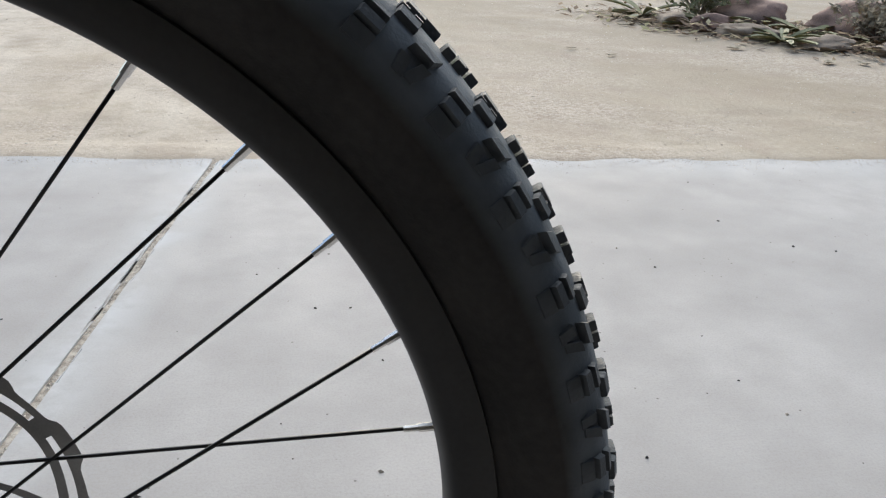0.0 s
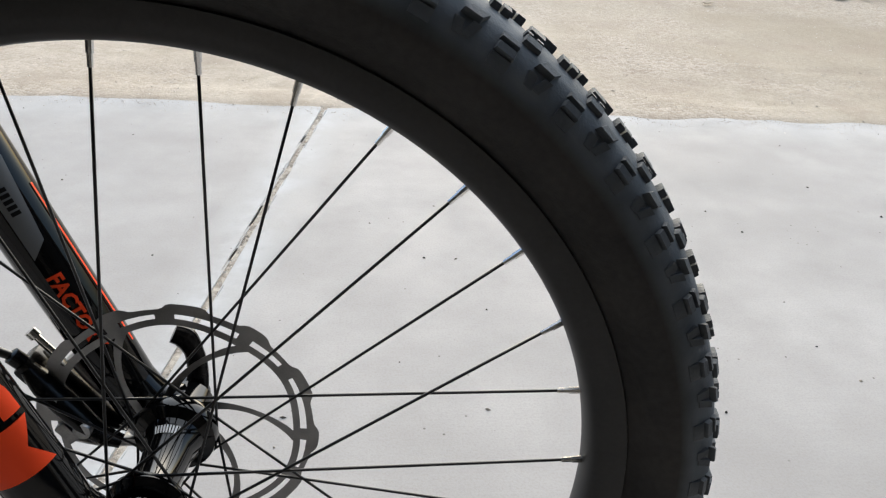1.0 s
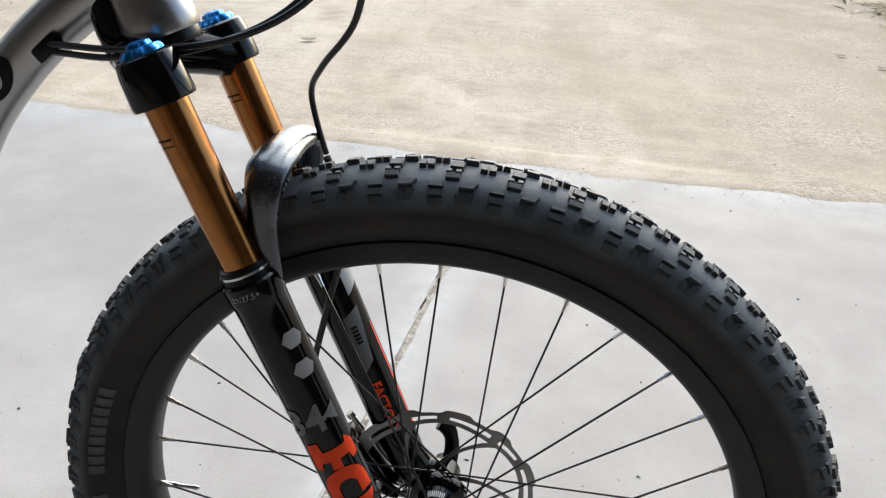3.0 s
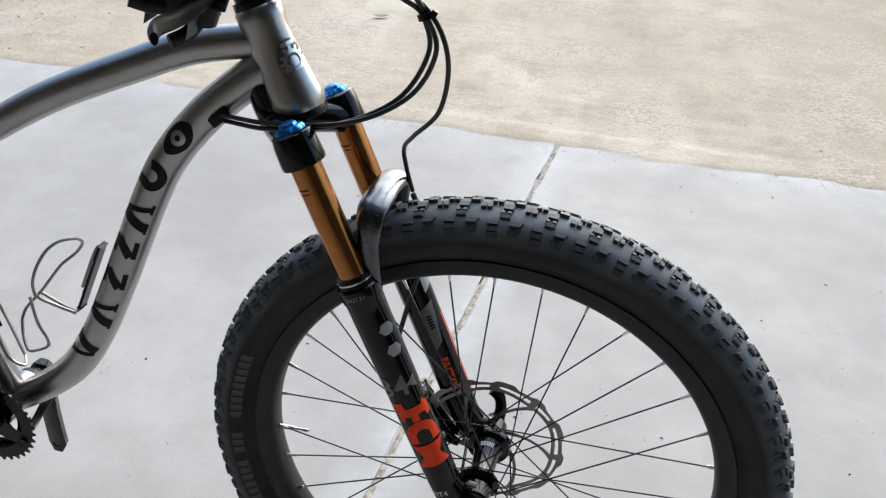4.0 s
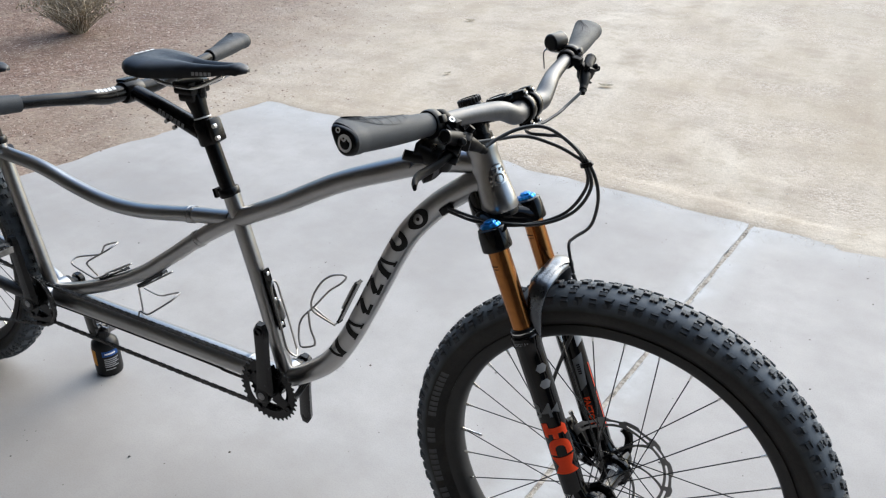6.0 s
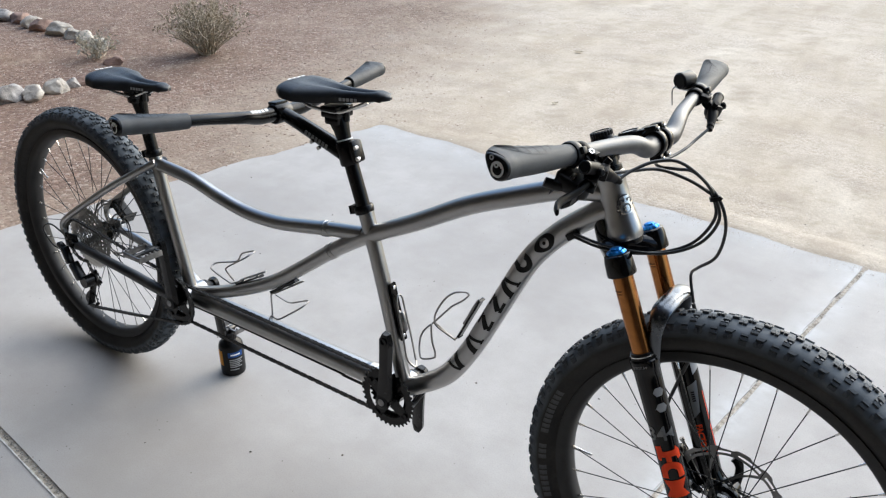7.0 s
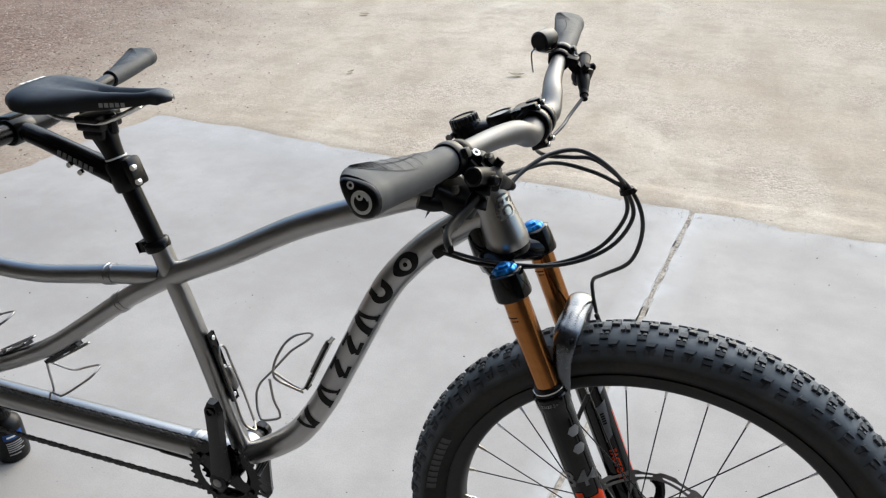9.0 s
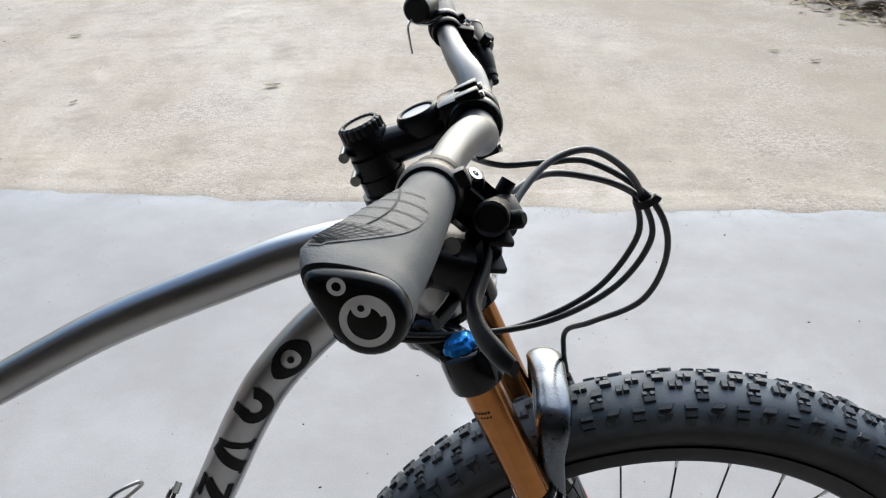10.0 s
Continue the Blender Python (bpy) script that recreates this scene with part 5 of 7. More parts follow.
eye_ = []
for s in (-1, 1):
    for a, b in zip(range(0, 180, 15), range(15, 181, 15)):
        out_ = [(0.0185 * max(0.0, math.sin(radians(q))) ** 1.35 * s, -0.027 * math.cos(radians(q))) for q in (a, b)]
        in_ = [(0.0108 * math.sin(radians(q)) * s, -0.0108 * math.cos(radians(q))) for q in (a, b)]
        quad = [in_[0], out_[0], out_[1], in_[1]]
        eye_.append(quad if s > 0 else quad[::-1])
eye_ += [disc(10, 0.004)]
crescent = arch(16, 0.0085, 0.0215, radians(50), radians(305)) + [bar_shape((0.001, 0.012), (0.021, 0.014), 0.0115)]
peak = [bar_shape((-0.020, 0.0145), (0.021, 0.0025), 0.0145), bar_shape((-0.020, -0.017), (0.020, -0.004), 0.0075), bar_shape((-0.0205, 0.006), (-0.0205, 0.0245), 0.0042), bar_shape((-0.0205, -0.0245), (-0.0205, -0.009), 0.0042)]
slant = [bar_shape((0.013, -0.011), (-0.013, 0.011), 0.0135), bar_shape((0.018, -0.0135), (0.0165, 0.0145), 0.0075), bar_shape((-0.018, 0.0135), (-0.0165, -0.0145), 0.0075)]
vee = [[(-a, -b) for a, b in q] for q in peak]
for target, shp in zip(marks, (eye_, crescent, peak, slant, slant, peak, vee)):
    name_shape(place_on(fine_dt, target), shp)
# head badge
badge_path = [HEAD - DOWN * d for d in (0.09, 0.05, 0.0)]
bm = flat(arch(28, 0.0085, 0.0125, 0, math.tau) + [disc(14, 0.0055)] + [bar_shape((0.011 * math.cos(q), 0.011 * math.sin(q)), (0.0165 * math.cos(q), 0.0165 * math.sin(q)), 0.0035) for q in (math.tau * k / 12 for k in range(12))] + [bar_shape((-0.009, 0.019), (0.009, 0.019), 0.004), bar_shape((-0.009, -0.019), (0.009, -0.019), 0.004)])
bm2 = wrap(bm, badge_path, 0.0258, 0.052, radians(122), 0.0, lift=0.0012)
part("badge_ground", wrap(flat([disc(20, 0.017, 0, 0, 1.0, 1.42)]), badge_path, 0.0258, 0.052, radians(122), 0.0, lift=0.0005), TI_BAR, frame_root, "dark ground behind the head badge")
part("head_badge", bm2, SILVER, frame_root, "round cut-out metal head badge")

# ---- headset, stem and bar
YC = 0.012
STEER_TOP = HEAD - DOWN * 0.158
part("headset_spacer", turned([(0.0, 0.0), (0.0, 0.0185), (0.016, 0.0185), (0.0165, 0.0175), (0.018, 0.0175), (0.0185, 0.0195), (0.032, 0.0195), (0.0325, 0.023), (0.04, 0.0235), (0.045, 0.022), (0.045, 0.0)], HEAD - DOWN * 0.142, DOWN, 32), SATIN, bike, "black headset cover and spacers", xf=None)
part("lower_headset_cup", turned([(0.0, 0.0), (0.0, 0.0275), (0.008, 0.0285), (0.011, 0.027), (0.011, 0.0)], HEAD + DOWN * 0.0135, DOWN, 32), SATIN, bike, xf=None)
CLAMP = Vector((-0.216, YC, 0.992))
bm = turned([(-0.004, 0.0), (-0.004, 0.017), (0.0, 0.0195), (0.04, 0.0195), (0.044, 0.0175), (0.044, 0.0)], STEER_TOP + Vector((0, YC * 0.6, 0)), DOWN, 32)
sweep(bm, [STEER_TOP + DOWN * 0.017 + Vector((0, YC * 0.6, 0)), STEER_TOP + DOWN * 0.021 + AHEAD * 0.045 + Vector((0, YC * 0.8, 0)), CLAMP - Vector((0.014, 0, 0.002))], [0.0195, 0.0165, 0.0175], seg=20, squash=0.9)
block(bm, axes(CLAMP - Vector((0.012, 0, 0)), AHEAD, -DOWN), (0.026, 0.04, 0.042), 0.006)
stem = part("stem", bm, SATIN, bike, "black alloy handlebar stem", xf=None)
for k, (o, nm) in enumerate(((STEER_TOP - DOWN * 0.004 + Vector((0, YC * 0.6, 0)), "top_cap"), (STEER_TOP + AHEAD * 0.047 + DOWN * 0.006 + Vector((0, YC * 0.8, 0)), "stem_gauge"))):
    bm = turned([(0.012, 0.0), (0.012, 0.0175), (0.003, 0.0185), (-0.004, 0.0185), (-0.007, 0.0165), (-0.0068, 0.0145), (-0.005, 0.0135), (-0.005, 0.0)], o, DOWN, 32)
    if k == 0:
        bm.free()
        bm = knurled([(0.012, 0.0), (0.012, 0.0175), (0.004, 0.019), (-0.005, 0.019), (-0.007, 0.0165), (-0.0068, 0.0145), (-0.005, 0.0135), (-0.005, 0.0)], o, DOWN, 20, 0.06)
    cap = part(nm, bm, PLASTIC, stem, "round black cap on the stem", xf=None)
    bm = turned([(-0.0053, 0.0), (-0.0053, 0.0125), (-0.005, 0.0125), (-0.005, 0.0)], o, DOWN, 28)
    part("cap_face", bm, GREYPRINT if k else CAPGOLD, stem, "printed face of the cap", xf=None)
# stem pinch bolts and face plate
bm = bmesh.new()
for s in (-1, 1):
    lathe(bm, [(0.0, 0.0), (0.0, 0.0045), (0.02, 0.0045), (0.021, 0.003), (0.021, 0.0)], STEER_TOP + DOWN * (0.008 if s < 0 else 0.03) - AHEAD * 0.02 + Vector((0, -0.012, 0)), (0, 1, 0), 14)
part("pinch_bolt", bm, STEEL, stem, xf=None)
bm = bmesh.new()
for yy in (-0.0165, 0.0085):
    lathe(bm, [(-0.007, 0.0168), (-0.007, 0.0215), (-0.005, 0.0228), (0.005, 0.0228), (0.007, 0.0215), (0.007, 0.0168)], CLAMP + Vector((0, yy, 0)), (0, 1, 0), 32)
    for zz in (-1, 1):
        block(bm, axes(CLAMP + Vector((0.002, yy, 0)) + zz * Vector((-0.008, 0, 0.0225)), AHEAD, -DOWN), (0.02, 0.012, 0.009), 0.002)
part("face_plate", bm, SATIN, stem, "two-bolt black bar clamp", xf=None)
for yy in (-0.0165, 0.0085):
    for zz in (-1, 1):
        part("clamp_bolt", turned([(0.0, 0.0), (0.0, 0.0032), (0.006, 0.0032), (0.0065, 0.0018), (0.003, 0.0018), (0.003, 0.0)], CLAMP + Vector((0.009, yy, 0)) + zz * Vector((-0.008, 0, 0.0225)), AHEAD, 12), SILVER, stem, xf=None)


def bar_point(y):
    """The handlebar's centre line at the distance y to its left of the clamp."""
    a = abs(y)
    ys = [0.0, 0.03, 0.05, 0.085, 0.13, 0.2, 0.4]
    return Vector((float(np.interp(a, ys, [-0.216, -0.215, -0.214, -0.221, -0.233, -0.246, -0.274])) + 0.0628 * max(0.0, y), y + YC, float(np.interp(a, ys, [0.992, 0.991, 0.992, 1.005, 1.011, 1.017, 1.037]))))


ys = [-0.395, -0.3, -0.2, -0.13, -0.085, -0.05, -0.028, 0.0, 0.028, 0.05, 0.085, 0.13, 0.2, 0.3, 0.395]
bar = part("handlebar", tube([bar_point(q) for q in ys], [0.011, 0.011, 0.0112, 0.0125, 0.0138, 0.0152, 0.0158, 0.0158, 0.0158, 0.0152, 0.0138, 0.0125, 0.0112, 0.011, 0.011], 24, up=(0, 0, 1)), TI_BAR, bike, "blue-grey titanium riser handlebar", xf=None)


def grip(parent, p_in, p_out, back, up, xf=None, mat=GRIP):
    """A winged grip from its inner to its outer end; back points to the rider."""
    p_in, p_out, back, up = Vector(p_in), Vector(p_out), Vector(back), Vector(up)
    t = (p_out - p_in).normalized()
    length = (p_out - p_in).length
    back = (back - t * back.dot(t)).normalized()
    top = back.cross(t)
    if top.dot(up) < 0:
        top = -top

    def spread(u):
        """How far the palm wing stands out at u: widest short of the end."""
        return 0.0190 * min(1.0, max(0.0, (u - 0.15) / 0.7)) ** 1.15 - 0.0055 * max(0.0, (u - 0.87) / 0.13) ** 2
    bm = bmesh.new()
    rows, seg = [], 32
    for i in range(25):
        u = i / 24
        wing = spread(u)
        r = 0.0152 + 0.0013 * math.sin(math.pi * min(1, u * 1.1)) + 0.001 * (u > 0.9)
        ring = []
        for j in range(seg):
            a = math.tau * j / seg
            cb, ct = math.cos(a), math.sin(a)
            f = max(0.0, cb) ** 1.6
            v = p_in + t * length * u + back * (r * cb + wing * f) + top * (r * ct * (1 - 0.35 * f * min(1, wing / 0.0190)) + 0.25 * wing * f)
            ring.append(bm.verts.new(v))
        rows.append(ring)
    for a, b in zip(rows, rows[1:]):
        for j in range(seg):
            bm.faces.new((a[j], a[(j + 1) % seg], b[(j + 1) % seg], b[j]))
    bm.faces.new(rows[0][::-1])
    bm.faces.new(rows[-1])
    g = part("grip", bm, mat, parent, "grey rubber grip with a palm wing", xf=xf)
    # dark inlay on the wing, crossed by thin grooves
    def skin(u, a, lift):
        wing = spread(u)
        r = 0.0152 + 0.0013 * math.sin(math.pi * min(1, u * 1.1)) + 0.001 * max(0.0, min(1.0, (u - 0.86) / 0.04)) + lift
        cb, ct = math.cos(a), math.sin(a)
        f = max(0.0, cb) ** 1.6
        return p_in + t * length * u + back * (r * cb + wing * f) + top * (r * ct * (1 - 0.35 * f * min(1, wing / 0.0190)) + 0.25 * wing * f)

    def edge(u):
        """Angles between which the inlay lies at u."""
        return 0.32 + 0.35 * max(0.0, 0.45 - u), 0.55 + 1.25 * math.sin(math.pi * min(1.0, max(0.0, (u - 0.2) / 0.72)) ** 0.8)
    bm = bmesh.new()
    us = np.linspace(0.24, 0.92, 30)
    grid = [[bm.verts.new(skin(u, edge(u)[0] + (edge(u)[1] - edge(u)[0]) * v, 0.0005)) for v in np.linspace(0, 1, 10)] for u in us]
    for a, b in zip(grid, grid[1:]):
        for j in range(9):
            bm.faces.new((a[j], a[j + 1], b[j + 1], b[j]))
    part("grip_inlay", bm, GRIPDARK if mat is GRIP else SADDLE, parent, "dark textured grip inlay", xf=xf)
    bm = bmesh.new()

    def groove(p, q, wide=0.0006):
        pts_ = [(p[0] + (q[0] - p[0]) * k / 8, p[1] + (q[1] - p[1]) * k / 8) for k in range(9)]
        line = [skin(u, edge(u)[0] + (edge(u)[1] - edge(u)[0]) * v, 0.0009) for u, v in pts_]
        for k in range(8):
            d = (line[k + 1] - line[k]).normalized()
            n_ = d.cross((line[k] - (p_in + t * length * pts_[k][0])).normalized()) * wide
            bm.faces.new([bm.verts.new(x) for x in (line[k] - n_, line[k] + n_, line[k + 1] + n_, line[k + 1] - n_)])
    for k in range(5):
        groove((0.32 + 0.1 * k, 0.02), (0.36 + 0.1 * k, 0.98))
    groove((0.26, 0.45), (0.7, 0.5))
    for k in range(8):
        groove((0.70 + 0.024 * k, 0.02), (min(0.91, 0.72 + 0.03 * k), 0.95), 0.00035)
    for k in range(7):
        groove((0.71, 0.1 + 0.13 * k), (0.91, min(0.98, 0.02 + 0.13 * k)), 0.00035)
    part("grip_groove", bm, GROOVE, parent, "thin dark grooves", xf=xf, smooth=False)
    # end plug with a pale ring
    bm = bmesh.new()
    rows = []
    for d, sc in ((-0.007, 0.9), (-0.004, 0.985), (0.001, 0.99), (0.004, 0.955), (0.0062, 0.87), (0.0070, 0.74), (0.0070, 0.0)):
        ring = []
        for j in range(seg):
            a = math.tau * j / seg
            cb, ct = math.cos(a), math.sin(a)
            f = max(0.0, cb) ** 1.6
            ring.append(bm.verts.new(p_out + t * d + sc * (back * (0.0162 * cb + 0.0120 * f) + top * (0.0162 * ct * (1 - 0.35 * f) + 0.0030 * f))))
        rows.append(ring)
    for a, b in zip(rows, rows[1:]):
        for j in range(seg):
            bm.faces.new((a[j], a[(j + 1) % seg], b[(j + 1) % seg], b[j]))
    part("end_plug", bm, SATIN, parent, "black grip end plug", xf=xf)
    m = Matrix.Translation(p_out + t * 0.0073 + back * -0.0005) @ Matrix((( back.x, top.x, t.x, 0), (back.y, top.y, t.y, 0), (back.z, top.z, t.z, 0), (0, 0, 0, 1)))
    bm = flat(arch(36, 0.0074, 0.0104, 0, math.tau) + arch(20, 0.0014, 0.0037, 0, math.tau, 0.0041, 0.0036) + arch(12, 0.0056, 0.0076, 1.1, 2.3), 0.01)
    bm.transform(m)
    part("pale_ring", bm, WHITEPRINT, parent, "white ring printed on the plug", xf=xf, smooth=False)
    m2 = Matrix.Translation(back * 0.0155 + top * 0.0070) @ m
    bm = flat(arch(20, 0.0018, 0.0036, 0, math.tau), 0.01)
    bm.transform(m2)
    part("plug_bolt", bm, WHITEPRINT, parent, xf=xf, smooth=False)
    return g


BACK = Vector((-0.90, 0, 0.43))
for s in (-1, 1):
    grip(bar, bar_point(s * 0.243), bar_point(s * 0.389), BACK, (0, 0, 1), None)
    # grip and lever clamps
    c0, c1 = bar_point(s * 0.236), bar_point(s * 0.215)
    t = (bar_point(s * 0.24) - bar_point(s * 0.2)).normalized()
    bm = turned([(-0.007, 0.0112), (-0.007, 0.0175), (-0.005, 0.0188), (0.004, 0.0188), (0.007, 0.0175), (0.007, 0.0112)], c0, t, 32)
    block(bm, axes(c0 + Vector((0.014, 0, 0.008)), (1, 0, 0.5), t), (0.016, 0.011, 0.011), 0.003)
    part("grip_collar", bm, PLASTIC, bar, "black locking collar of the grip", xf=None)
    bm = turned([(-0.006, 0.0112), (-0.006, 0.0150), (-0.004, 0.0162), (0.004, 0.0162), (0.006, 0.0150), (0.006, 0.0112)], c1, t, 32)
    block(bm, axes(c1 + Vector((0.018, 0, 0.001)), (1, 0, -0.15), t), (0.02, 0.013, 0.018), 0.004)
    block(bm, axes(c1 + Vector((0.026, s * 0.008, -0.012)), (1, 0, -0.9), t), (0.024, 0.016, 0.016), 0.004)
    part("lever_clamp", bm, LEVERBLACK, bar, xf=None)
    part("clamp_bolt", turned([(0.0, 0.0), (0.0, 0.0042), (0.003, 0.0042), (0.003, 0.0022), (0.001, 0.0022), (0.001, 0.0)], c1 + Vector((0.021, s * 0.010, 0.008)), (0.5, s * 0.3, 0.8), 14), SILVER, bar, xf=None)
    # brake lever: master cylinder slanting in front of the bar
    cyl = [c1 + Vector((0.030, s * 0.040, -0.004)), c1 + Vector((0.034, s * 0.012, -0.014)), c1 + Vector((0.040, s * -0.012, -0.026)), c1 + Vector((0.045, s * -0.028, -0.035))]
    bm = tube(cyl, [0.0092, 0.0102, 0.0095, 0.0062], 20)
    sweep(bm, [c1 + Vector((0.030, s * 0.006, -0.014)), c1 + Vector((0.028, s * 0.014, -0.026)), c1 + Vector((0.030, s * 0.024, -0.034))], [0.010, 0.011, 0.008], seg=14)
    lathe(bm, [(0.0, 0.0), (0.0, 0.0065), (0.008, 0.0065), (0.009, 0.005), (0.016, 0.0045), (0.016, 0.0)], c1 + Vector((0.044, s * -0.027, -0.0345)), (0.25, -s * 0.75, -0.45), 16)
    lev = part("brake_lever", bm, LEVERBLACK, bar, "black hydraulic brake lever", xf=None)
    part("reservoir_cap", turned([(0.0, 0.0), (0.0, 0.0098), (0.004, 0.0098), (0.005, 0.0082), (0.0035, 0.0072), (0.0035, 0.0)], c1 + Vector((0.030, s * 0.040, -0.004)), (-0.2, s, 0.3), 24), PLASTIC, bar, "round black end cap", xf=None)
    blade = [c1 + Vector((0.030, s * 0.018, -0.028)), c1 + Vector((0.026, s * 0.042, -0.037)), c1 + Vector((0.020, s * 0.067, -0.042)), c1 + Vector((0.022, s * 0.095, -0.0405)), c1 + Vector((0.029, s * 0.115, -0.040)), c1 + Vector((0.036, s * 0.127, -0.0405))]
    if s > 0:
        blade = [c1 + (q - c1) * 0.8 for q in blade]
    part("brake_blade", tube(blade, [0.006, 0.0062, 0.0066, 0.0068, 0.0066, 0.0045], 16, squash=0.6, up=(0, 0, 1)), LEVERBLACK, bar, "black brake lever blade", xf=None)
    # pivot lugs, reach screw and hose nut round the lever
    bm = bmesh.new()
    for e in (-1, 1):
        block(bm, axes(c1 + Vector((0.032, s * 0.020, -0.028)) + Vector((0.2, 0, 0.98)) * 0.0085 * e, (0.2, s * 0.9, -0.3), (0.2, 0, 0.98)), (0.026, 0.016, 0.004), 0.0015)
    block(bm, axes(c1 + Vector((0.040, s * 0.004, -0.018)), (0.3, s, -0.3), (0.2, 0, 0.98)), (0.020, 0.014, 0.020), 0.004)
    lathe(bm, [(-0.006, 0.0), (-0.006, 0.0055), (0.004, 0.0055), (0.006, 0.0035), (0.006, 0.0)], c1 + Vector((0.044, s * 0.024, -0.012)), (0.8, s * 0.4, 0.3), 14)
    lathe(bm, [(-0.005, 0.0), (-0.005, 0.0048), (0.006, 0.0048), (0.006, 0.0)], c1 + Vector((0.040, s * -0.006, -0.006)), (0.5, -s * 0.3, 0.8), 12)
    part("lever_pivot", bm, LEVERBLACK, lev, "black pivot lugs and reach screw", xf=None)
    part("pivot_bolt", turned([(0.0, 0.0), (0.0, 0.0048), (0.003, 0.0048), (0.003, 0.0024), (0.0015, 0.0024), (0.0015, 0.0)], c1 + Vector((0.024, s * 0.018, -0.036)), (-0.5, s * 0.6, -0.6), 14), SILVER, bar, xf=None)
    if s < 0:
        # shifter pod with its paddles below the bar
        o = c1 + Vector((0.004, -0.018, -0.036))
        bm = boxed(axes(o, (0, 1, 0.1), (0.3, 0, 1)), (0.046, 0.034, 0.024), 0.008)
        lathe(bm, [(-0.014, 0.0), (-0.014, 0.015), (0.0, 0.017), (0.009, 0.015), (0.012, 0.010), (0.012, 0.0)], o + Vector((0.008, 0.004, -0.006)), (0.25, 0, 1), 24)
        block(bm, axes(o + Vector((0.012, 0.024, 0.006)), (0.3, 1, 0.2), (0, 0, 1)), (0.03, 0.016, 0.016), 0.005)
        part("shifter", bm, PLASTIC, bar, "black gear shifter pod", xf=None)
        part("shift_paddle", tube([o + Vector((0.0, -0.012, -0.006)), o + Vector((-0.014, -0.026, -0.002)), o + Vector((-0.027, -0.036, 0.003))], [0.006, 0.008, 0.007], 12, squash=0.5, up=(0, 0, 1)), PLASTIC, bar, "black thumb paddle", xf=None)
        part("shift_paddle", tube([o + Vector((0.012, -0.004, -0.016)), o + Vector((0.004, -0.014, -0.026)), o + Vector((-0.004, -0.026, -0.03))], [0.006, 0.0065, 0.006], 12, squash=0.5, up=(0, 0, 1)), PLASTIC, bar, "black thumb paddle", xf=None)
        part("shifter_bolt", turned([(0.0, 0.0), (0.0, 0.005), (0.003, 0.005), (0.003, 0.0)], o + Vector((0.006, -0.014, 0.012)), (-0.3, -1, 0.4), 14), SILVER, bar, xf=None)
    else:
        # bell-like dropper remote: black barrel on a silver strap
        o = c1 + Vector((-0.027, 0.016, 0.024))
        bm = turned([(-0.017, 0.0), (-0.017, 0.0125), (-0.014, 0.0150), (0.012, 0.0150), (0.016, 0.0128), (0.016, 0.0)], o, (0.35, 0.9, 0.1), 28)
        part("bell", bm, PLASTIC, bar, "small black barrel bell", xf=None)
        bm = tube([o + Vector((-0.012, -0.012, -0.012)), o + Vector((0.006, -0.004, -0.016)), o + Vector((0.026, 0.0, -0.006))], 0.003, 10)
        sweep(bm, [o + Vector((-0.012, -0.014, -0.012)), o + Vector((-0.014, -0.02, -0.02)), o + Vector((-0.010, -0.02, -0.045))], 0.0012, seg=8)
        part("bell_strap", bm, SILVER, bar, "silver bell strap and striker", xf=None)

# ---- hoses
R_OUT = bar_point(-0.215) + Vector((0.046, 0.036, -0.040))
L_OUT = bar_point(0.215) + Vector((0.046, -0.036, -0.040))
PORT = Vector((-0.322, -0.024, 0.812))
TIE = Vector((-0.089, -0.066, 0.950))
HOSES = [
    [R_OUT, (-0.192, -0.145, 0.989), (-0.170, -0.118, 1.001), (-0.140, -0.100, 1.003), (-0.108, -0.082, 0.980), TIE, (-0.079, -0.063, 0.915), (-0.105, -0.058, 0.868), (-0.165, -0.056, 0.834), (-0.25, -0.046, 0.818), PORT],
    [bar_point(-0.215) + Vector((0.022, 0.02, -0.032)), (-0.203, -0.14, 0.984), (-0.170, -0.1, 0.985), (-0.132, -0.085, 0.976), (-0.105, -0.075, 0.963), TIE + Vector((-0.004, 0.006, -0.003)), (-0.088, -0.054, 0.912), (-0.118, -0.05, 0.862), (-0.18, -0.05, 0.828), (-0.255, -0.044, 0.811), PORT + Vector((-0.002, 0.003, -0.007))],
    [L_OUT, (-0.199, 0.15, 0.962), (-0.202, 0.12, 0.956), (-0.210, 0.08, 0.950), (-0.217, 0.04, 0.951), (-0.212, 0.01, 0.956), (-0.192, -0.02, 0.962), (-0.160, -0.035, 0.970), (-0.128, -0.052, 0.976), TIE + Vector((0.005, -0.002, 0.002)), (-0.066, -0.067, 0.91), (-0.075, -0.05, 0.855), (-0.108, -0.015, 0.812), (-0.125, 0.014, 0.785), (-0.124, 0.026, 0.755), (-0.118, 0.034, 0.725)],
]
for h in HOSES:
    part("cable_housing", tube(h, 0.0026, 10, n=8), HOSE, bike, "black looping cable housing")
part("front_brake_hose", tube([(-0.118, 0.034, 0.722), (-0.106, 0.041, 0.685), (-0.1073, 0.044, 0.627), (-0.1195, 0.0445, 0.5715), (-0.1328, 0.044, 0.510), (-0.138, 0.044, 0.47), (-0.126, 0.044, 0.434), (-0.106, 0.044, 0.421)], 0.0034, 10), HOSE, bike, "black hose down the fork leg", xf=STEER)
bm = bmesh.new()
lathe(bm, [(-0.003, 0.0055), (-0.003, 0.0085), (0.003, 0.0085), (0.003, 0.0055)], TIE, (0.35, 0, -0.9), 16)
block(bm, pose(TIE.x + 0.008, TIE.y - 0.004, TIE.z + 0.003, 0, 30, 0), (0.006, 0.005, 0.007), 0.001)
part("cable_tie", bm, PLASTIC, bike, "black zip tie round the hoses")
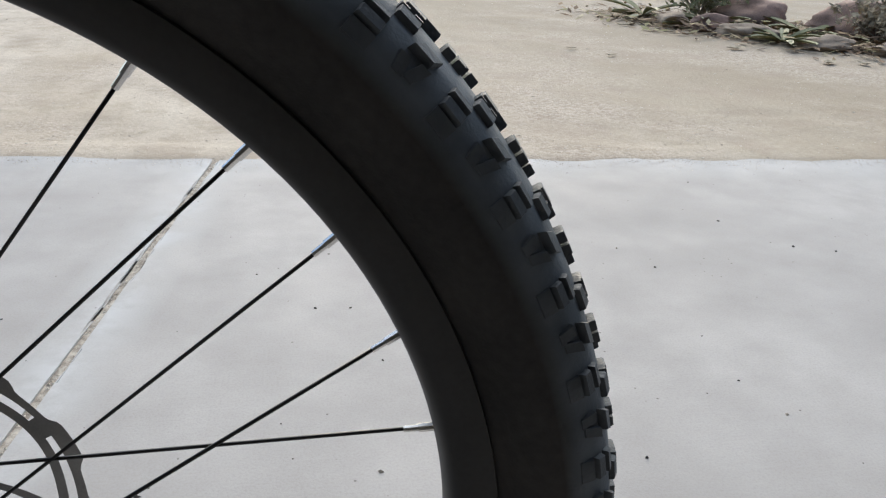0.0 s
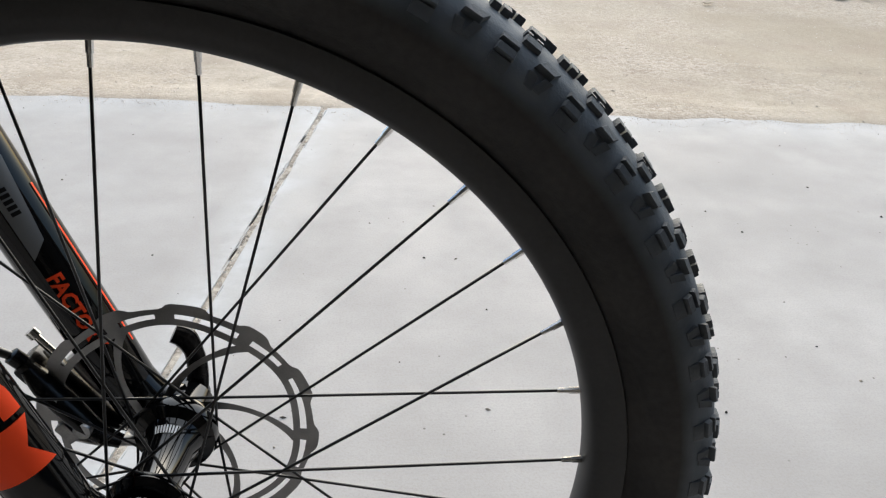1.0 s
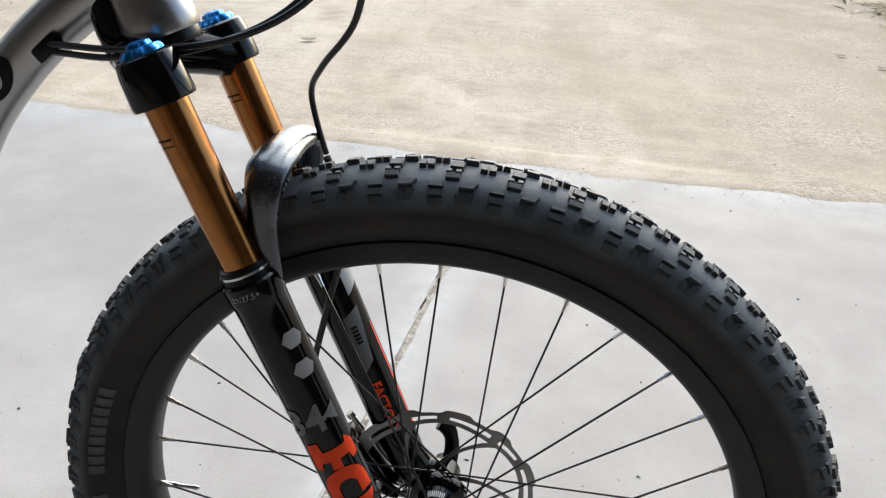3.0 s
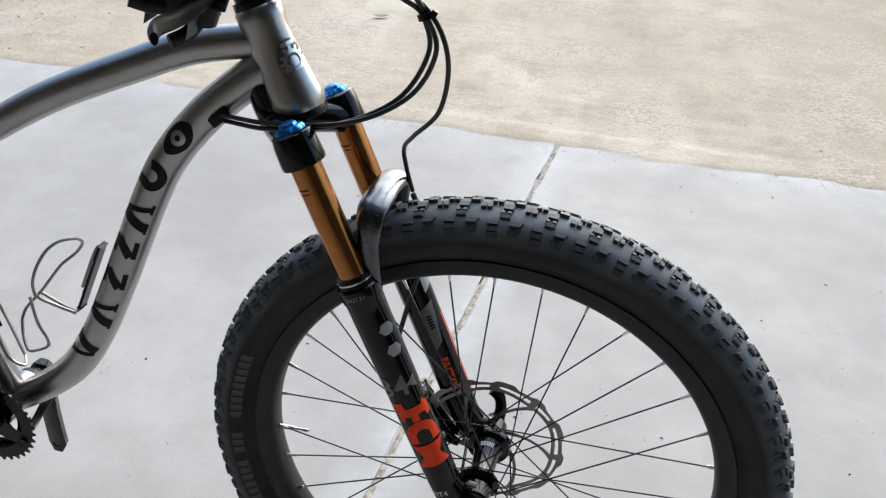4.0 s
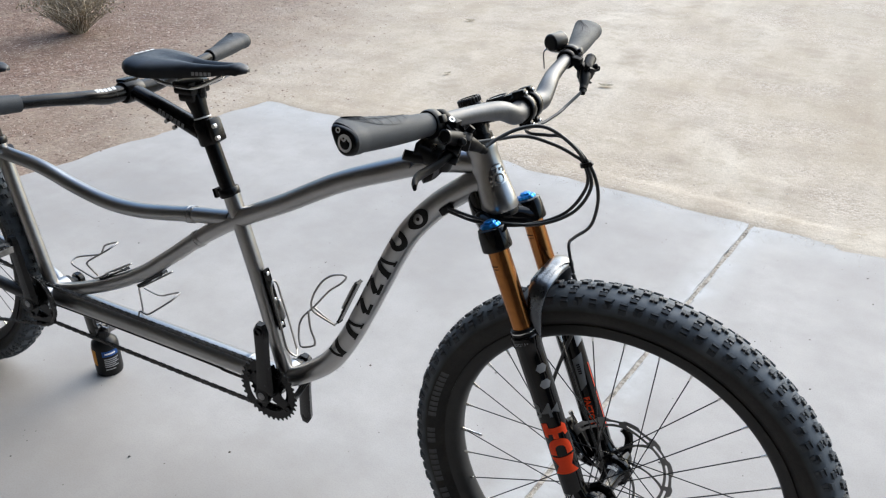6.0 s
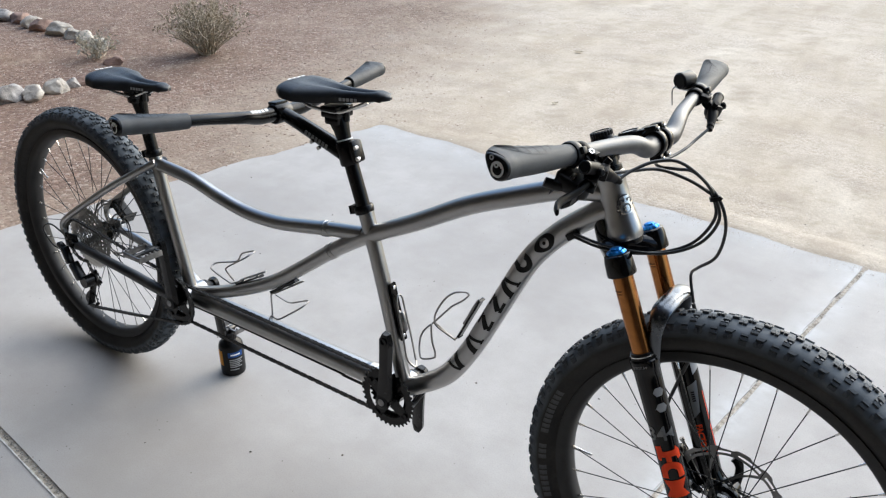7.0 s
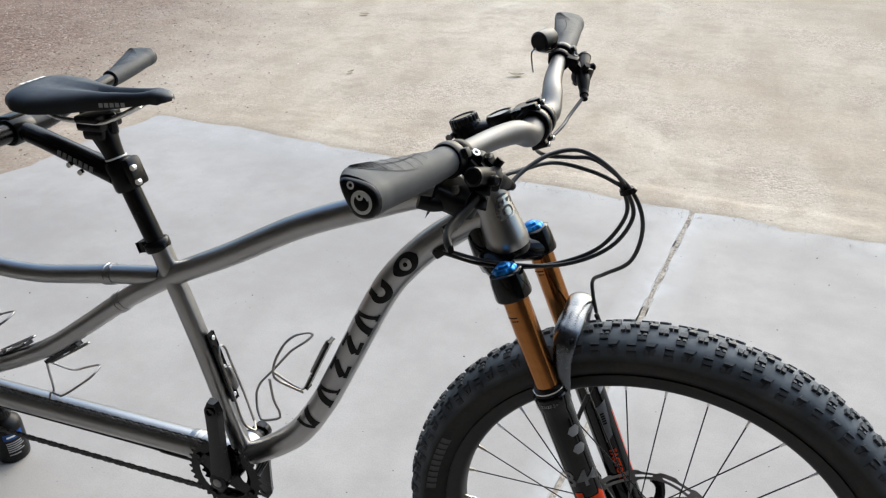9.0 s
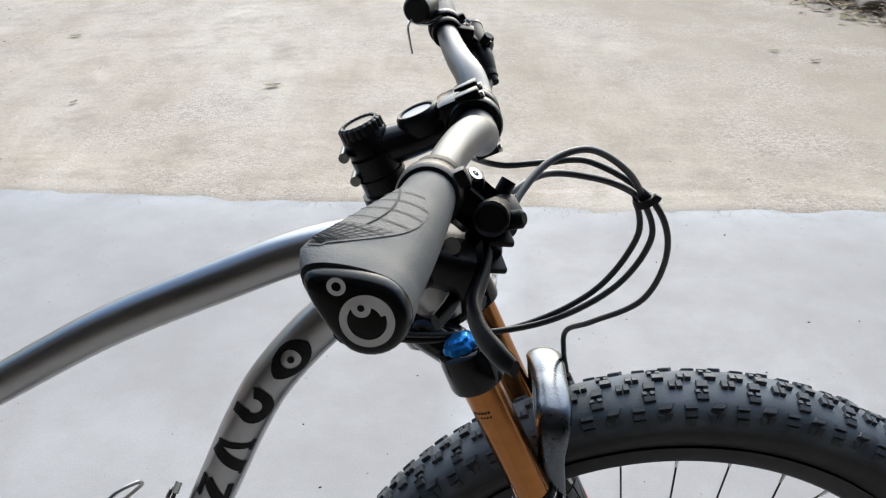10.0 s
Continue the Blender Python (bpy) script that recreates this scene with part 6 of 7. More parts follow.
part("cable_port", boxed(axes(PORT + Vector((-0.004, 0.003, -0.004)), (0.75, 0, 0.65), (0, -1, 0)), (0.026, 0.014, 0.01), 0.004), PLASTIC, frame_root, "black rubber cable port")
bm = bmesh.new()
for d in (0.0, 0.006, 0.012):
    sweep(bm, [(-0.655 - d, -0.03, 0.318), (-0.665 - d, -0.02, 0.285 - d * 0.4), (-0.672 - d, 0.01, 0.284 - d * 0.4), (-0.66 - d, 0.035, 0.312)], 0.0024, seg=8)
part("cable_exit", bm, HOSE, frame_root, "black hoses looped under the bracket shell")

# ---- seatposts, saddles and the second bar
def seatpost(base, top, collar_mat, label):
    base, top = Vector(base), Vector(top)
    d = (top - base).normalized()
    L = (top - base).length
    p = part("seatpost", turned([(-0.03, 0.0), (-0.03, 0.0152), (L * 0.55, 0.0152), (L * 0.56, 0.0168), (L * 0.6, 0.0168), (L * 0.605, 0.0145), (L - 0.05, 0.0145), (L - 0.03, 0.0165), (L - 0.012, 0.0195), (L, 0.0195), (L + 0.004, 0.0)], base, d, 28), SATIN, bike, label)
    bm = turned([(-0.012, 0.0165), (-0.012, 0.0195), (-0.008, 0.021), (0.003, 0.021), (0.005, 0.0195), (0.005, 0.0165)], base, d, 28)
    block(bm, axes(base - d * 0.004 + Vector((-0.022, 0, -0.004)), (-1, 0, -0.3), (0, 0, 1)), (0.014, 0.022, 0.012), 0.003)
    part("seat_collar", bm, SATIN, p, "black seat collar")
    m = axes(top + d * 0.008, (1, 0, 0.05), (0, 0, 1))
    bm = block(boxed(m, (0.046, 0.050, 0.014), 0.005), m @ Matrix.Translation((0, 0, 0.012)), (0.042, 0.056, 0.011), 0.004)
    block(bm, m @ Matrix.Translation((0, 0, -0.013)), (0.038, 0.040, 0.018), 0.006)
    for e in (-1, 1):
        lathe(bm, [(-0.014, 0.0), (-0.014, 0.0045), (-0.010, 0.0062), (0.016, 0.0062), (0.018, 0.004), (0.018, 0.0)], m @ Vector((e * 0.026, 0, 0.0)), (0, 0, 1), 14)
    part("saddle_clamp", bm, SATIN, p, "black saddle clamp head")
    return p


def saddle(tail, nose, z_tail, z_nose, label):
    """A saddle from tail to nose along x, wider behind, with a relief channel."""
    L = nose - tail
    bm = bmesh.new()
    nu, nv = 56, 22
    rows = []
    for i in range(nu + 1):
        u = i / nu
        half = float(np.interp(u, [0, 0.01, 0.04, 0.12, 0.25, 0.4, 0.55, 0.75, 0.93, 0.965, 0.985, 1.0], [0.012, 0.034, 0.054, 0.068, 0.070, 0.050, 0.031, 0.022, 0.0185, 0.0155, 0.0105, 0.002]))
        zc = z_tail + (z_nose - z_tail) * u + float(np.interp(u, [0, 0.03, 0.08, 0.3, 0.6, 0.9, 0.965, 1.0], [-0.012, 0.001, 0.006, 0.0, -0.004, -0.002, -0.006, -0.013]))
        drop = float(np.interp(u, [0, 0.15, 0.4, 0.7, 0.95, 1.0], [0.016, 0.028, 0.029, 0.024, 0.017, 0.006]))
        ring = []
        for j in range(nv):
            a = math.pi * j / (nv - 1)
            c, s = math.cos(a), math.sin(a)
            yy = half * math.copysign(abs(c) ** 0.75, c)
            zz = zc - drop * (1 - s ** 0.55)
            ch = math.exp(-((yy / 0.009) ** 2)) * float(np.interp(u, [0, 0.12, 0.2, 0.8, 0.9, 1], [0, 0, 1, 1, 0, 0])) * 0.011
            ring.append(bm.verts.new((tail + L * u, yy, zz - ch)))
        rows.append(ring)
    for a, b in zip(rows, rows[1:]):
        for j in range(nv - 1):
            bm.faces.new((a[j], a[j + 1], b[j + 1], b[j]))
    # shallow shell underneath
    under = []
    for ring in rows:
        c = Vector((ring[0].co.x, 0, ring[0].co.z + 0.006))
        under.append([bm.verts.new(ring[0].co.lerp(c, 0.5)), bm.verts.new(c), bm.verts.new(ring[-1].co.lerp(c, 0.5))])
    for i in range(nu):
        a, b = under[i], under[i + 1]
        for q in ((rows[i][0], a[0], b[0], rows[i + 1][0]), (a[0], a[1], b[1], b[0]), (a[1], a[2], b[2], b[1]), (a[2], rows[i][-1], rows[i + 1][-1], b[2])):
            bm.faces.new(q)
    bm.faces.new(rows[0] + under[0][::-1])
    bm.faces.new(rows[-1][::-1] + under[-1])
    sd = part("saddle", bm, SADDLE, bike, label)
    for s in (-1, 1):
        z = z_tail
        rail = [(tail + 0.035, s * 0.03, z - 0.018), (tail + 0.065, s * 0.024, z - 0.036), (tail + 0.10, s * 0.022, z - 0.040), (tail + 0.15, s * 0.021, z - 0.038), (tail + 0.185, s * 0.014, z - 0.024), (tail + 0.215, s * 0.008, z - 0.008)]
        part("rail", tube(rail, 0.0038, 10), SILVER, sd, "pale metal saddle rail")
    # plain pale bars of print on flank and tail
    for k in range(5):
        bm = bmesh.new()
        u = 0.60 + 0.032 * k
        q = []
        for du, dz in ((0, 0), (0.024, 0), (0.024, 1), (0, 1)):
            uu = u + du
            half = float(np.interp(uu, [0.55, 0.75, 0.93], [0.031, 0.022, 0.019]))
            zc = z_tail + (z_nose - z_tail) * uu - 0.003
            q.append(bm.verts.new((tail + L * uu, -half - 0.0012, zc - 0.0215 + 0.0065 * dz)))
        bm.faces.new(q)
        part("print_bar", bm, GREYPRINT, sd, smooth=False)
    for k in range(4):
        bm = bmesh.new()
        u0, y0 = 0.075, -0.03 + 0.013 * k
        bm.faces.new([bm.verts.new((tail + L * (u0 + a), y0 + b, z_tail + 0.0085)) for a, b in ((0, 0), (0, 0.01), (0.02, 0.01), (0.02, 0))])
        part("print_bar", bm, WHITEPRINT, sd, smooth=False)
    return sd


post_f = seatpost((-0.812, 0, 0.724), (-0.879, 0, 0.905), SATIN, "black seatpost in the front seat tube")
seatpost((-1.507, 0, 0.692), (-1.542, 0, 0.826), SATIN, "short black seatpost in the rear seat tube")
saddle(-1.01, -0.743, 0.960, 0.982, "black front saddle with a relief channel")
saddle(-1.685, -1.42, 0.872, 0.882, "black rear saddle with a relief channel")

# stoker stem and bar
S_CL = Vector((-1.045, 0, 0.882))
bm = turned([(-0.024, 0.0153), (-0.024, 0.0205), (-0.02, 0.0225), (0.02, 0.0225), (0.024, 0.0205), (0.024, 0.0153)], Vector((-0.852, 0, 0.834)), (-0.347, 0, 0.938), 28)
block(bm, axes((-0.832, 0, 0.842), (1, 0, 0.35), (0, 0, 1)), (0.018, 0.03, 0.046), 0.006)
sweep(bm, [(-0.862, 0, 0.833), (-0.92, 0, 0.850), (-0.99, 0, 0.871), S_CL + Vector((0.012, 0, 0))], [0.0215, 0.0195, 0.018, 0.017], seg=20, squash=0.82)
part("post_ring", turned([(0.027, 0.0156), (0.027, 0.0166), (0.0295, 0.0166), (0.0295, 0.0156)], Vector((-0.852, 0, 0.834)), (-0.347, 0, 0.938), 28), WHITEPRINT, post_f, "thin white ring on the post")
st2 = part("stoker_stem", bm, SATIN, bike, "black adjustable stem clamped to the seatpost")
bm = bmesh.new()
lathe(bm, [(-0.021, 0.0155), (-0.021, 0.0205), (-0.018, 0.022), (0.018, 0.022), (0.021, 0.0205), (0.021, 0.0155)], S_CL, (0, 1, 0), 28)
block(bm, axes(S_CL + Vector((-0.006, 0, 0.021)), (1, 0, 0.1), (0, 0, 1)), (0.024, 0.036, 0.008), 0.003)
part("bar_clamp", bm, SATIN, st2, "black bar clamp")
for o, d in (((-0.818, -0.02, 0.856), (0, 1, 0)), ((-0.812, -0.02, 0.834), (0, 1, 0)), ((-0.915, -0.024, 0.836), (0, 1, 0)), ((-0.935, -0.023, 0.845), (0, 1, 0))):
    part("clamp_bolt", turned([(0.0, 0.0), (0.0, 0.0045), (0.006, 0.0045), (0.006, 0.0)], o, d, 14), SILVER, st2)
bm = bmesh.new()
for k in range(7):
    o = Vector((-0.895 - 0.0095 * k, -0.0203 + 0.0002 * k, 0.8435 + 0.003 * k))
    block(bm, axes(o, (-1, 0, 0.32), (0, 0, 1)), (0.0062, 0.0012, 0.0085))
part("stem_print", bm, DARKGREY, st2, "grey bars of print", smooth=False)


def stoker_point(y):
    a = abs(y)
    ys_ = [0.0, 0.06, 0.1, 0.2, 0.38]
    return Vector((float(np.interp(a, ys_, [-1.045, -1.045, -1.042, -1.050, -1.075])), y, float(np.interp(a, ys_, [0.882, 0.884, 0.892, 0.908, 0.926])) - 0.038 * max(0.0, y)))


ys = [-0.37, -0.28, -0.2, -0.14, -0.1, -0.06, 0.0, 0.06, 0.1, 0.14, 0.2, 0.28, 0.37]
bar2 = part("stoker_bar", tube([stoker_point(q) for q in ys], [0.011, 0.011, 0.0112, 0.012, 0.013, 0.0155, 0.0158, 0.0155, 0.013, 0.012, 0.0112, 0.011, 0.011], 24, up=(0, 0, 1)), SATIN, bike, "black handlebar for the rear rider")
for s in (-1, 1):
    grip(bar2, stoker_point(s * 0.235), stoker_point(s * 0.372), Vector((-1, 0, 0.35)), (0, 0, 1), mat=STOKERGRIP)
bm = bmesh.new()
for k in range(5):
    o = stoker_point(-0.045 - 0.010 * k)
    block(bm, axes(o + Vector((0.006, -0.0, 0.0142 - 0.0004 * k)), (0, 1, 0), (0.5, 0, 0.85)), (0.0075, 0.008, 0.0012))
part("bar_print", bm, WHITEPRINT, bar2, "grey bars of print", smooth=False)


# ---- bottle cages
def tight(pts):
    """Keeps the bends of a wire close to its corners."""
    p = [Vector(q) for q in pts]
    out_ = [p[0]]
    for a, b, c in zip(p, p[1:], p[2:]):
        out_ += [b.lerp(a, min(0.4, 0.008 / (b - a).length)), b.lerp(c, min(0.4, 0.008 / (c - b).length))]
    return out_ + [p[-1]]


def small_cage(o, along, out, label):
    """A compact bent-wire bottle cage on a strap plate."""
    o, along, out = Vector(o), Vector(along).normalized(), Vector(out).normalized()
    side = along.cross(out)

    def at(a, b, c):
        return o + along * a + out * b + side * c
    m = Matrix(((along.x, side.x, out.x, 0), (along.y, side.y, out.y, 0), (along.z, side.z, out.z, 0), (0, 0, 0, 1)))
    c = part("bottle_cage", block(bmesh.new(), Matrix.Translation(at(-0.01, 0.002, 0)) @ m, (0.1, 0.013, 0.004), 0.0015), SATIN, bike, label)
    wire = [(-0.02, 0.007, 0.005), (-0.078, 0.007, 0.006), (-0.124, 0.062, 0.014), (-0.124, 0.07, -0.006), (-0.066, 0.052, -0.03), (-0.044, 0.068, -0.034), (0.030, 0.064, -0.020), (0.040, 0.060, 0.0), (0.028, 0.057, 0.018), (-0.03, 0.052, 0.033), (-0.052, 0.046, 0.024), (-0.062, 0.012, 0.006)]
    part("cage_wire", tube(tight([at(*q) for q in wire]), 0.0021, 8, n=3), WIRE, c, "bent titanium wire loop")
    wire = [(-0.05, 0.008, -0.005), (0.05, 0.009, -0.006), (0.068, 0.009, 0.0), (0.05, 0.009, 0.006), (0.0, 0.008, 0.005)]
    part("cage_wire", tube(tight([at(*q) for q in wire]), 0.0021, 8, n=3), WIRE, c, "bent titanium wire loop")
    for a in (-0.036, 0.024):
        part("cage_bolt", turned([(0.0, 0.0), (0.0, 0.0042), (0.003, 0.0042), (0.004, 0.002), (0.004, 0.0)], at(a, 0.004, 0), out, 12), SILVER, c)
    return c


def cage(o, along, out, label, size=1.0):
    """A bent-wire bottle cage: along runs up its tube, out points away from the tube."""
    o, along, out = Vector(o), Vector(along).normalized(), Vector(out).normalized()
    side = along.cross(out)

    def at(a, b, c):
        return o + size * (along * a + out * b + side * c)
    m = Matrix(((along.x, side.x, out.x, 0), (along.y, side.y, out.y, 0), (along.z, side.z, out.z, 0), (0, 0, 0, 1)))
    bm = block(bmesh.new(), Matrix.Translation(at(0, 0.0015, 0)) @ m, (0.11, 0.013, 0.004), 0.0015)
    c = part("bottle_cage", bm, SATIN, bike, label)
    wire = [(-0.071, 0.004, 0.006), (-0.056, 0.05, 0.03), (-0.045, 0.060, 0.034), (-0.015, 0.067, 0.03), (0.02, 0.066, 0.012), (0.036, 0.05, -0.006), (0.033, 0.036, -0.02), (-0.004, 0.045, -0.034), (-0.04, 0.062, -0.034), (-0.103, 0.077, -0.03), (-0.14, 0.087, -0.015), (-0.157, 0.075, 0.0), (-0.171, 0.054, 0.015), (-0.172, 0.045, 0.018), (-0.133, 0.018, 0.03), (-0.119, 0.016, 0.032), (-0.095, 0.04, 0.034), (-0.06, 0.062, 0.031)]
    part("cage_wire", tube(tight([at(*q) for q in wire]), 0.0021, 8, n=3), WIRE, c, "bent titanium wire loop")
    wire = [(-0.105, 0.077, -0.03), (-0.11, 0.044, -0.034), (-0.101, 0.018, -0.026), (-0.078, 0.007, -0.008), (-0.02, 0.007, -0.006), (0.04, 0.007, -0.006), (0.062, 0.006, 0.0), (0.04, 0.007, 0.006), (-0.02, 0.007, 0.006)]
    part("cage_wire", tube(tight([at(*q) for q in wire]), 0.0021, 8, n=3), WIRE, c, "bent titanium wire loop")
    for a in (-0.032, 0.032):
        part("cage_bolt", turned([(0.0, 0.0), (0.0, 0.0042), (0.003, 0.0042), (0.004, 0.002), (0.004, 0.0)], at(a, 0.003, 0), out, 12), SILVER, c)
    return c




def tool_mount(o, along, out):
    """A black strap plate with a wire hook and a small steel cartridge."""
    o, along, out = Vector(o), Vector(along).normalized(), Vector(out).normalized()
    side = along.cross(out)
    m = Matrix(((along.x, side.x, out.x, 0), (along.y, side.y, out.y, 0), (along.z, side.z, out.z, 0), (0, 0, 0, 1)))

    def at(a, b, c):
        return o + along * a + out * b + side * c
    c = part("tool_mount", block(bmesh.new(), Matrix.Translation(at(0, 0.0015, 0)) @ m, (0.128, 0.015, 0.004), 0.0015), SATIN, bike, "black plate with wire hook on the seat tube")
    part("mount_wire", tube([at(-0.12, 0.010, 0.014), at(-0.06, 0.012, 0.013), at(0.0, 0.012, 0.011), at(0.03, 0.013, 0.009), at(0.04, 0.013, 0.0), at(0.03, 0.013, -0.009), at(0.0, 0.012, -0.011), at(-0.06, 0.012, -0.013), at(-0.105, 0.012, -0.014), at(-0.125, 0.022, -0.006), at(-0.12, 0.010, 0.014)], 0.0021, 8, n=6), WIRE, c, "bent titanium wire hook")
    part("cartridge", turned([(-0.022, 0.0), (-0.022, 0.004), (-0.018, 0.0065), (0.018, 0.0065), (0.022, 0.004), (0.022, 0.0)], at(-0.022, 0.011, 0), along, 18), STEEL, c, "small steel cylinder")
    for a in (-0.054, 0.0, 0.056):
        part("mount_bolt", turned([(0.0, 0.0), (0.0, 0.0042), (0.003, 0.0042), (0.004, 0.002), (0.004, 0.0)], at(a, 0.003, 0), out, 12), SILVER, c)
    return c


tool_mount((-0.7185, 0, 0.508), (-0.268, 0, 0.963), (0.963, 0, 0.268))
cage((-0.533, 0, 0.558), (0.42, 0, 0.907), (-0.907, 0, 0.42), "titanium wire bottle cage on the down tube", 0.94)
small_cage((-1.170, 0, 0.437), (0.87, 0, 0.49), (-0.49, 0, 0.87), "titanium wire bottle cage above the lower tube")
small_cage((-1.052, 0, 0.463), (0.83, 0, 0.56), (0.56, 0, -0.83), "titanium wire bottle cage below the lower tube")


# ---- cranks, rings, chains
def chainring(c, y, teeth, arms=4, tilt=0.0, inner=0.72, arm=0.016):
    r = teeth * 0.0127 / math.tau
    bm = bmesh.new()
    n = teeth * 4
    grid = []
    for i in range(n):
        a = math.tau * i / n
        ph = i % 4
        ro = r + (0.0038 if ph in (1, 2) else -0.0018)
        grid.append([bm.verts.new((c.x + q * math.sin(a), y, c.z + q * math.cos(a))) for q in (r * inner, r * (inner + 0.14), ro)])
    for i in range(n):
        p, q = grid[i], grid[(i + 1) % n]
        for j in range(2):
            bm.faces.new((p[j], p[j + 1], q[j + 1], q[j]))
    for k in range(arms):
        a = tilt + math.tau * k / arms
        rows = []
        for i in range(5):
            u = i / 4
            q = 0.016 + (r * 0.84 - 0.016) * u
            w = arm * (1 - 0.3 * u)
            d, s = Vector((math.sin(a), 0, math.cos(a))), Vector((math.cos(a), 0, -math.sin(a)))
            rows.append([bm.verts.new(Vector((c.x, y, c.z)) + d * q + s * w * e) for e in (-1, 1)])
        for p, q in zip(rows, rows[1:]):
            bm.faces.new((p[0], p[1], q[1], q[0]))
    bmesh.ops.solidify(bm, geom=bm.faces[:], thickness=0.0035)
    for k in range(arms):
        a = tilt + math.tau * k / arms
        lathe(bm, [(-0.003, 0.0), (-0.003, 0.005), (0.005, 0.005), (0.005, 0.0)], (c.x + r * 0.82 * math.sin(a), y, c.z + r * 0.82 * math.cos(a)), (0, 1, 0), 12)
    return bm


def crank_arm(c, angle, y_in, y_out, length=0.17):
    """An arm from the axle; angle from straight up, towards the front."""
    d = Vector((math.sin(angle), 0, math.cos(angle)))
    s = Vector((d.z, 0, -d.x))
    bm = bmesh.new()
    rows = []
    sg = 1 if y_out > 0 else -1
    for i in range(13):
        u = -0.1 + 1.2 * i / 12
        w = float(np.interp(u, [-0.1, 0.0, 0.15, 0.5, 0.85, 1.0, 1.1], [0.009, 0.0195, 0.0185, 0.0150, 0.0150, 0.0158, 0.008]))
        yo = y_in + (y_out - y_in) * min(1, max(0, u)) ** 1.2
        th = 0.007
        o = c + d * length * u + Vector((0, yo, 0))
        rows.append([bm.verts.new(o + s * w * a + Vector((0, sg * th * b, 0))) for a, b in ((-1, -0.8), (-0.75, 0.9), (0, 1.1), (0.75, 0.9), (1, -0.8), (0.8, -1), (-0.8, -1))])
    for a, b in zip(rows, rows[1:]):
        for j in range(7):
            bm.faces.new((a[j], a[(j + 1) % 7], b[(j + 1) % 7], b[j]))
    bm.faces.new(rows[0][::-1])
    bm.faces.new(rows[-1])
    lathe(bm, [(sg * -0.004, 0.0), (sg * -0.004, 0.0175), (sg * 0.008, 0.0165), (sg * 0.0095, 0.012), (sg * 0.0095, 0.0)], c + Vector((0, y_in, 0)), (0, 1, 0), 28)
    return bm


def eyelet(c, angle, y, length=0.17):
    d = Vector((math.sin(angle), 0, math.cos(angle)))
    return turned([(-0.0085, 0.0055), (-0.0085, 0.0085), (0.0085, 0.0085), (0.0085, 0.0055)], c + d * length + Vector((0, y, 0)), (0, 1, 0), 20)


for c, up_, nm, back in ((BB_F, radians(6.5), "front_crankset", False), (BB_R, radians(3.0), "rear_crankset", True)):
    cr = part(nm, turned([(-0.07, 0.0), (-0.07, 0.0125), (0.07, 0.0125), (0.07, 0.0)], c, (0, 1, 0), 24), SATIN, bike, "black crankset axle")
    part("crank_arm", crank_arm(c, up_, -0.066, -0.086), SATIN, cr, "satin black right crank arm")
    part("crank_arm", crank_arm(c, up_ + math.pi, 0.07, 0.094), SATIN, cr, "satin black left crank arm")
    part("pedal_eye", eyelet(c, up_, -0.087), SATIN, cr)
    part("pedal_eye", eyelet(c, up_ + math.pi, 0.095), SATIN, cr)
    part("chainring", chainring(c, -0.052, 34 if not back else 33, tilt=0.5), SATIN, cr, "black toothed chainring")
    part("timing_ring", chainring(c, -0.043, 26, tilt=0.9), SATIN, cr, "black inner timing ring")
    part("crank_bolt", turned([(-0.0765, 0.0), (-0.0765, 0.008), (-0.072, 0.0095), (-0.07, 0.0095)], c, (0, 1, 0), 20), STEEL, cr)
    for s in (-1, 1):
        part("bearing_cup", turned([(s * 0.0365, 0.0), (s * 0.0365, 0.0225), (s * 0.046, 0.0215), (s * 0.047, 0.0)], c, (0, 1, 0), 28), SATIN, cr)


def chain(path, closed, y):
    """Links of half-inch pitch along a flat path in the x-z plane."""
    pts_ = [Vector((p[0], y, p[1])) for p in path]
    if closed:
        pts_.append(pts_[0])
    seglen = [(b - a).length for a, b in zip(pts_, pts_[1:])]
    total = sum(seglen)
    n = int(total / 0.0127)
    bm = bmesh.new()

    def at(d):
        for a, b, q in zip(pts_, pts_[1:], seglen):
            if d <= q:
                return a.lerp(b, d / max(q, 1e-9)), (b - a).normalized()
            d -= q
        return pts_[-1], (pts_[-1] - pts_[-2]).normalized()
    for k in range(n):
        p, t = at((k + 0.5) * total / n)
        w = 0.0028 if k % 2 else 0.0019
        for s in (-1, 1):
            m = axes(p + Vector((0, s * w, 0)), t, (0, 1, 0))
            v = [bm.verts.new(m @ Vector((x, yv, z))) for z in (-0.0005, 0.0005) for x, yv in ((-0.0085, 0), (-0.0055, 0.0042), (0, 0.0028), (0.0055, 0.0042), (0.0085, 0), (0.0055, -0.0042), (0, -0.0028), (-0.0055, -0.0042))]
            bm.faces.new(v[:8][::-1])
            bm.faces.new(v[8:])
            for j in range(8):
                bm.faces.new((v[j], v[(j + 1) % 8], v[8 + (j + 1) % 8], v[8 + j]))
        e, _ = at(k * total / n)
        lathe(bm, [(-0.0033, 0.0), (-0.0033, 0.0026), (0.0033, 0.0026), (0.0033, 0.0)], e, (0, 1, 0), 6)
    return bm


def around(c, r, a0, a1, n=14):
    return [(c[0] + r * math.sin(a), c[1] + r * math.cos(a)) for a in np.linspace(a0, a1, n)]


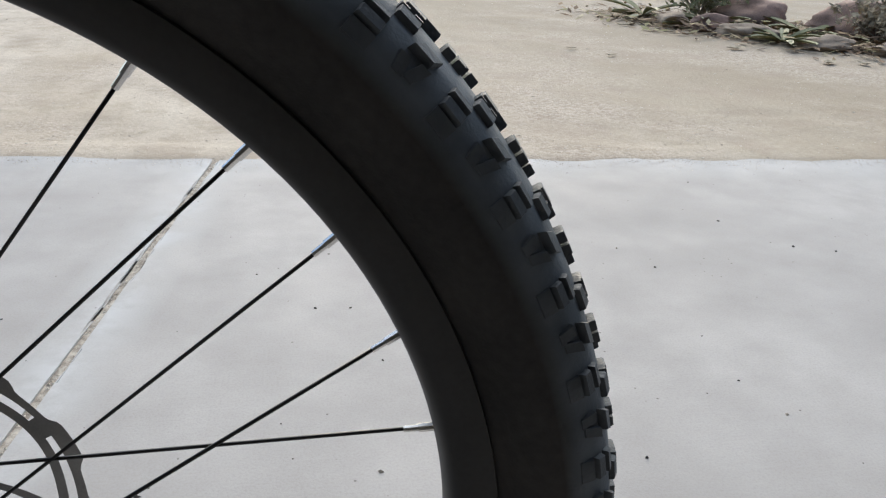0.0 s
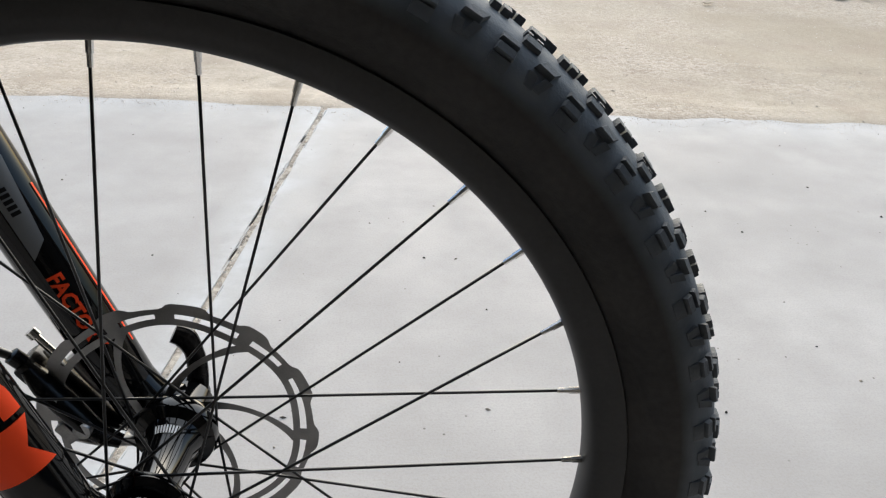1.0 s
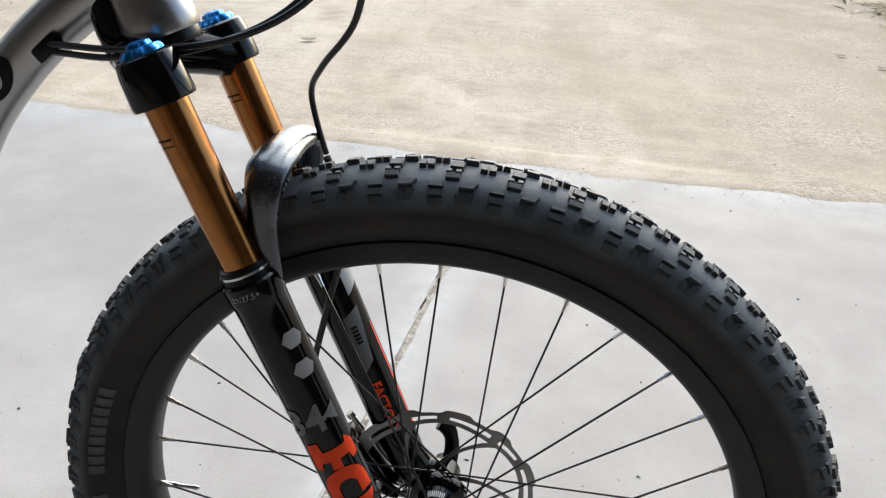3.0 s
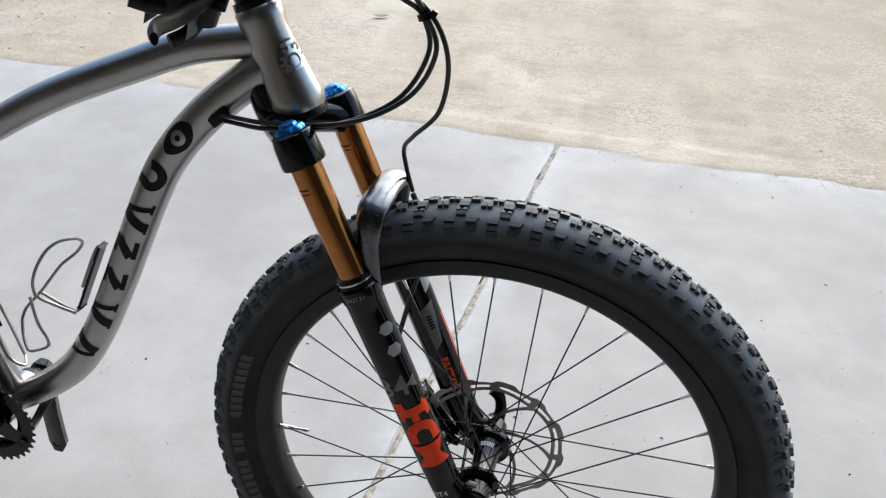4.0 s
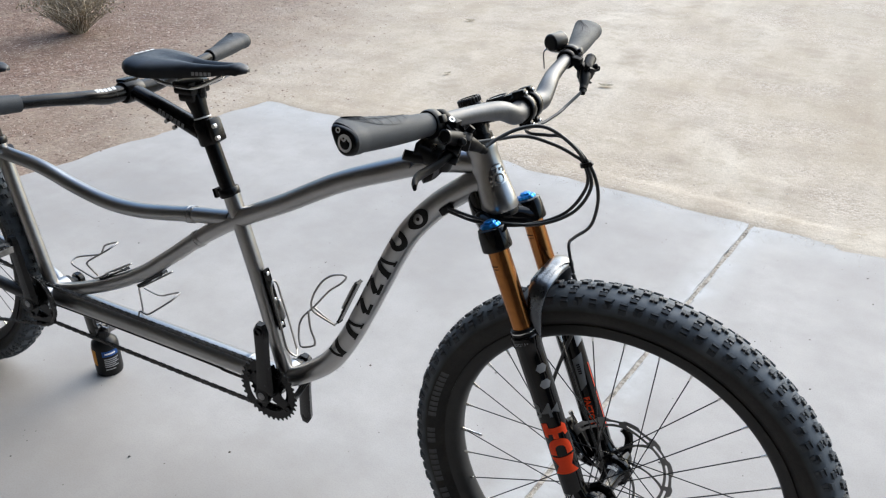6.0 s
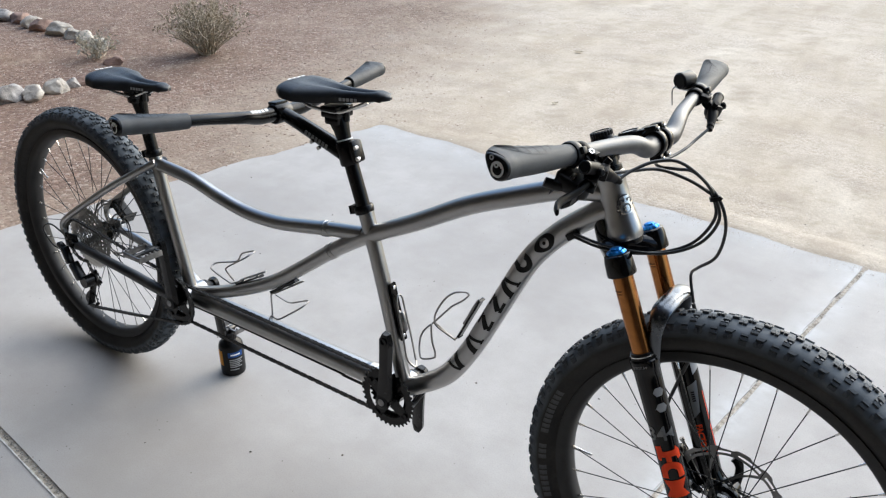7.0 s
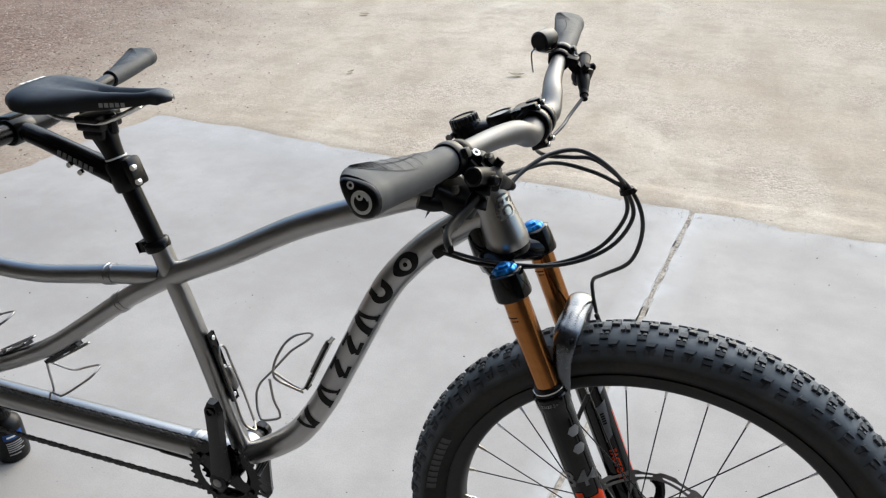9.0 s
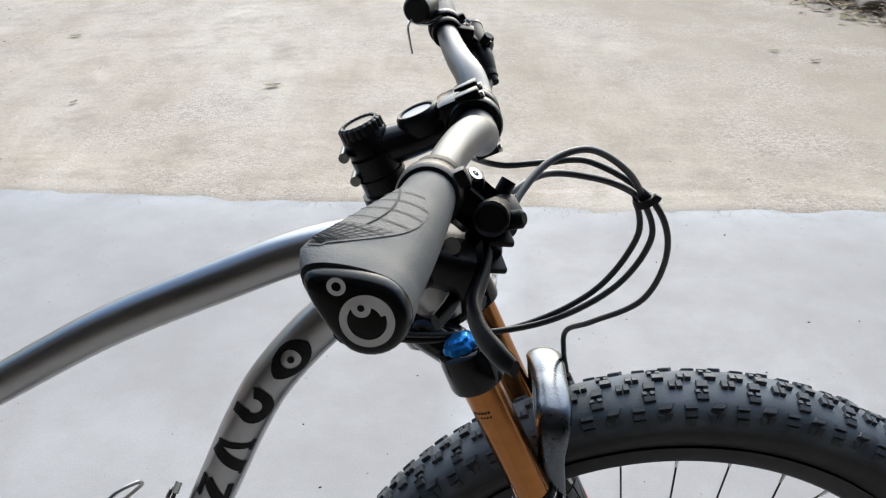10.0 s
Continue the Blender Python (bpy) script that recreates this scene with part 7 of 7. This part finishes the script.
r36, r32 = 26 * 0.0127 / math.tau, 33 * 0.0127 / math.tau
loop = around((BB_F.x, BB_F.z), r36, 0, math.pi) + around((BB_R.x, BB_R.z), r36, math.pi, math.tau)
part("timing_chain", chain(loop, True, -0.0447), CHAIN, bike, "oily steel timing chain between the cranks")
J1, J2 = (-1.782, 0.262), (-1.812, 0.182)
loop = around((BB_R.x, BB_R.z), r32, 0, math.pi) + [(-1.6, 0.208)] + around(J2, 0.02, math.pi * 0.9, math.pi * 1.75, 8) + around(J1, 0.02, math.pi * 0.6, 0.0, 8) + around((HUB_R.x, HUB_R.z), 0.062, math.pi * 0.9, math.tau, 18)
part("drive_chain", chain(loop, True, -0.0537), CHAIN, bike, "oily steel drive chain to the cassette")

# cassette and derailleur
bm = bmesh.new()
for k, teeth in enumerate((46, 40, 35, 31, 27, 24, 21, 18, 15, 13, 11)):
    ring = chainring(HUB_R, -0.022 - 0.0039 * k, teeth, arms=6 if teeth > 20 else 0, tilt=0.12 * k, inner=0.83, arm=0.0035)
    tmp = bpy.data.meshes.new("tmp")
    ring.to_mesh(tmp)
    ring.free()
    bm.from_mesh(tmp)
    bpy.data.meshes.remove(tmp)
lathe(bm, [(-0.066, 0.0), (-0.066, 0.017), (-0.02, 0.02), (-0.02, 0.0)], HUB_R, (0, 1, 0), 24)
part("cassette", bm, CASSETTE, wheel_r, "wide-range steel cassette")
bm = boxed(axes((-1.835, -0.09, 0.335), (0.4, 0, -0.9), (0, 1, 0)), (0.05, 0.016, 0.022), 0.005)
block(bm, axes((-1.805, -0.085, 0.292), (0.6, 0, -0.8), (0, 1, 0)), (0.055, 0.022, 0.026), 0.006)
block(bm, axes((-1.855, -0.088, 0.352), (0.9, 0, -0.4), (0, 1, 0)), (0.04, 0.014, 0.018), 0.004)
lathe(bm, [(-0.016, 0.0), (-0.016, 0.018), (0.016, 0.018), (0.016, 0.0)], (-1.782, -0.07, 0.262), (0, 1, 0), 24)
der = part("rear_derailleur", bm, SATIN, bike, "black long-cage rear derailleur")
part("derailleur_cage", boxed(axes((-1.797, -0.052, 0.222), (J2[0] - J1[0], 0, J2[1] - J1[1]), (0, 1, 0)), (0.115, 0.003, 0.022), 0.001), SATIN, der)
for q in (J1, J2):
    w_ = chainring(Vector((q[0], 0, q[1])), -0.0465, 12, arms=3)
    part("jockey_wheel", w_, PLASTIC, der)
part("derailleur_cable", tube([(-1.84, -0.072, 0.376), (-1.90, -0.085, 0.41), (-1.935, -0.092, 0.39), (-1.90, -0.092, 0.352), (-1.865, -0.09, 0.345)], 0.0025, 8), HOSE, der)


# pedals
def pedal(o, label):
    o = Vector(o)
    sg = -1 if o.y < 0 else 1
    bm = bmesh.new()
    for s in (-1, 1):
        block(bm, Matrix.Translation(o + Vector((s * 0.03, sg * 0.043, 0))), (0.005, 0.066, 0.015), 0.002)
        block(bm, Matrix.Translation(o + Vector((0, sg * (0.043 + s * 0.03), 0))), (0.058, 0.005, 0.011), 0.002)
    for k in range(5):
        for s in (-1, 1):
            block(bm, Matrix.Translation(o + Vector((s * 0.03, sg * (0.018 + 0.0125 * k), 0.009))), (0.004, 0.004, 0.006), 0.001)
    p = part("pedal", bm, STEEL, bike, label)
    part("pedal_axle", turned([(0.0, 0.0), (0.0, 0.0065), (0.010, 0.0065), (0.012, 0.0095), (0.03, 0.0085), (0.034, 0.0055), (0.068, 0.005), (0.074, 0.0)], o, (0, sg, 0), 16), CHAIN, p)
    return p


pedal(BB_R + Vector((0.17 * math.sin(radians(3)), -0.096, 0.17 * math.cos(radians(3)))), "worn silver cage pedal on the rear right crank")
pedal(BB_R + Vector((-0.17 * math.sin(radians(3)), 0.103, -0.17 * math.cos(radians(3)))), "worn silver cage pedal resting on the bottle")

# ---------------------------------------------------------------- prop bottle under the left pedal
BOT = (-1.420, 0.108, 0)


def on_bottle(a0, a1, z0, z1, r):
    """A patch wrapped on the bottle's wall between two angles and two heights."""
    bm = bmesh.new()
    a_, b_ = [[bm.verts.new((BOT[0] + r * math.cos(q), BOT[1] + r * math.sin(q), z)) for q in np.linspace(a0, a1, 12)] for z in (z0, z1)]
    for k in range(11):
        bm.faces.new((a_[k], a_[k + 1], b_[k + 1], b_[k]))
    return bm


bm = turned([(0.0, 0.0), (0.0, 0.031), (0.002, 0.0342), (0.006, 0.035), (0.090, 0.035), (0.099, 0.033), (0.107, 0.026), (0.112, 0.0195), (0.116, 0.0175), (0.119, 0.0175)], BOT, (0, 0, 1), 40)
bottle = finish("prop_bottle", bm, PLASTIC)
tagged(bottle, "small black plastic oil bottle propping the pedal, on concrete", "bottle")
part("label", lathe(bmesh.new(), [(0.012, 0.0354), (0.087, 0.0354)], BOT, (0, 0, 1), 40), LABEL, bottle, "wrap-round black printed label")
part("label_panel", on_bottle(-2.15, -1.5, 0.036, 0.085, 0.0357), LABELYELLOW, bottle, "yellow panel on the label")
part("label_band", on_bottle(-1.0, 0.25, 0.066, 0.083, 0.0357), LABELBLUE, bottle, "blue band on the label")
for k, (z, end) in enumerate(((0.056, 0.2), (0.050, 0.05), (0.044, 0.15), (0.038, -0.1), (0.032, 0.1), (0.023, -0.2))):
    part("print_line", on_bottle(-0.92, end, z, z + 0.0032, 0.0358), GREYPRINT, bottle)
part("print_line", on_bottle(-0.8, 0.0, 0.072, 0.077, 0.0359), WHITEPRINT, bottle)
bm = knurled([(0.117, 0.0), (0.117, 0.0195), (0.134, 0.0195), (0.1355, 0.0175), (0.136, 0.0)], BOT, (0, 0, 1), 20, 0.04)
part("cap", bm, PLASTIC, bottle, "black ribbed screw cap")
# ---------------------------------------------------------------- loose grit and gravel
def scatter(name, count, seed, where, size, mat, label, category, rest):
    """Small many-sided stones as one object."""
    rnd = random.Random(seed)
    verts, faces = [], []
    shape = [(1, 0, 0), (-1, 0, 0), (0, 1, 0), (0, -1, 0), (0, 0, 1), (0, 0, -1)]
    tris = [(0, 2, 4), (2, 1, 4), (1, 3, 4), (3, 0, 4), (2, 0, 5), (1, 2, 5), (3, 1, 5), (0, 3, 5)]
    made = 0
    flat_ = {"pale_gravel": 0.5, "brown_gravel": 0.6}.get(name, 1.0)
    while made < count:
        p = where(rnd)
        if p is None:
            continue
        x, y = p
        made += 1
        s = size[0] + (size[1] - size[0]) * rnd.random() ** 3
        a = rnd.uniform(0, math.tau)
        b = len(verts)
        kx, ky, kz = rnd.uniform(0.7, 1.3), rnd.uniform(0.6, 1.1), rnd.uniform(0.4, 0.8) * flat_
        z = rest(x, y) + 0.25 * s * kz
        for q in shape:
            u, v = q[0] * kx * rnd.uniform(0.8, 1.2), q[1] * ky * rnd.uniform(0.8, 1.2)
            verts.append((x + s * (u * math.cos(a) - v * math.sin(a)), y + s * (u * math.sin(a) + v * math.cos(a)), z + s * q[2] * kz))
        faces += [tuple(b + i for i in t) for t in tris]
    me = bpy.data.meshes.new(name)
    me.from_pydata(verts, [], faces)
    me.materials.append(mat)
    return tagged(new(name, me), label, category, kind="stuff")


def island_material(name, stops):
    m = bpy.data.materials.new(name)
    m.use_nodes = True
    n, l = m.node_tree.nodes, m.node_tree.links
    b = n["Principled BSDF"]
    b.inputs["Roughness"].default_value = 0.9
    g = n.new("ShaderNodeNewGeometry")
    r = n.new("ShaderNodeValToRGB")
    while len(r.color_ramp.elements) < len(stops):
        r.color_ramp.elements.new(0.5)
    for e, (p, c) in zip(r.color_ramp.elements, stops):
        e.position, e.color = p, (*c, 1)
    l.new(g.outputs["Random Per Island"], r.inputs[0])
    l.new(r.outputs[0], b.inputs["Base Color"])
    return m


BROWNGRAVEL = island_material("brown_gravel", [(0.0, (0.2, 0.135, 0.105)), (0.5, (0.29, 0.2, 0.155)), (0.85, (0.4, 0.31, 0.245)), (1.0, (0.6, 0.52, 0.44))])
PALEGRAVEL = island_material("pale_gravel", [(0.0, (0.4, 0.34, 0.27)), (0.5, (0.54, 0.48, 0.39)), (1.0, (0.72, 0.67, 0.58))])
JOINTSTONE = island_material("grey_joint_gravel", [(0.0, (0.11, 0.105, 0.1)), (0.6, (0.24, 0.23, 0.215)), (1.0, (0.42, 0.4, 0.37))])
GRIT = island_material("dark_grit", [(0.0, (0.03, 0.028, 0.025)), (0.8, (0.12, 0.1, 0.08)), (1.0, (0.4, 0.35, 0.28))])


def left_yard(rnd):
    x, y = rnd.uniform(-7.5, -1.2), rnd.uniform(-0.6, 5.0)
    return (x, y) if inside(x, y) < 0.02 and x + 0.35 * y < -2.3 + rnd.gauss(0, 0.55) else None


def drive(rnd):
    x, y = rnd.uniform(-3.5, 4.0), 1.8 + 4.2 * rnd.random() ** 1.5
    return (x, y) if inside(x, y) < 0.03 else None


def edge_strip(rnd):
    x = rnd.uniform(-2.6, 3.0)
    wide = 0.05 + 0.14 * max(0.0, min(1.0, (-1.6 - x) / 0.8))
    return (x, edge_y(x) - abs(rnd.gauss(0, wide)))


def joint_strip(rnd):
    y = rnd.uniform(-0.5, 1.9)
    if rnd.random() < 0.3:
        y = rnd.gauss(0.17, 0.05)
    return (joint_x(y) + rnd.gauss(0, 0.007), y)


def cross_strip(rnd):
    x = rnd.uniform(-2.8, -0.4)
    return (x, cross_y(x) + 0.003 + rnd.gauss(0, 0.0045))


def on_slab(rnd):
    return (rnd.uniform(-2.6, 2.0), rnd.uniform(-0.6, 1.85))


LITTER = island_material("leaf_litter", [(0.0, (0.09, 0.055, 0.03)), (0.4, (0.22, 0.14, 0.075)), (0.7, (0.34, 0.25, 0.14)), (0.88, (0.3, 0.28, 0.12)), (1.0, (0.5, 0.42, 0.28))])


def leaf_litter(count, seed):
    """Dry leaves lying in heaps over the plant bed."""
    rnd = random.Random(seed)
    verts, faces = [], []
    for _ in range(count):
        u = rnd.random()
        x, y = 2.55 + 1.5 * u + rnd.gauss(0, 0.25), 5.1 - 1.3 * u + rnd.gauss(0, 0.3)
        y += max(0.0, 0.9 * (3.0 - x)) * 0.3
        s, a = rnd.uniform(0.02, 0.06), rnd.uniform(0, math.tau)
        z = ground_height(x, y) + 0.008 + 0.06 * rnd.random() ** 3
        t, w = Vector((math.cos(a), math.sin(a), rnd.uniform(-0.25, 0.35))), Vector((-math.sin(a), math.cos(a), rnd.uniform(-0.3, 0.3)))
        c, b = Vector((x, y, z)), len(verts)
        verts += [c - t * s, c + w * s * 0.3, c + t * s, c - w * s * 0.3]
        faces.append((b, b + 1, b + 2, b + 3))
    me = bpy.data.meshes.new("leaf_litter")
    me.from_pydata(verts, [], faces)
    me.materials.append(LITTER)
    return tagged(new("leaf_litter", me), "brown and yellow dry leaves among bed rocks", "leaves", kind="stuff")


leaf_litter(3200, 8)
scatter("brown_gravel", 70000, 1, left_yard, (0.002, 0.009), BROWNGRAVEL, "loose brown and grey gravel on soil", "gravel", ground_height)
scatter("pale_gravel", 9000, 2, drive, (0.0015, 0.0065), PALEGRAVEL, "loose pale gravel on the drive", "gravel", ground_height)
scatter("edge_sand", 4500, 3, edge_strip, (0.0008, 0.0026), PALEGRAVEL, "sand grains blown over the slab edge", "sand", lambda x, y: 0.0)
scatter("joint_grit", 900, 4, joint_strip, (0.001, 0.0035), PALEGRAVEL, "sandy grit in the slab joint", "sand", lambda x, y: -0.004)
scatter("joint_gravel", 1500, 8, cross_strip, (0.0012, 0.0036), JOINTSTONE, "grey gravel packed in the cross joint", "gravel", lambda x, y: -0.0035)
scatter("slab_grit", 170, 5, on_slab, (0.0012, 0.0042), GRIT, "dark specks of grit on the concrete", "grit", lambda x, y: 0.0)
SPOTS = iter([(-0.804, 0.474), (-1.115, -0.111), (-0.915, 0.017), (0.393, 1.692), (0.914, 0.568), (0.75, 1.2), (1.2, 1.35), (1.296, 1.183), (0.306, 0.505)])
scatter("slab_crumbs", 9, 6, lambda rnd: next(SPOTS), (0.004, 0.006), GRIT, "dark crumbs of bark on the concrete", "grit", lambda x, y: 0.0)
